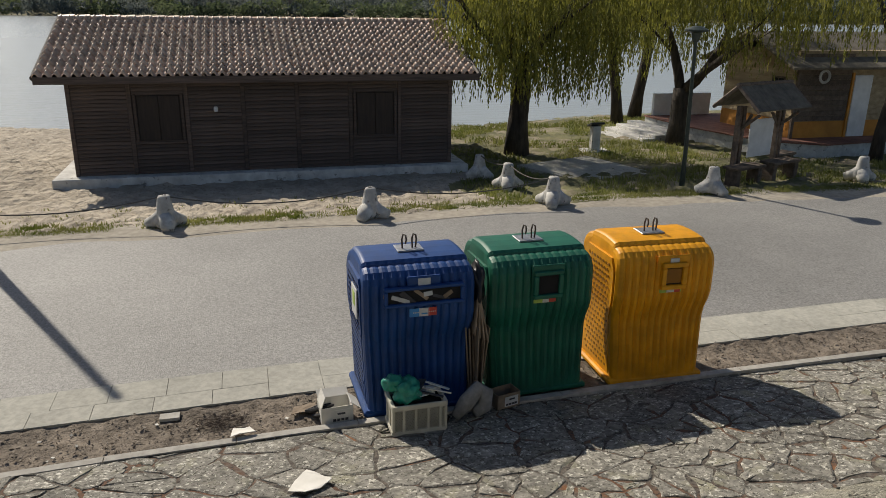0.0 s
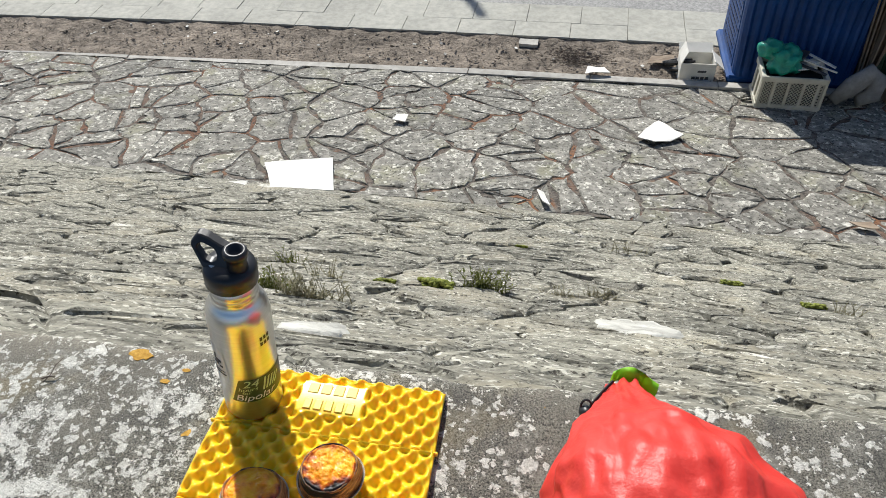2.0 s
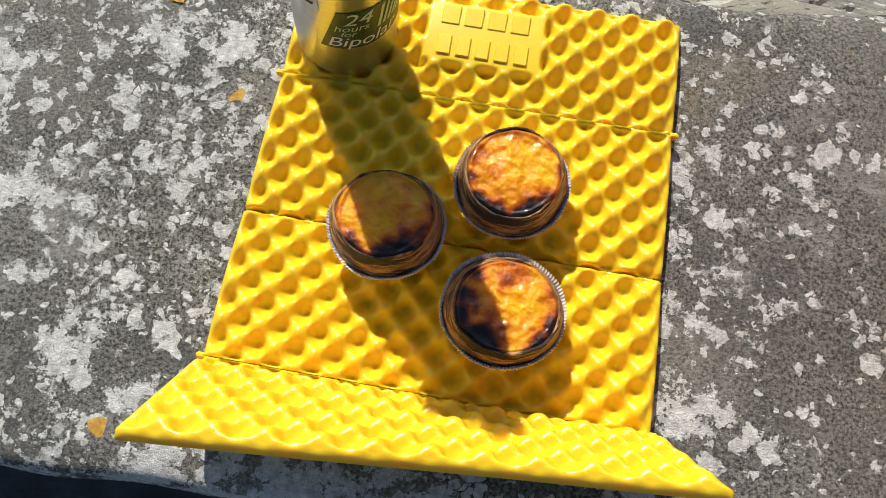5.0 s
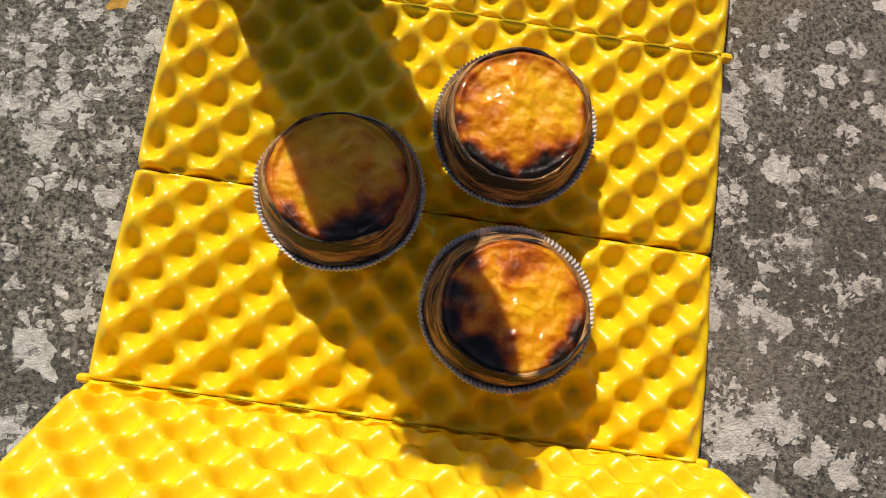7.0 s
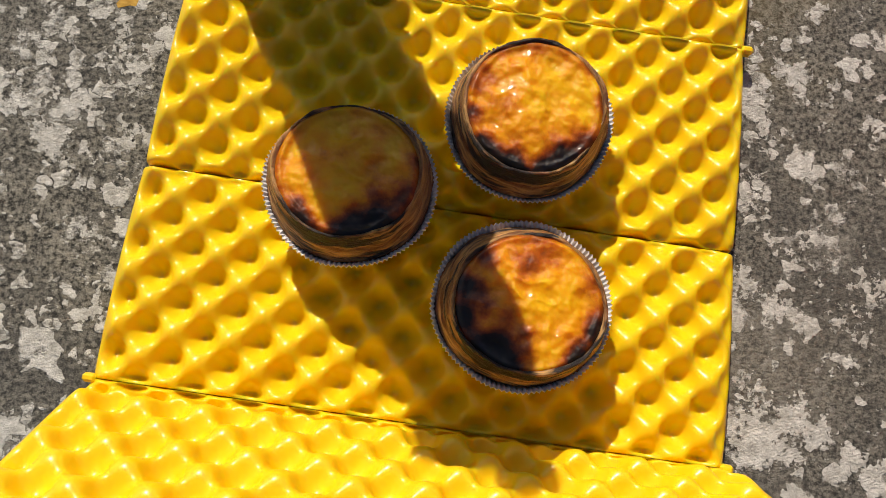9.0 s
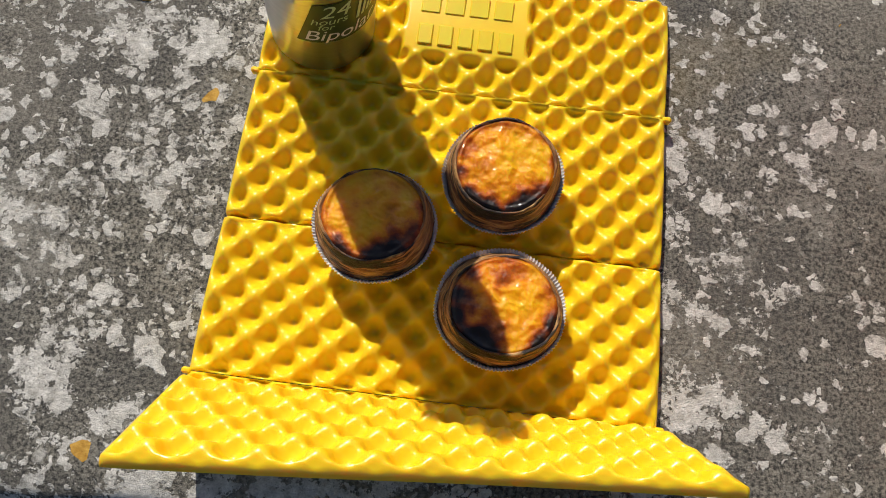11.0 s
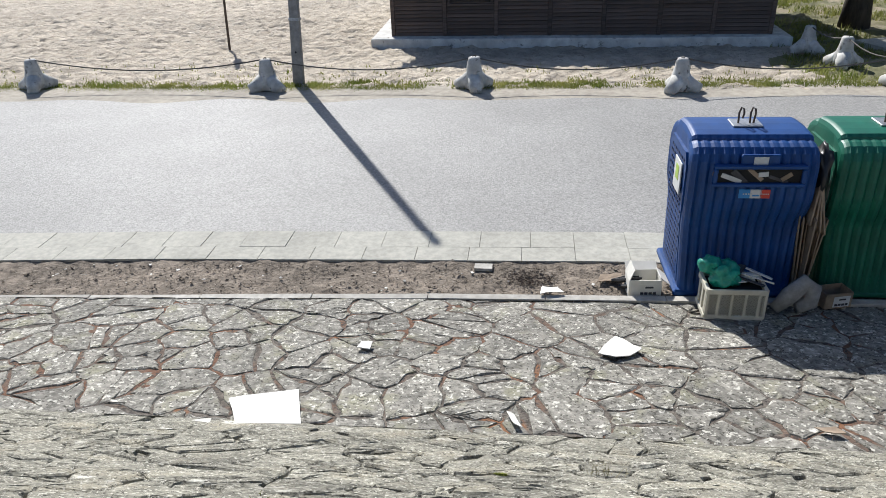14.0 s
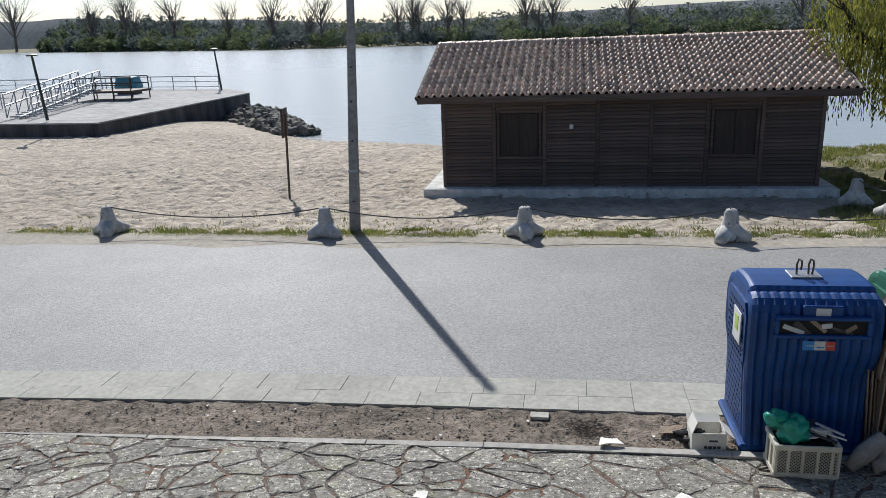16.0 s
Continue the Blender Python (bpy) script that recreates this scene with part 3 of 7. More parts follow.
def scatter(x0, x1, y0, y1, dx, dy, jit):
    pts, row, y = [], 0, y0
    while y < y1:
        x = x0 + (row % 2) * dx / 2
        while x < x1:
            pts.append((x + rng.uniform(-jit, jit) * dx, y + rng.uniform(-jit, jit) * dy))
            x += dx
        y += dy
        row += 1
    return pts


# ---- hut ----
HX0, HX1, HY0, HY1 = -3.24, 5.32, 18.32, 24.0
FLOOR, SOFFIT = -0.10, 1.90
hut = thing("hut", (0, 0, 0), label="dark brown wooden riverside hut with clay tile roof and closed shutters", category="hut")
part("base_slab", box((9.35, 6.4, 0.42), (1.0, 21.17, -0.31), 0.015), m_plinth, hut, "worn whitewashed concrete base")
part("wall", box((HX1 - HX0 - 0.06, HY1 - HY0 - 0.06, SOFFIT - FLOOR + 0.1), ((HX0 + HX1) / 2, (HY0 + HY1) / 2, (FLOOR + SOFFIT) / 2 + 0.05)), m_hutwood, hut)
posts = [HX0 + 0.05, -1.98, -0.80, 0.42, 1.62, 2.85, 4.02, HX1 - 0.05]
for x in posts:
    part("post", box((0.09, 0.05, SOFFIT - FLOOR), (x, HY0 - 0.012, (SOFFIT + FLOOR) / 2), 0.006), m_hutwood, hut)
SHUT = (1, 5)
for b, (xa, xb) in enumerate(zip(posts, posts[1:])):
    window = b in SHUT
    n = 24
    hgt = (SOFFIT - FLOOR) / n
    plank = None
    for k in range(n):
        zc = FLOOR + (k + 0.5) * hgt
        if window and 0.62 < zc < 1.66:
            continue
        bm = box((xb - xa - 0.092, 0.024, hgt * 0.9), (0, 0, 0), 0.004, (-9, 0, 0))
        part("plank", bm, m_hutwood, hut, at=pose((xa + xb) / 2, HY0 - 0.006 + rng.uniform(-0.004, 0.004), zc, 0, rng.uniform(-0.25, 0.25), 0))
    if window:
        xm, wd = (xa + xb) / 2, xb - xa - 0.1
        win = part("window", box((wd, 0.03, 1.06), (xm, HY0 + 0.015, 1.14)), m_shutter, hut)
        for s in (-1, 1):
            part("shutter", box((wd * 0.4, 0.03, 0.98), (xm + s * wd * 0.205, HY0 - 0.015, 1.14), 0.006), m_shutter, win)
            part("frame_side", box((0.06, 0.05, 1.06), (xm + s * (wd * 0.5 - 0.05), HY0 - 0.02, 1.14), 0.006), m_hutwood, win)
        part("sill", box((wd, 0.06, 0.05), (xm, HY0 - 0.02, 0.6), 0.006), m_hutwood, win)
part("wall_lamp", lathe([(0, -0.05), (0.045, -0.05), (0.05, 0.03), (0.03, 0.06), (0, 0.06)], 12, m=Matrix.Translation((-0.18, HY0 - 0.07, 1.32))), m_white, hut, "small pale wall lamp")
for x, z in ((-0.79, 0.85), (2.8, 0.95), (-2.1, 0.92), (4.1, 1.5)):
    part("bracket", box((0.05, 0.03, 0.05), (x, HY0 - 0.05, z), 0.008), m_rust, hut)
# roof: two pitches of tiles, boards under them
RX0, RX1, EY, EZ, RY, RZ = -3.72, 5.86, 17.88, 2.08, 21.2, 3.21
pitch = math.atan2(RZ - EZ, RY - EY)
slope = math.hypot(RZ - EZ, RY - EY)
bm = bmesh.new()
prof = [(EY - 0.02, EZ - 0.05), (RY, RZ - 0.05), (2 * RY - EY, EZ - 0.05), (2 * RY - EY, EZ - 0.15), (RY, RZ - 0.16), (EY - 0.02, EZ - 0.15)]
a = [bm.verts.new((RX0, y, z)) for y, z in prof]
b = [bm.verts.new((RX1, y, z)) for y, z in prof]
bm.faces.new(a), bm.faces.new(b[::-1])
for i in range(6):
    bm.faces.new((a[i], a[(i + 1) % 6], b[(i + 1) % 6], b[i]))
roof = part("roof", bm, m_hutwood, hut, "clay tile roof on dark boards")
for x in (HX0, HX1 - 0.06):
    bm = bmesh.new()
    pr = [(HY0, SOFFIT), (HY1, SOFFIT), (RY, RZ - 0.16)]
    a = [bm.verts.new((x, y, z)) for y, z in pr]
    b = [bm.verts.new((x + 0.06, y, z)) for y, z in pr]
    bm.faces.new(a), bm.faces.new(b[::-1])
    for i in range(3):
        bm.faces.new((a[i], a[(i + 1) % 3], b[(i + 1) % 3], b[i]))
    part("gable", bm, m_hutwood, hut)
part("fascia", box((RX1 - RX0, 0.03, 0.15), ((RX0 + RX1) / 2, EY - 0.03, EZ - 0.07), 0.004), m_hutwood, hut)
NT, NR = 52, 12
tw, tl = (RX1 - RX0) / NT, slope / NR


def tile_mesh():
    V, F = [], []
    sec = []
    for k in range(9):
        f = k / 8
        x = (f - 0.5) * tw * 1.06
        z = 0.08 * math.sin(f / 0.62 * math.pi) if f < 0.62 else -0.018 * math.sin((f - 0.62) / 0.38 * math.pi)
        sec.append((x, z))
    for t, lift in ((0, 0.017), (tl * 1.08, -0.004)):
        for x, z in sec:
            V.append((x * (1 if t == 0 else 0.95), t, z + lift))
    for x, z in sec:
        V.append((x, 0.004, z - 0.002))
    for k in range(8):
        F.append((k, k + 1, 9 + k + 1, 9 + k))
        F.append((18 + k, 18 + k + 1, k + 1, k))
    return data_mesh(V, F, m_tile, True)


tile = tile_mesh()
tv = [v.co.copy() for v in tile.vertices]
tf = [tuple(p.vertices) for p in tile.polygons]
V, F = [], []
count = 0
for side in (0, 1):
    for r_ in range(NR):
        for c in range(NT):
            s0 = r_ * tl - 0.03
            x = RX0 + (c + 0.5) * tw
            jitter = pose(0, 0, 0, rng.uniform(-1.5, 1.5), rng.uniform(-2, 2), rng.uniform(-1.5, 1.5))
            m = Matrix.Translation((x, EY + s0 * math.cos(pitch), EZ + s0 * math.sin(pitch))) @ pose(0, 0, 0, math.degrees(pitch)) @ jitter
            if side:
                m = Matrix.Translation((RX0 + RX1, 2 * RY, 0)) @ pose(0, 0, 0, 0, 0, 180) @ m
            if side == 0 and r_ < 6 and count < 300:
                part("tile", tile, None, roof, at=m)
                count += 1
            else:
                o = len(V)
                V += [m @ v for v in tv]
                F += [tuple(i + o for i in f) for f in tf]
tagged(part("upper_tiles", data_mesh(V, F, m_tile, True), None, roof), kind="stuff")
for i in range(28):
    x = RX0 + (i + 0.5) * (RX1 - RX0) / 28
    bm = bmesh.new()
    ln = (RX1 - RX0) / 28 * 1.08
    tube([(-ln / 2, 0, 0), (ln / 2, 0, 0.012)], [0.085, 0.1], 8, bm)
    part("ridge_tile", bm, m_tile, roof, at=pose(x, RY, RZ - 0.035, rng.uniform(-3, 3), 0, 0))
for x in (RX0, RX1):
    for k in range(2):
        y0, y1 = (EY - 0.02, RY) if k == 0 else (2 * RY - EY, RY)
        part("verge_board", tube([(x, y0, EZ - 0.02), (x, y1, RZ - 0.01)], 0.055, 6), m_shutter, roof)

# ---- kerb stones: three-footed concrete bollards with a rope ----
def bollard_mesh():
    bm = bmesh.new()
    for k in range(3):
        a = 2 * math.pi * k / 3 + 0.5
        d = Vector((math.cos(a), math.sin(a), 0))
        tube([d * 0.02 + Vector((0, 0, 0.24)), d * 0.17 + Vector((0, 0, 0.14)), d * 0.33 + Vector((0, 0, 0.075))], [0.15, 0.125, 0.095], 9, bm)
    lathe([(0, 0.05), (0.17, 0.06), (0.18, 0.2), (0.145, 0.32), (0.12, 0.44), (0.105, 0.55), (0.085, 0.575), (0, 0.58)], 14, bm)
    for v in bm.verts:
        v.co += 0.012 * noise.noise_vector(v.co * 9)
        v.co.z = max(v.co.z, 0.0)
    return mesh_of(bm, m_concrete, True)


def bollard(x, y, turn):
    b_ = thing("bollard", (x, y, ground_z(x, y) + 0.0), turn, "weathered three-footed concrete bollard on the road verge", "bollard", "bollards along the road")
    part("body", boll, None, b_)
    part("eye_bolt", tube([(0.03 * math.cos(t_), 0, 0.575 + 0.03 * math.sin(t_)) for t_ in np.linspace(0, 2 * math.pi, 9)], 0.006, 5), m_rust, b_)


boll = bollard_mesh()
BOLL = [(-13.6, 13.15), (-8.92, 13.29), (-4.57, 13.27), (-0.96, 13.34), (2.44, 13.25), (5.95, 13.38), (9.51, 13.55), (13.65, 14.05)]
for i, (x, y) in enumerate(BOLL):
    bollard(x, y, (20, 140, 60, 10, 200, 95, 255, 330)[i])
bollard(5.6, 16.85, 40)
bollard(5.72, 15.25, 100)


def rope(p, q, sag, name="rope"):
    pts = [(p[0] + (q[0] - p[0]) * f, p[1] + (q[1] - p[1]) * f, p[2] + (q[2] - p[2]) * f - sag * 4 * f * (1 - f)) for f in np.linspace(0, 1, 15)]
    tagged(part(name, tube(pts, 0.012, 6), m_rope, None, "dark sagging rope strung between bollards"), category="rope", group="ropes between the bollards")


for (xa, ya), (xb, yb) in zip(BOLL[1:5], BOLL[2:6]):
    rope((xa, ya, 0.55), (xb, yb, 0.55), 0.2)
rope((5.95, 13.38, 0.55), (5.72, 15.25, 0.45), 0.15)
rope((5.72, 15.25, 0.45), (5.6, 16.85, 0.35), 0.1)

# ---- pole and signpost ----
pole = thing("utility_pole", (-4.14, 13.66, -0.02), label="grey rectangular concrete utility pole on the verge", category="utility pole")
bm = bmesh.new()
v0 = [bm.verts.new((sx * 0.092, sy * 0.075, 0)) for sx, sy in ((-1, -1), (1, -1), (1, 1), (-1, 1))]
v1 = [bm.verts.new((sx * 0.045 + 0.165, sy * 0.045 + 0.45, 6.1)) for sx, sy in ((-1, -1), (1, -1), (1, 1), (-1, 1))]
bm.faces.new(v0[::-1]), bm.faces.new(v1)
for i in range(4):
    bm.faces.new((v0[i], v0[(i + 1) % 4], v1[(i + 1) % 4], v1[i]))
bmesh.ops.bevel(bm, geom=bm.edges[:], offset=0.012, segments=1, affect="EDGES")
part("shaft", bm, m_polec, pole)
part("band", box((0.18, 0.148, 0.05), (0.031, 0.085, 1.15), 0.004, (-4.2, 1.6, 0)), m_galv, pole, "worn metal band")
for z in (0.6, 1.7, 2.4, 3.0):
    part("bolt_hole", lathe([(0, -0.01), (0.018, -0.01), (0.018, 0.01), (0, 0.01)], 8, m=Matrix.Translation((0.027 * z, -0.073 + 0.0787 * z, z)) @ pose(0, 0, 0, 90)), m_inside, pole)
post = thing("signpost", (-7.04, 17.85, -0.31), label="thin metal signpost seen with its board edge-on on the beach", category="signpost")
part("stake", tube([(0.0, 0, 0), (0.06, 0, 1.5), (0.08, 0, 2.1)], 0.03, 8), m_rust, post)
part("board", box((0.05, 0.5, 0.7), (0.04, 0, 1.88), 0.01, (0, 2, 8)), m_rust, post)

# ---- trees ----
def branching(bm, p, d, length, rad, depth, bend=0.25, kids=3, shrink=0.68):
    pts, rs = [p.copy()], [rad]
    q, v = p.copy(), d.normalized()
    ends = []
    for k in range(4):
        v = (v + Vector((rng.uniform(-bend, bend), rng.uniform(-bend, bend), rng.uniform(-bend * 0.4, bend * 0.5)))).normalized()
        q = q + v * (length / 4)
        pts.append(q.copy())
        rs.append(rad * (1 - 0.12 * (k + 1)))
    tube(pts, rs, 7 if rad > 0.05 else 4, bm)
    ends.append((q.copy(), v.copy(), rs[-1]))
    if depth > 0:
        for k in range(kids):
            f = rng.choice(pts[2:])
            w_ = (v + Vector((rng.uniform(-1, 1), rng.uniform(-1, 1), rng.uniform(-0.1, 0.7))) * 0.9).normalized()
            ends += branching(bm, f, w_, length * shrink, rs[-1] * 0.65, depth - 1, bend, kids, shrink)
    return ends


def leaf_mesh(anchors, seed, long=0.15, wide=0.019, droop=True, leaves=34, drop=(1.2, 3.2), floor=0.6):
    """Hanging strands of narrow leaves from anchor points."""
    g = np.random.default_rng(seed)
    V, F = [], []
    for ax, ay, az in anchors:
        ln = g.uniform(*drop)
        ln = min(ln, az - floor - g.uniform(0, 0.5))
        if ln < 0.3:
            continue
        dx, dy = g.normal(0, 0.09, 2)
        n = max(5, int(leaves * ln / 2.2))
        for k in range(n):
            f = (k + g.uniform(0, 1)) / n
            x = ax + dx * ln * f + g.normal(0, 0.02)
            y = ay + dy * ln * f + g.normal(0, 0.02)
            z = az - ln * f
            a = g.uniform(0, 2 * math.pi)
            c, s = math.cos(a), math.sin(a)
            t = np.array([c * 0.22, s * 0.22, -0.95 * g.uniform(0.6, 1.2)]) * long * g.uniform(0.7, 1.4)
            wv = np.array([-s, c, 0]) * wide * g.uniform(0.6, 1.2)
            p = np.array([x, y, z])
            o = len(V)
            V += [tuple(p), tuple(p + t * 0.5 + wv), tuple(p + t), tuple(p + t * 0.5 - wv)]
            F.append((o, o + 1, o + 2, o + 3))
    return data_mesh(V, F, m_leaf)


def willow(x, y, trunk_pts, rad, limbs, crown, seed, strands, label, drop=(1.2, 3.2), floor=1.0):
    z0 = ground_z(x, y)
    t = thing("willow_tree", (x, y, z0 - 0.02), label=label, category="tree", group="trees by the river")
    bm = bmesh.new()
    n = len(trunk_pts)
    tube([Vector(p) for p in trunk_pts], [rad * (1.25 if i == 0 else 1 - 0.3 * i / n) for i in range(n)], 12, bm)
    top = Vector(trunk_pts[-1])
    for d in limbs:
        branching(bm, top - Vector((0, 0, 0.15)), Vector(d), 2.2, rad * 0.55, 2, 0.22, 2)
    for v in bm.verts:
        v.co += 0.03 * noise.noise_vector(v.co * 3.5)
    part("trunk", bm, m_bark, t, smooth=True)
    g = np.random.default_rng(seed)
    anchors = []
    cx_, cy_, cz_, rx_, ry_, rz_ = crown
    while len(anchors) < strands:
        p = g.uniform(-1, 1, 3)
        if p @ p < 1 and p[2] > -0.35:
            clump = noise.noise(Vector((p[0] * 2.6 + seed, p[1] * 2.6, p[2] * 2.6)))
            if clump > -0.12:
                anchors.append((cx_ + rx_ * p[0], cy_ + ry_ * p[1], cz_ + rz_ * p[2]))
    part("crown", leaf_mesh(anchors, seed, drop=drop, floor=floor), None, t, "hanging yellow-green spring foliage")
    return t


willow(7.75, 20.2, [(0, 0, 0), (0.02, 0, 0.9), (0.08, 0, 1.8), (0.1, 0, 2.6)], 0.30, [(-1, 0, 0.8), (1, 0.2, 0.8), (0.1, -0.8, 0.9), (0.1, 0.9, 1)],
       (0.1, -0.2, 4.2, 2.7, 2.3, 1.9), 3, 1050, "old willow with dark trunk and curtains of hanging foliage", (1.2, 3.2), 1.55)
willow(13.2, 20.8, [(0, 0, 0), (0.0, 0, 0.7), (-0.03, 0, 1.35), (-0.03, 0, 1.7)], 0.30, [(-0.45, 0, 1), (0.85, -0.1, 1.0), (0.5, -0.6, 0.9)],
       (0.4, -0.6, 5.0, 3.4, 2.6, 2.2), 5, 850, "forked willow with thick dark trunk beside the terrace", (0.9, 2.7), 2.0)
willow(13.7, 25.6, [(0, 0, 0), (-0.12, 0, 1.0), (-0.3, 0, 2.0), (-0.45, 0, 3.2)], 0.20, [(-0.5, 0, 1), (0.6, 0.2, 1)],
       (-0.6, 0, 5.0, 2.4, 2.0, 2.0), 8, 700, "slim leaning willow near the water", (0.8, 2.6), 2.2)
willow(15.6, 27.8, [(0, 0, 0), (0.1, 0, 1.0), (0.3, 0, 2.2), (0.45, 0, 3.6)], 0.24, [(-0.5, 0, 1), (0.6, 0.2, 1)],
       (-0.2, 0, 5.4, 2.6, 2.0, 2.0), 9, 700, "slim willow near the water", (0.8, 2.6), 2.2)
willow(16.7, 16.75, [(0, 0, 0), (0.02, 0, 0.8), (0.12, 0, 1.6), (0.25, 0, 2.6)], 0.15, [(-0.9, 0, 0.8), (0.6, 0.2, 1), (-0.2, -0.6, 0.8)],
       (-0.6, 0.2, 4.4, 2.6, 2.0, 1.5), 12, 420, "young tree with thin twigs beside the wooden building", (0.5, 1.5), 2.3)

# ---- grass ----
def grass(name, spots, label, seed, hgt=(0.05, 0.16), wide=0.012):
    g = np.random.default_rng(seed)
    V, F = [], []
    for x, y, n, spread in spots:
        for _ in range(n):
            px, py = x + g.normal(0, spread), y + g.normal(0, spread)
            h = g.uniform(*hgt)
            a = g.uniform(0, 2 * math.pi)
            z = ground_z(px, py)
            o = len(V)
            V += [(px - wide * math.cos(a), py - wide * math.sin(a), z - 0.01), (px + wide * math.cos(a), py + wide * math.sin(a), z - 0.01),
                  (px + g.normal(0, 0.4) * h, py + g.normal(0, 0.4) * h, z + h)]
            F.append((o, o + 1, o + 2))
    tagged(new(name, data_mesh(V, F, m_grass)), label, "grass", kind="stuff")


spots = []
for i in range(2300):
    x = rng.uniform(-11, 14)
    if noise.noise(Vector((x * 0.9, 1, 0))) > -0.2 or rng.random() < 0.12:
        spots.append((x, road_far(x) + 0.32 + abs(rng.gauss(0, 0.24)), 20, 0.07))
for i in range(120):
    x = rng.uniform(-11, 6)
    spots.append((x, rng.uniform(13.8, 15.8), 7, 0.07))
grass("verge_grass", spots, "short patchy grass along the sandy road verge", 2, (0.02, 0.085), 0.013)
spots = []
for i in range(5200):
    x, y = rng.uniform(5.0, 19), rng.uniform(14.0, 28.3)
    if noise.noise(Vector((x * 0.55, y * 0.55, 8))) > -0.12 and not (7 < x < 9.9 and 16 < y < 18.6) and not (x > 13.6 and 17.2 < y < 23):
        spots.append((x, y, 9, 0.09))
grass("lawn_grass", spots, "fresh green grass on the river bank", 4, (0.05, 0.17), 0.016)

# ---- right-hand bank: paved patch, pedestal, lamp, kiosk, terrace and building ----
patch = part("paved_patch", slab_of([(7.0, 18.1), (9.3, 18.9), (10.0, 16.5), (7.8, 16.1)], -0.5, -0.20), m_gutter, None, "old concrete slab set in the turf")
tagged(patch, kind="structure")
ped = thing("pedestal", (10.1, 20.1, ground_z(10, 20) - 0.02), label="small white concrete pedestal with a dark plate on the grass", category="pedestal")
part("column", box((0.26, 0.2, 0.75), (0, 0, 0.37), 0.02), m_plinth, ped)
part("plate", box((0.42, 0.3, 0.06), (0, 0, 0.79), 0.01, (-20, 0, 0)), m_dark, ped)
part("footing", box((0.8, 0.6, 0.08), (0, 0, 0.03), 0.02), m_concrete, ped)
lamp = thing("street_lamp", (9.5, 14.62, ground_z(9.5, 14.6)), label="slender dark green street lamp with a flat round head", category="street lamp")
part("column", tube([(0, 0, 0), (0, 0, 0.8), (-0.06, 0, 3.15)], [0.06, 0.045, 0.035], 10), m_darkgreen, lamp)
part("head", lathe([(0, 3.02), (0.06, 3.02), (0.08, 3.12), (0.1, 3.2), (0.24, 3.24), (0.24, 3.27), (0.1, 3.33), (0, 3.34)], 20, m=Matrix.Translation((-0.06, 0, 0))), m_darkgreen, lamp)
part("glass", lathe([(0, 3.08), (0.07, 3.1), (0.09, 3.19), (0, 3.2)], 14, m=Matrix.Translation((-0.06, 0, 0.0))), m_white, lamp)

kio = thing("information_kiosk", (11.6, 15.05, ground_z(11.6, 15.05)), 18, "timber notice board with a little plank roof and bench", "notice board")
for sx in (-0.72, 0.72):
    for dx in (-0.07, 0.07):
        part("post", box((0.09, 0.11, 1.7), (sx + dx, 0, 0.85), 0.01), m_kioskwood, kio)
    part("brace", tube([(sx, -0.02, 1.1), (sx + (0.35 if sx < 0 else -0.35), -0.02, 1.5)], 0.035, 5), m_kioskwood, kio)
    part("brace", tube([(sx, -0.02, 1.2), (sx, -0.45, 1.55)], 0.035, 5), m_kioskwood, kio)
part("notice_panel", box((0.85, 0.04, 0.85), (0.12, 0.02, 0.95), 0.01), m_white, kio, "blank white panel")
part("bench_seat", box((1.0, 0.4, 0.06), (-0.75, -0.28, 0.42), 0.012), m_kioskwood, kio)
part("bench_seat", box((1.0, 0.4, 0.06), (0.55, -0.28, 0.42), 0.012), m_kioskwood, kio)
part("bench_seat", box((0.8, 0.4, 0.06), (1.3, 0.25, 0.44), 0.012), m_kioskwood, kio)
for x, y in ((-1.15, -0.3), (-0.4, -0.3), (0.15, -0.3), (0.95, -0.3), (1.6, 0.25)):
    part("bench_leg", box((0.14, 0.3, 0.42), (x, y, 0.2), 0.012), m_kioskwood, kio)
for s in (-1, 1):
    for k in range(14):
        x = -0.95 + 1.9 * (k + 0.5) / 14
        part("roof_plank", box((0.13, 0.78, 0.03), (x, s * 0.3, 1.90), 0.006, (-s * 40, 0, 0)), m_greyroof, kio)
    part("rafter", tube([(-0.93, s * 0.58, 1.64), (-0.93, 0, 2.13)], 0.045, 5), m_kioskwood, kio)
    part("rafter", tube([(0.93, s * 0.58, 1.64), (0.93, 0, 2.13)], 0.045, 5), m_kioskwood, kio)
part("ridge_beam", tube([(-0.97, 0, 2.16), (0.97, 0, 2.16)], 0.05, 6), m_kioskwood, kio)

ter = thing("terrace_platform", label="raised terrace with whitewashed edge and red tiled floor", category="terrace")
part("plinth", slab_of([(13.9, 21.6), (14.6, 18.6), (15.9, 17.7), (21, 18.3), (21, 24), (13.9, 24)], -0.6, 0.07), m_plinth, ter)
part("tiled_floor", slab_of([(13.85, 21.6), (14.56, 18.56), (15.88, 17.65), (21, 18.25), (21, 24), (13.85, 24)], 0.07, 0.11), m_redtile, ter)
for k in range(4):
    part("step", box((0.48, 2.6, 0.16 + 0.1 * k), (12.15 + 0.42 * k, 22.6, -0.42 + 0.05 * k), 0.015), m_plinth, ter)
part("parapet", box((2.2, 0.14, 0.8), (15.2, 23.9, 0.45), 0.01), m_white, ter)

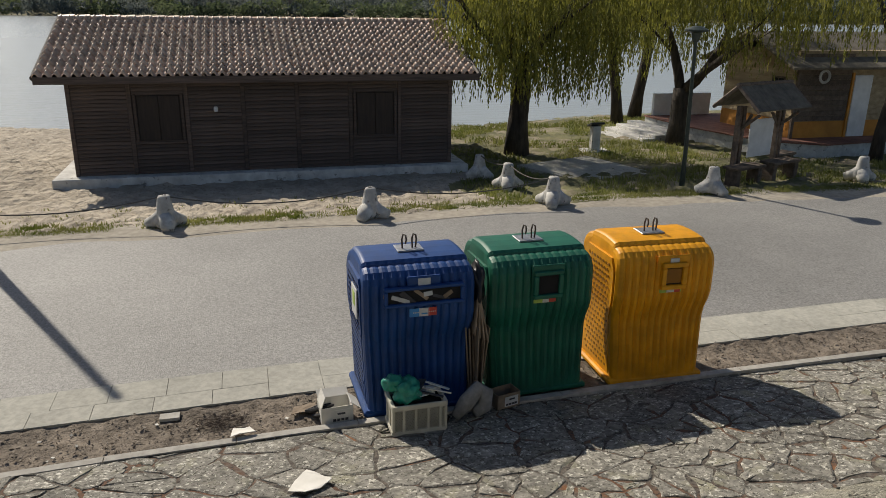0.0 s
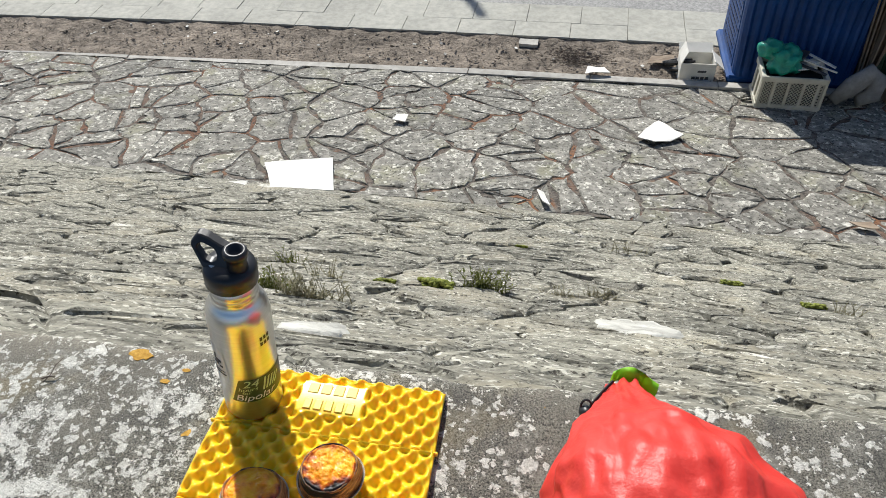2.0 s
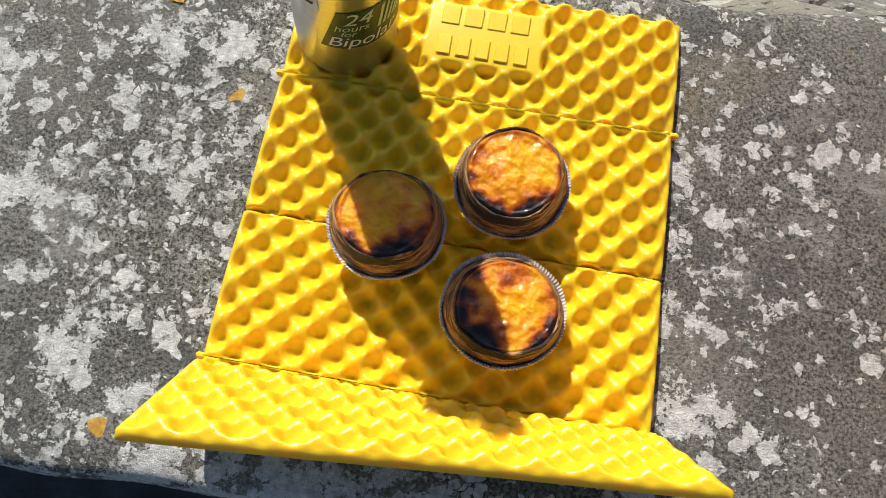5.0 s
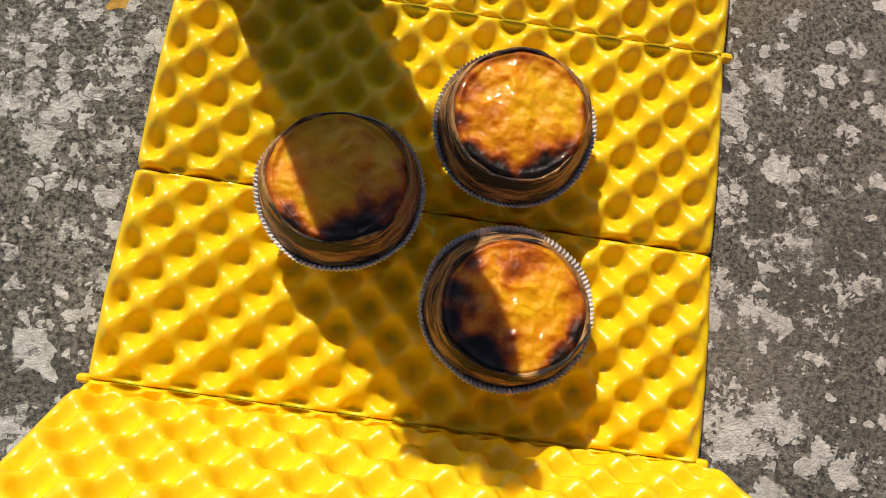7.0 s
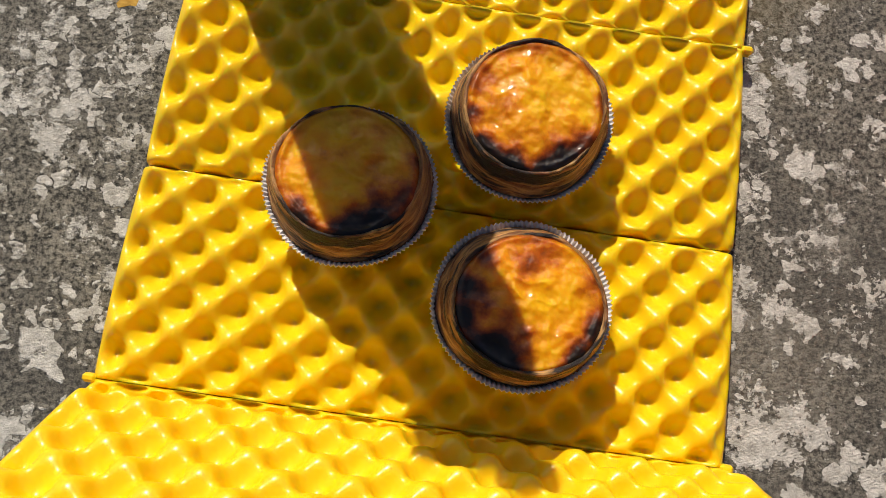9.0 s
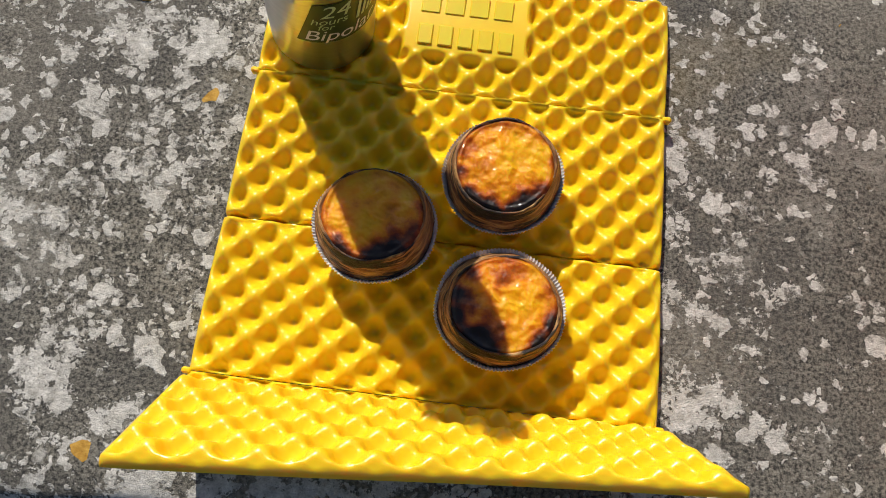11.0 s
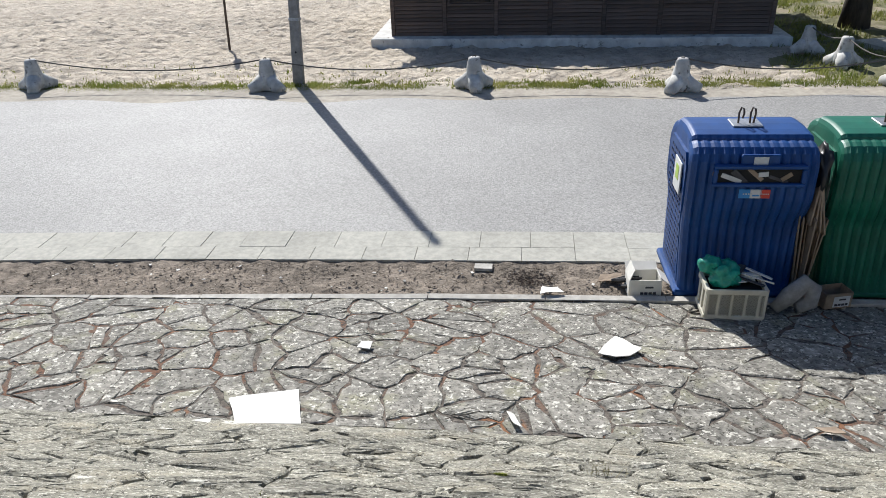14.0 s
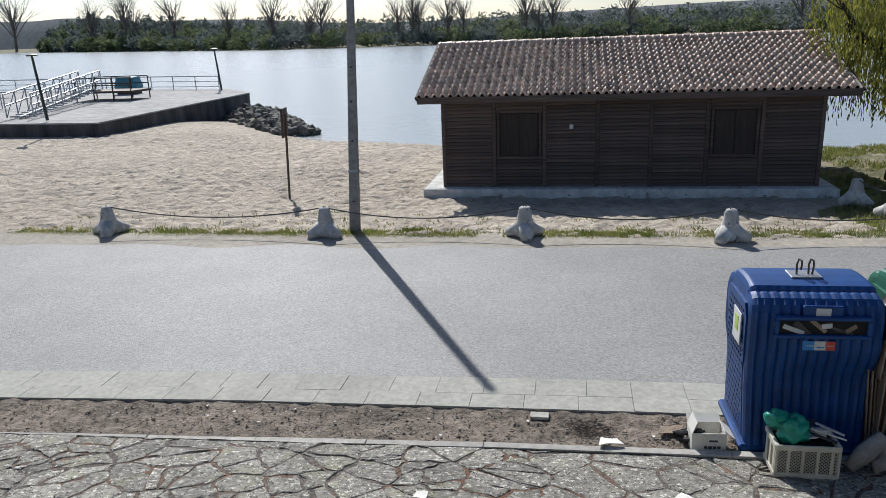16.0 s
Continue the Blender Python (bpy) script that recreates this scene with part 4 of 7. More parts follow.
bld = thing("wooden_building", label="small timber-clad cafe building with an orange painted base band", category="building")
BX, BY = 15.55, 18.75
part("wall", box((4.4, 3.3, 2.5), (BX + 2.2, BY + 1.65, 1.3)), m_lightwood, bld)
part("base_band", box((4.44, 3.34, 0.48), (BX + 2.2, BY + 1.65, 0.34), 0.006), m_orange, bld, "orange painted base")
for k in range(13):
    z = 0.66 + k * 0.145
    part("board", box((0.03, 3.3, 0.138), (BX - 0.012, BY + 1.65, z), 0.004, (0, 5, 0)), m_lightwood, bld)
    part("board", box((1.75, 0.03, 0.138), (BX + 0.9, BY - 0.012, z), 0.004, (5, 0, 0)), m_kioskwood, bld)
part("corner_post", box((0.09, 0.09, 2.4), (BX, BY, 1.3), 0.008), m_kioskwood, bld)
win = part("window", box((0.06, 0.6, 0.6), (BX - 0.02, BY + 0.75, 1.5), 0.006), m_kioskwood, bld)
for sy in (-0.13, 0.13):
    part("pane", box((0.02, 0.22, 0.5), (BX - 0.055, BY + 0.75 + sy, 1.5)), m_inside, win)
for sz in (-0.1, 0.1):
    part("bar", box((0.03, 0.56, 0.03), (BX - 0.065, BY + 0.75, 1.5 + sz)), m_white, win)
dr = part("door", box((0.62, 0.05, 1.75), (BX + 2.2, BY - 0.03, 0.99), 0.01), m_white, bld, "white door")
part("door_frame", box((0.08, 0.07, 1.85), (BX + 1.82, BY - 0.03, 1.02), 0.006), m_orange, dr)
part("round_sign", lathe([(0.13, -0.02), (0.19, -0.02), (0.2, 0.0), (0.19, 0.02), (0.13, 0.02)], 24, m=Matrix.Translation((BX + 0.75, BY - 0.14, 1.85)) @ pose(0, 0, 0, 90)), m_plinth, bld, "pale ring-shaped sign")
part("roof", box((5.4, 2.4, 0.07), (BX + 2.0, BY + 0.5, 2.55), 0.01, (22, 0, 0)), m_greyroof, bld)
part("roof", box((5.4, 2.4, 0.07), (BX + 2.0, BY + 2.7, 2.55), 0.01, (-22, 0, 0)), m_greyroof, bld)

# ---- jetty ----
jet = thing("jetty", label="concrete boat jetty with steel railings and a gangway", category="jetty")
part("deck", slab_of([(-20.1, 29.8), (-19.0, 43.2), (-22.0, 46.6), (-29, 48.2), (-60, 50), (-60, 31)], 0.36, 0.42), m_jetty, jet)
# side much darker than the deck, with tall streaks
part("side_wall", slab_of([(-20.14, 29.8), (-19.04, 43.15), (-22.0, 46.5), (-29, 48.1), (-59.9, 49.9), (-59.9, 31.1)], -2.5, 0.36), m_jettywall, jet, "dark streaked concrete side")
for ob in jet.children:
    for v in ob.data.vertices:
        if v.co.z > 0:
            v.co.z += 0.013 * (v.co.y - 30) - 0.06
rl = part("railing", tube([(-22.3, 46.0, 1.4), (-29, 47.6, 1.4), (-46, 48.6, 1.4)], 0.03, 6), m_galv, jet)
for k in range(13):
    x = -22.3 - 1.8 * k
    y = float(np.interp(x, [-46, -29, -22.3], [48.6, 47.6, 46.0]))
    part("rail_post", tube([(x, y, 0.4), (x, y, 1.4)], 0.03, 6), m_galv, rl)
for z in (0.75, 1.08):
    part("rail_bar", tube([(-22.3, 46.0, z), (-29, 47.6, z), (-46, 48.6, z)], 0.02, 6), m_galv, rl)
A_, B_ = Vector((-25.2, 31.6, 0.46)), Vector((-27.4, 40.4, 1.1))
way_ = (B_ - A_)
side_ = Vector((way_.y, -way_.x, 0)).normalized()
gang = part("gangway", tube([A_, B_], 0.08, 4), m_galv, jet, "sloping steel gangway")
for k in range(15):
    p_ = A_ + way_ * ((k + 0.5) / 15)
    part("tread", tube([p_ - side_ * 0.6, p_ + side_ * 0.6], 0.05, 4), m_galv, gang)
for s_ in (-0.6, 0.6):
    for dz in (0.55, 1.05):
        part("handrail", tube([A_ + side_ * s_ + Vector((0, 0, dz)), B_ + side_ * s_ + Vector((0, 0, dz))], 0.035, 6), m_galv, gang)
    for k in range(9):
        p_, q_ = A_ + way_ * (k / 8) + side_ * s_, A_ + way_ * (min(8, k + 1) / 8) + side_ * s_
        part("rail_post", tube([p_, p_ + Vector((0, 0, 1.05))], 0.03, 6), m_galv, gang)
        if k < 8:
            part("brace", tube([p_, q_ + Vector((0, 0, 1.05))], 0.02, 5), m_galv, gang)
part("landing", box((3.6, 2.0, 0.12), (-26.2, 40.6, 0.98), 0.01), m_rust, jet)
for sx in (-1.7, -0.6, 0.6, 1.7):
    for sy in (-0.95, 0.95):
        part("landing_leg", tube([(-26.2 + sx, 40.6 + sy, 0.4), (-26.2 + sx, 40.6 + sy, 1.75)], 0.035, 6), m_rust, jet)
for sy in (-0.95, 0.95):
    for z in (1.35, 1.75):
        part("landing_rail", tube([(-27.9, 40.6 + sy, z), (-24.5, 40.6 + sy, z)], 0.03, 6), m_rust, jet)
rl = part("railing", tube([(-45, 37, 1.3), (-29.5, 36.6, 1.3)], 0.03, 6), m_galv, jet)
for k in range(10):
    part("rail_post", tube([(-45 + 1.64 * k, 37 - 0.042 * k, 0.4), (-45 + 1.64 * k, 37 - 0.042 * k, 1.3)], 0.03, 6), m_galv, rl)
for z in (0.7, 1.0):
    part("rail_bar", tube([(-45, 37, z), (-29.5, 36.6, z)], 0.02, 6), m_galv, rl)
boat = thing("covered_boat", (-27.6, 44.5, 0.42), 5, "small boat under a turquoise cover on the jetty", "boat")
bm = box((1.5, 1.1, 0.8), (0, 0, 0.8), 0.2, seg=2)
for v in bm.verts:
    if v.co.z > 0.8:
        v.co.x *= 0.8
part("cover", bm, material("turquoise_tarpaulin", (0.03, 0.17, 0.23), (0.06, 0.26, 0.33), 3, 0.5), boat, "turquoise tarpaulin")
part("cradle", box((1.2, 0.9, 0.45), (0, 0, 0.22), 0.02), m_rust, boat)
for x, y, h in ((-23.1, 30.5, 2.75), (-22.1, 45.7, 2.6)):
    lp = thing("jetty_lamp", (x, y, 0.42), label="thin dark lamp post on the jetty", category="lamp post", group="lamp posts on the jetty")
    part("column", tube([(0.1, 0, 0), (-0.1, 0, h)], [0.07, 0.05], 8), m_darkgreen, lp)
    part("head", lathe([(0, h), (0.22, h), (0.24, h + 0.06), (0.1, h + 0.1), (0, h + 0.1)], 14, m=Matrix.Translation((-0.1, 0, 0))), m_darkgreen, lp)
rocks = thing("riprap", label="bank of dark rocks at the jetty foot", category="rocks")
for k in range(230):
    f, u = rng.random(), rng.uniform(-1, 1)
    cx_, cy_ = -18.4 + 6.0 * f + u * 1.5 * (1 - 0.5 * f), 41.6 - 8.2 * f + u * 0.9 * (1 - 0.5 * f)
    bm = bmesh.new()
    bmesh.ops.create_icosphere(bm, subdivisions=1, radius=rng.uniform(0.16, 0.36))
    for v in bm.verts:
        v.co *= rng.uniform(0.75, 1.15)
        v.co.z *= 0.6
    h = -0.72 + 0.62 * (1 - u * u) * (1 - 0.75 * f)
    part("rock", bm, m_rock, rocks, at=pose(cx_, cy_, max(h, -0.75), rng.uniform(0, 40), rng.uniform(0, 40), rng.uniform(0, 360)))
bm = bmesh.new()
bmesh.ops.create_icosphere(bm, subdivisions=3, radius=1)
part("core", bm, m_rock, rocks, at=pose(-16.2, 38.6, -1.05, 0, 0, -53.8) @ Matrix.Diagonal((4.6, 1.5, 0.75, 1)))

# ---- far bank ----
g = np.random.default_rng(21)
V, F, I = [], [], []


def crown_of(x, y, z, rx, rz, n, mi, size):
    for _ in range(n):
        p = g.normal(0, 1, 3)
        p /= np.linalg.norm(p)
        p *= g.uniform(0.55, 1.0) ** 0.5
        c = np.array([x + rx * p[0], y + rx * p[1], z + rz * p[2]])
        a, b_ = g.normal(0, size, 3), g.normal(0, size, 3)
        o = len(V)
        V.extend([tuple(c), tuple(c + a), tuple(c + b_)])
        F.append((o, o + 1, o + 2))
        I.append(mi)


for x in np.arange(-520, 330, 5.0):
    far = bank_y(x)
    k = max(1.0, math.hypot(x, far) / 320)
    for row, (dy, h0, h1) in enumerate(((3, 2.5, 4.5), (16, 4, 8), (38, 7, 10.5), (64, 9, 12.5))):
        h = k * g.uniform(h0, h1) * (1.0 + 0.2 * noise.noise(Vector((x * 0.02, row, 0))))
        crown_of(x + g.uniform(-3, 3), far + dy + g.uniform(-6, 6), 0.3 + h * 0.5, g.uniform(3.6, 6.0), h * 0.56, 200, 0 if g.random() < (0.35, 0.6, 0.8, 0.95)[row] else 1, 0.75 * k)
# the first foliage colour is greyed towards blue: distance haze painted in
me = data_mesh(V, F, material("hazed_far_foliage", (0.10, 0.12, 0.11), (0.17, 0.195, 0.175), 0.15, 0.9, bump=0))
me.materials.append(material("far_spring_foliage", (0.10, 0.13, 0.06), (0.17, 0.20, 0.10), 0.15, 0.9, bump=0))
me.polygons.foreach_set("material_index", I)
for m_ in me.materials:
    thin_leaf(m_, 0.4)
tagged(new("far_woods", me), "dense green woods along the far river bank", "woods", kind="stuff")
# the hill's blue-grey is painted haze as well, there is no haze volume
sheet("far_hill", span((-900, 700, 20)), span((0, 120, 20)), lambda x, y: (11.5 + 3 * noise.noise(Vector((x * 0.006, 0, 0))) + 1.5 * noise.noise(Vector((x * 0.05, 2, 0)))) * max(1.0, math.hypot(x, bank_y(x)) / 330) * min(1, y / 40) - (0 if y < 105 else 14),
      [material("hazed_hill_woods", (0.065, 0.085, 0.095), (0.11, 0.13, 0.14), 0.12, 0.95, bump=1.0, bscale=0.3, dist=2.0)], None, "low wooded hill behind the far bank", smooth=True)
for v in bpy.data.objects["far_hill"].data.vertices:
    v.co.y += bank_y(v.co.x) + 52
m_bare = material("bare_twigs", (0.12, 0.105, 0.09), (0.2, 0.18, 0.16), 1, 0.9, bump=0)
bare = []
for s in range(3):
    bm = bmesh.new()
    tube([(0, 0, 0), (0.2, 0, 5), (0.1, 0.2, 9), (0.3, 0, 14)], [0.42, 0.34, 0.2, 0.06], 6, bm)
    for k in range(24):
        a = rng.uniform(0, 2 * math.pi)
        z = rng.uniform(3.0, 9.5)
        branching(bm, Vector((0.15, 0, z)), Vector((math.cos(a) * 0.62, math.sin(a) * 0.62, 1)), rng.uniform(5.0, 8.0) * (1.15 - z / 26), 0.15, 2, 0.15, 3, 0.62)
    bare.append(mesh_of(bm, m_bare))
for k, r_ in enumerate((-0.794, -0.672, -0.617, -0.605, -0.545, -0.464, -0.40, -0.347, -0.332, -0.227, -0.207, -0.199, -0.16, -0.14, -0.06, -0.043, -0.025, 0.069, 0.27, -0.90, -1.02)):
    x = r_ * 300
    for _ in range(12):
        x = r_ * (bank_y(x) + 10)
    y = bank_y(x) + 10
    tr = thing("bare_tree", (x, y, 0.5), (k * 77) % 360, "tall leafless tree on the far bank", "tree", "leafless trees on the far bank")
    o = part("bare_crown", bare[k % 3], None, tr)
    z_ = math.hypot(x, y) / 320 * (1.25, 1.1, 1.3, 1.0)[k % 4]
    o.scale = (z_, z_, z_)


# ---- recycling containers ----
def plastic(name, c):
    return material(name, tuple(v * 0.85 for v in c), tuple(min(1, v * 1.12) for v in c), 5, 0.5, bump=0.06, bscale=60, big=0.22, bigscale=2.2, dist=0.003, spec=0.42,
                    spots=(tuple(v * 0.6 + 0.03 for v in c)), spotscale=11, spotcut=(0.68, 0.8))


m_blue, m_green, m_yellow = plastic("blue_plastic", (0.004, 0.052, 0.20)), plastic("green_plastic", (0.005, 0.12, 0.072)), plastic("yellow_plastic", (0.76, 0.33, 0.006))
# darker copies of the bin plastics: shade of holes and recesses as colour
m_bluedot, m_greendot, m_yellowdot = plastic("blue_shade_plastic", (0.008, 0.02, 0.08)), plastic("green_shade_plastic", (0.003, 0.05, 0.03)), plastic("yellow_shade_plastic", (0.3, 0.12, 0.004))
BW, BD, BH = 1.10, 0.86, 1.56


def bin_profile():
    """Front to back outline in (depth, height): recessed foot, flared shoulder, rounded top."""
    front = [(0.02, 0.06), (0.04, 0.3), (0.062, 0.6), (0.066, 0.72), (0.055, 0.80), (0.018, 0.92), (0.0, 1.02), (0.0, 1.30), (0.006, 1.375), (0.028, 1.44), (0.07, 1.487), (0.12, 1.508), (0.17, 1.516)]
    top = [(0.173, 1.530), (0.2, 1.540), (0.30, 1.553), (0.43, 1.56), (0.56, 1.553), (0.66, 1.540), (0.687, 1.530)]
    back = [(BD - d, h) for d, h in front[::-1]]
    return front + top + back


def bin_body(mat_):
    prof = bin_profile()
    n = len(prof)
    ribs = 13
    cols = []
    for k in range(ribs * 6 + 1):
        cols.append(-0.5 + k / (ribs * 6))
    V, F = [], []
    for f in cols:
        ph = ((f + 0.5) * ribs) % 1.0
        rib0 = 0.011 * (1 if 0.22 < ph < 0.78 else (-1 if ph < 0.1 or ph > 0.9 else 0))
        e = min(1.0, (0.5 - abs(f)) / 0.055)
        rnd = 0.055 * (1 - math.sqrt(max(0.0, 1 - (1 - e) ** 2)))
        for i, (d, h) in enumerate(prof):
            a, b = prof[max(i - 1, 0)], prof[min(i + 1, n - 1)]
            t = Vector((b[0] - a[0], b[1] - a[1])).normalized()
            rib = rib0 * max(0.25, min(1.0, (1.5 - h) / 0.08))
            nn = Vector((-t.y, t.x))
            smooth_band = 0.176 < d < BD - 0.176
            off = (0.0 if smooth_band else rib * (0.25 if h < 0.12 else 1.0) * (1 if abs(f) < 0.46 else 0)) - rnd + (0.016 if smooth_band else 0)
            width = BW * (0.91 + 0.05 * min(1, h / 0.7) + 0.04 * min(1, max(0, h - 0.76) / 0.2)) if h < 1.3 else BW * (1 - 0.05 * ((h - 1.3) / 0.26) ** 2)
            V.append((f * width, d + nn.x * off, h + nn.y * off))
    for c in range(len(cols) - 1):
        for i in range(n - 1):
            F.append((c * n + i, (c + 1) * n + i, (c + 1) * n + i + 1, c * n + i + 1))
    F.append(tuple(range(n)))
    F.append(tuple((len(cols) - 1) * n + i for i in range(n))[::-1])
    me = data_mesh(V, F, mat_)
    return me


def container(name, x, y, turn, mat_, dot, label):
    b = thing(name, (x, y, 0.02), turn, label, "recycling bin", "recycling containers")
    b.scale = (0.93, 1.0, 0.915)
    part("body", bin_body(mat_), None, b)
    part("foot", box((BW * 1.0, BD * 0.98, 0.07), (0, BD / 2, 0.035), 0.02), mat_, b)
    for s in (-1, 1):
        pan = part("side_panel", slab_of([(0, 0), (1, 0), (1, 1), (0, 1)], 0, 1), mat_, b)
        bm = bmesh.new()
        pr = [(0.13, 0.1), (0.17, 0.72), (0.10, 1.0), (0.10, 1.28), (0.17, 1.4), (BD - 0.17, 1.4), (BD - 0.10, 1.28), (BD - 0.10, 1.0), (BD - 0.17, 0.72), (BD - 0.13, 0.1)]
        wdt = lambda h: BW / 2 * (0.91 + 0.05 * min(1, h / 0.7) + 0.04 * min(1, max(0, h - 0.76) / 0.2))
        a = [bm.verts.new((s * (wdt(h) - 0.03), d, h)) for d, h in pr]
        c = [bm.verts.new((s * (wdt(h) + 0.006), d, h)) for d, h in pr]
        bm.faces.new(a), bm.faces.new(c[::-1])
        for i in range(len(pr)):
            bm.faces.new((a[i], a[(i + 1) % len(pr)], c[(i + 1) % len(pr)], c[i]))
        me = mesh_of(bm, mat_)
        pan.data = me
        bm = bmesh.new()
        for r_ in range(19):
            h = 0.16 + r_ * 0.064
            for k in range(8):
                d = 0.2 + k * 0.063 + (0.03 if r_ % 2 else 0)
                if d < BD - 0.17:
                    m = Matrix.Translation((s * (wdt(h) + 0.006), d, h)) @ pose(0, 0, 0, 0, 90, 0)
                    lathe([(0, -0.004), (0.017, -0.004), (0.013, 0.004), (0, 0.004)], 6, bm, m=m)
        # low studs, not cut holes; their darker plastic paints the shade in the holes
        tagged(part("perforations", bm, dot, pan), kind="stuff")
    pl = part("lifting_plate", box((0.26, 0.2, 0.015), (0, BD / 2, BH + 0.02), 0.004), m_galv, b, "galvanised lifting plate")
    for s in (-1, 1):
        part("lifting_hook", tube([(s * 0.05 - 0.018, BD / 2 - 0.02, BH + 0.02), (s * 0.05 - 0.022, BD / 2 - 0.02, BH + 0.12), (s * 0.05 - 0.008, BD / 2 - 0.02, BH + 0.17),
                                   (s * 0.05 + 0.016, BD / 2 - 0.02, BH + 0.155), (s * 0.05 + 0.022, BD / 2 - 0.02, BH + 0.11), (s * 0.05 + 0.012, BD / 2 - 0.02, BH + 0.02 if s > 0 else BH + 0.07)], 0.009, 7), m_rust, pl)
    return b


def mouth(b, xc, zc, w, h, mat_, rim=0.035):
    """A framed opening on the shoulder of a container."""
    y = -0.022
    # no hole is cut: a near-black panel paints the shade inside the opening
    back = part("mouth", box((w, 0.02, h), (xc, y + 0.004, zc)), m_inside, b, "near-black panel standing for the shaded opening")
    for dx, dz, sx, sz in ((0, h / 2 + rim / 2, w + 2 * rim, rim), (0, -h / 2 - rim / 2, w + 2 * rim, rim), (-w / 2 - rim / 2, 0, rim, h), (w / 2 + rim / 2, 0, rim, h)):
        part("rim", box((sx, 0.05, sz), (xc + dx, y - 0.012, zc + dz), 0.008), mat_, back)
    return back


def sticker(b, name, xc, zc, w, h, mat_, y=-0.03, label=""):
    return part(name, box((w, 0.006, h), (xc, y, zc), 0.002), mat_, b, label)


m_paper = material("printed_paper", (0.55, 0.56, 0.54), (0.66, 0.67, 0.65), 8, 0.6, bump=0)
m_skyblue = material("light_blue_print", (0.03, 0.22, 0.55), (0.04, 0.27, 0.62), 8, 0.5, bump=0)
m_red = material("red_print", (0.55, 0.05, 0.03), (0.62, 0.07, 0.04), 8, 0.5, bump=0)
m_lime = material("lime_print", (0.35, 0.5, 0.08), (0.42, 0.58, 0.1), 8, 0.5, bump=0)

blue = container("paper_bin", 1.757, 6.55, 1.5, m_blue, m_bluedot, "blue plastic recycling container for paper, overfull")
green = container("glass_bin", 2.93, 6.60, 1.5, m_green, m_greendot, "green plastic recycling container for glass")
yellow = container("packaging_bin", 4.18, 6.57, -1.5, m_yellow, m_yellowdot, "yellow plastic recycling container for packaging")
mo = mouth(blue, 0.03, 1.265, 0.70, 0.13, m_blue)
for k in range(9):
    part("paper_waste", box((rng.uniform(0.08, 0.2), 0.012, rng.uniform(0.03, 0.06)), (-0.26 + 0.065 * k, -0.02 - 0.004 * (k % 3), 1.225 + rng.uniform(0, 0.06)), 0.002, (rng.uniform(-10, 10), rng.uniform(-50, 50), 0)),
         (m_card, m_paper, m_ink, m_ink)[k % 4], mo)
part("label_plate", box((0.32, 0.03, 0.10), (0.03, -0.004, 1.40), 0.008), m_blue, blue)
sticker(blue, "label", 0.03, 1.395, 0.12, 0.075, m_paper, -0.022, "faded paper label")
st = sticker(blue, "information_sticker", 0.02, 1.085, 0.26, 0.085, m_skyblue, -0.012, "blue, white and red information sticker")
sticker(st, "sticker_field", 0.035, 1.085, 0.10, 0.084, m_paper, -0.014)
sticker(st, "sticker_field", 0.112, 1.085, 0.085, 0.084, m_red, -0.014)
for k in range(4):
    sticker(st, "text_bar", -0.07 + 0.022 * k, 1.085, 0.014, 0.012, m_paper, -0.0165)
    sticker(st, "text_bar", 0.085 + 0.018 * k, 1.085, 0.01, 0.012, m_paper, -0.0165)
sticker(st, "text_bar", 0.035, 1.07, 0.06, 0.014, m_skyblue, -0.0165)
side = part("side_sticker", box((0.012, 0.24, 0.30), (-0.562, 0.33, 1.12), 0.002), m_paper, blue, "white side sticker with green print")
part("side_print", box((0.004, 0.10, 0.14), (-0.5695, 0.33, 1.15), 0.001), m_lime, side)
mo = mouth(green, 0.03, 1.245, 0.215, 0.2, m_green, 0.045)
part("flap", box((0.34, 0.02, 0.10), (0.03, -0.02, 1.40), 0.006), m_green, green)
st = sticker(green, "information_sticker", 0.01, 1.065, 0.24, 0.04, m_lime, -0.012, "lime, white and red information strip")
sticker(st, "sticker_field", 0.02, 1.065, 0.07, 0.039, m_paper, -0.014)
sticker(st, "sticker_field", 0.09, 1.065, 0.075, 0.039, m_red, -0.014)
mo = mouth(yellow, 0.05, 1.235, 0.18, 0.19, m_yellow, 0.05)
# flap in the darker copy, so the shade within the mouth is painted
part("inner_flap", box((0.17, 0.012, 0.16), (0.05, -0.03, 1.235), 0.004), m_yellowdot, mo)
part("label_plate", box((0.36, 0.02, 0.11), (0.05, -0.01, 1.40), 0.008), m_yellow, yellow)
sticker(yellow, "label", 0.05, 1.395, 0.10, 0.06, m_paper, -0.024)
st = sticker(yellow, "information_sticker", 0.04, 1.065, 0.25, 0.04, m_lime, -0.012, "yellow, white and red information strip")
sticker(st, "sticker_field", 0.04, 1.065, 0.09, 0.039, m_paper, -0.014)
sticker(st, "sticker_field", 0.115, 1.065, 0.07, 0.039, m_red, -0.014)
part("foot_plate", box((0.32, 0.02, 0.2), (0.0, 0.05, 0.18), 0.01), m_yellow, yellow)

# ---- waste round the containers ----
crate = thing("plastic_crate", (1.66, 6.3, 0.055), 1, "cream plastic lattice crate filled with rubbish", "crate")
CW, CD, CH = 0.46, 0.3, 0.28
part("bottom", box((CW, CD, 0.02), (0, 0, 0.01), 0.004), m_crate, crate)
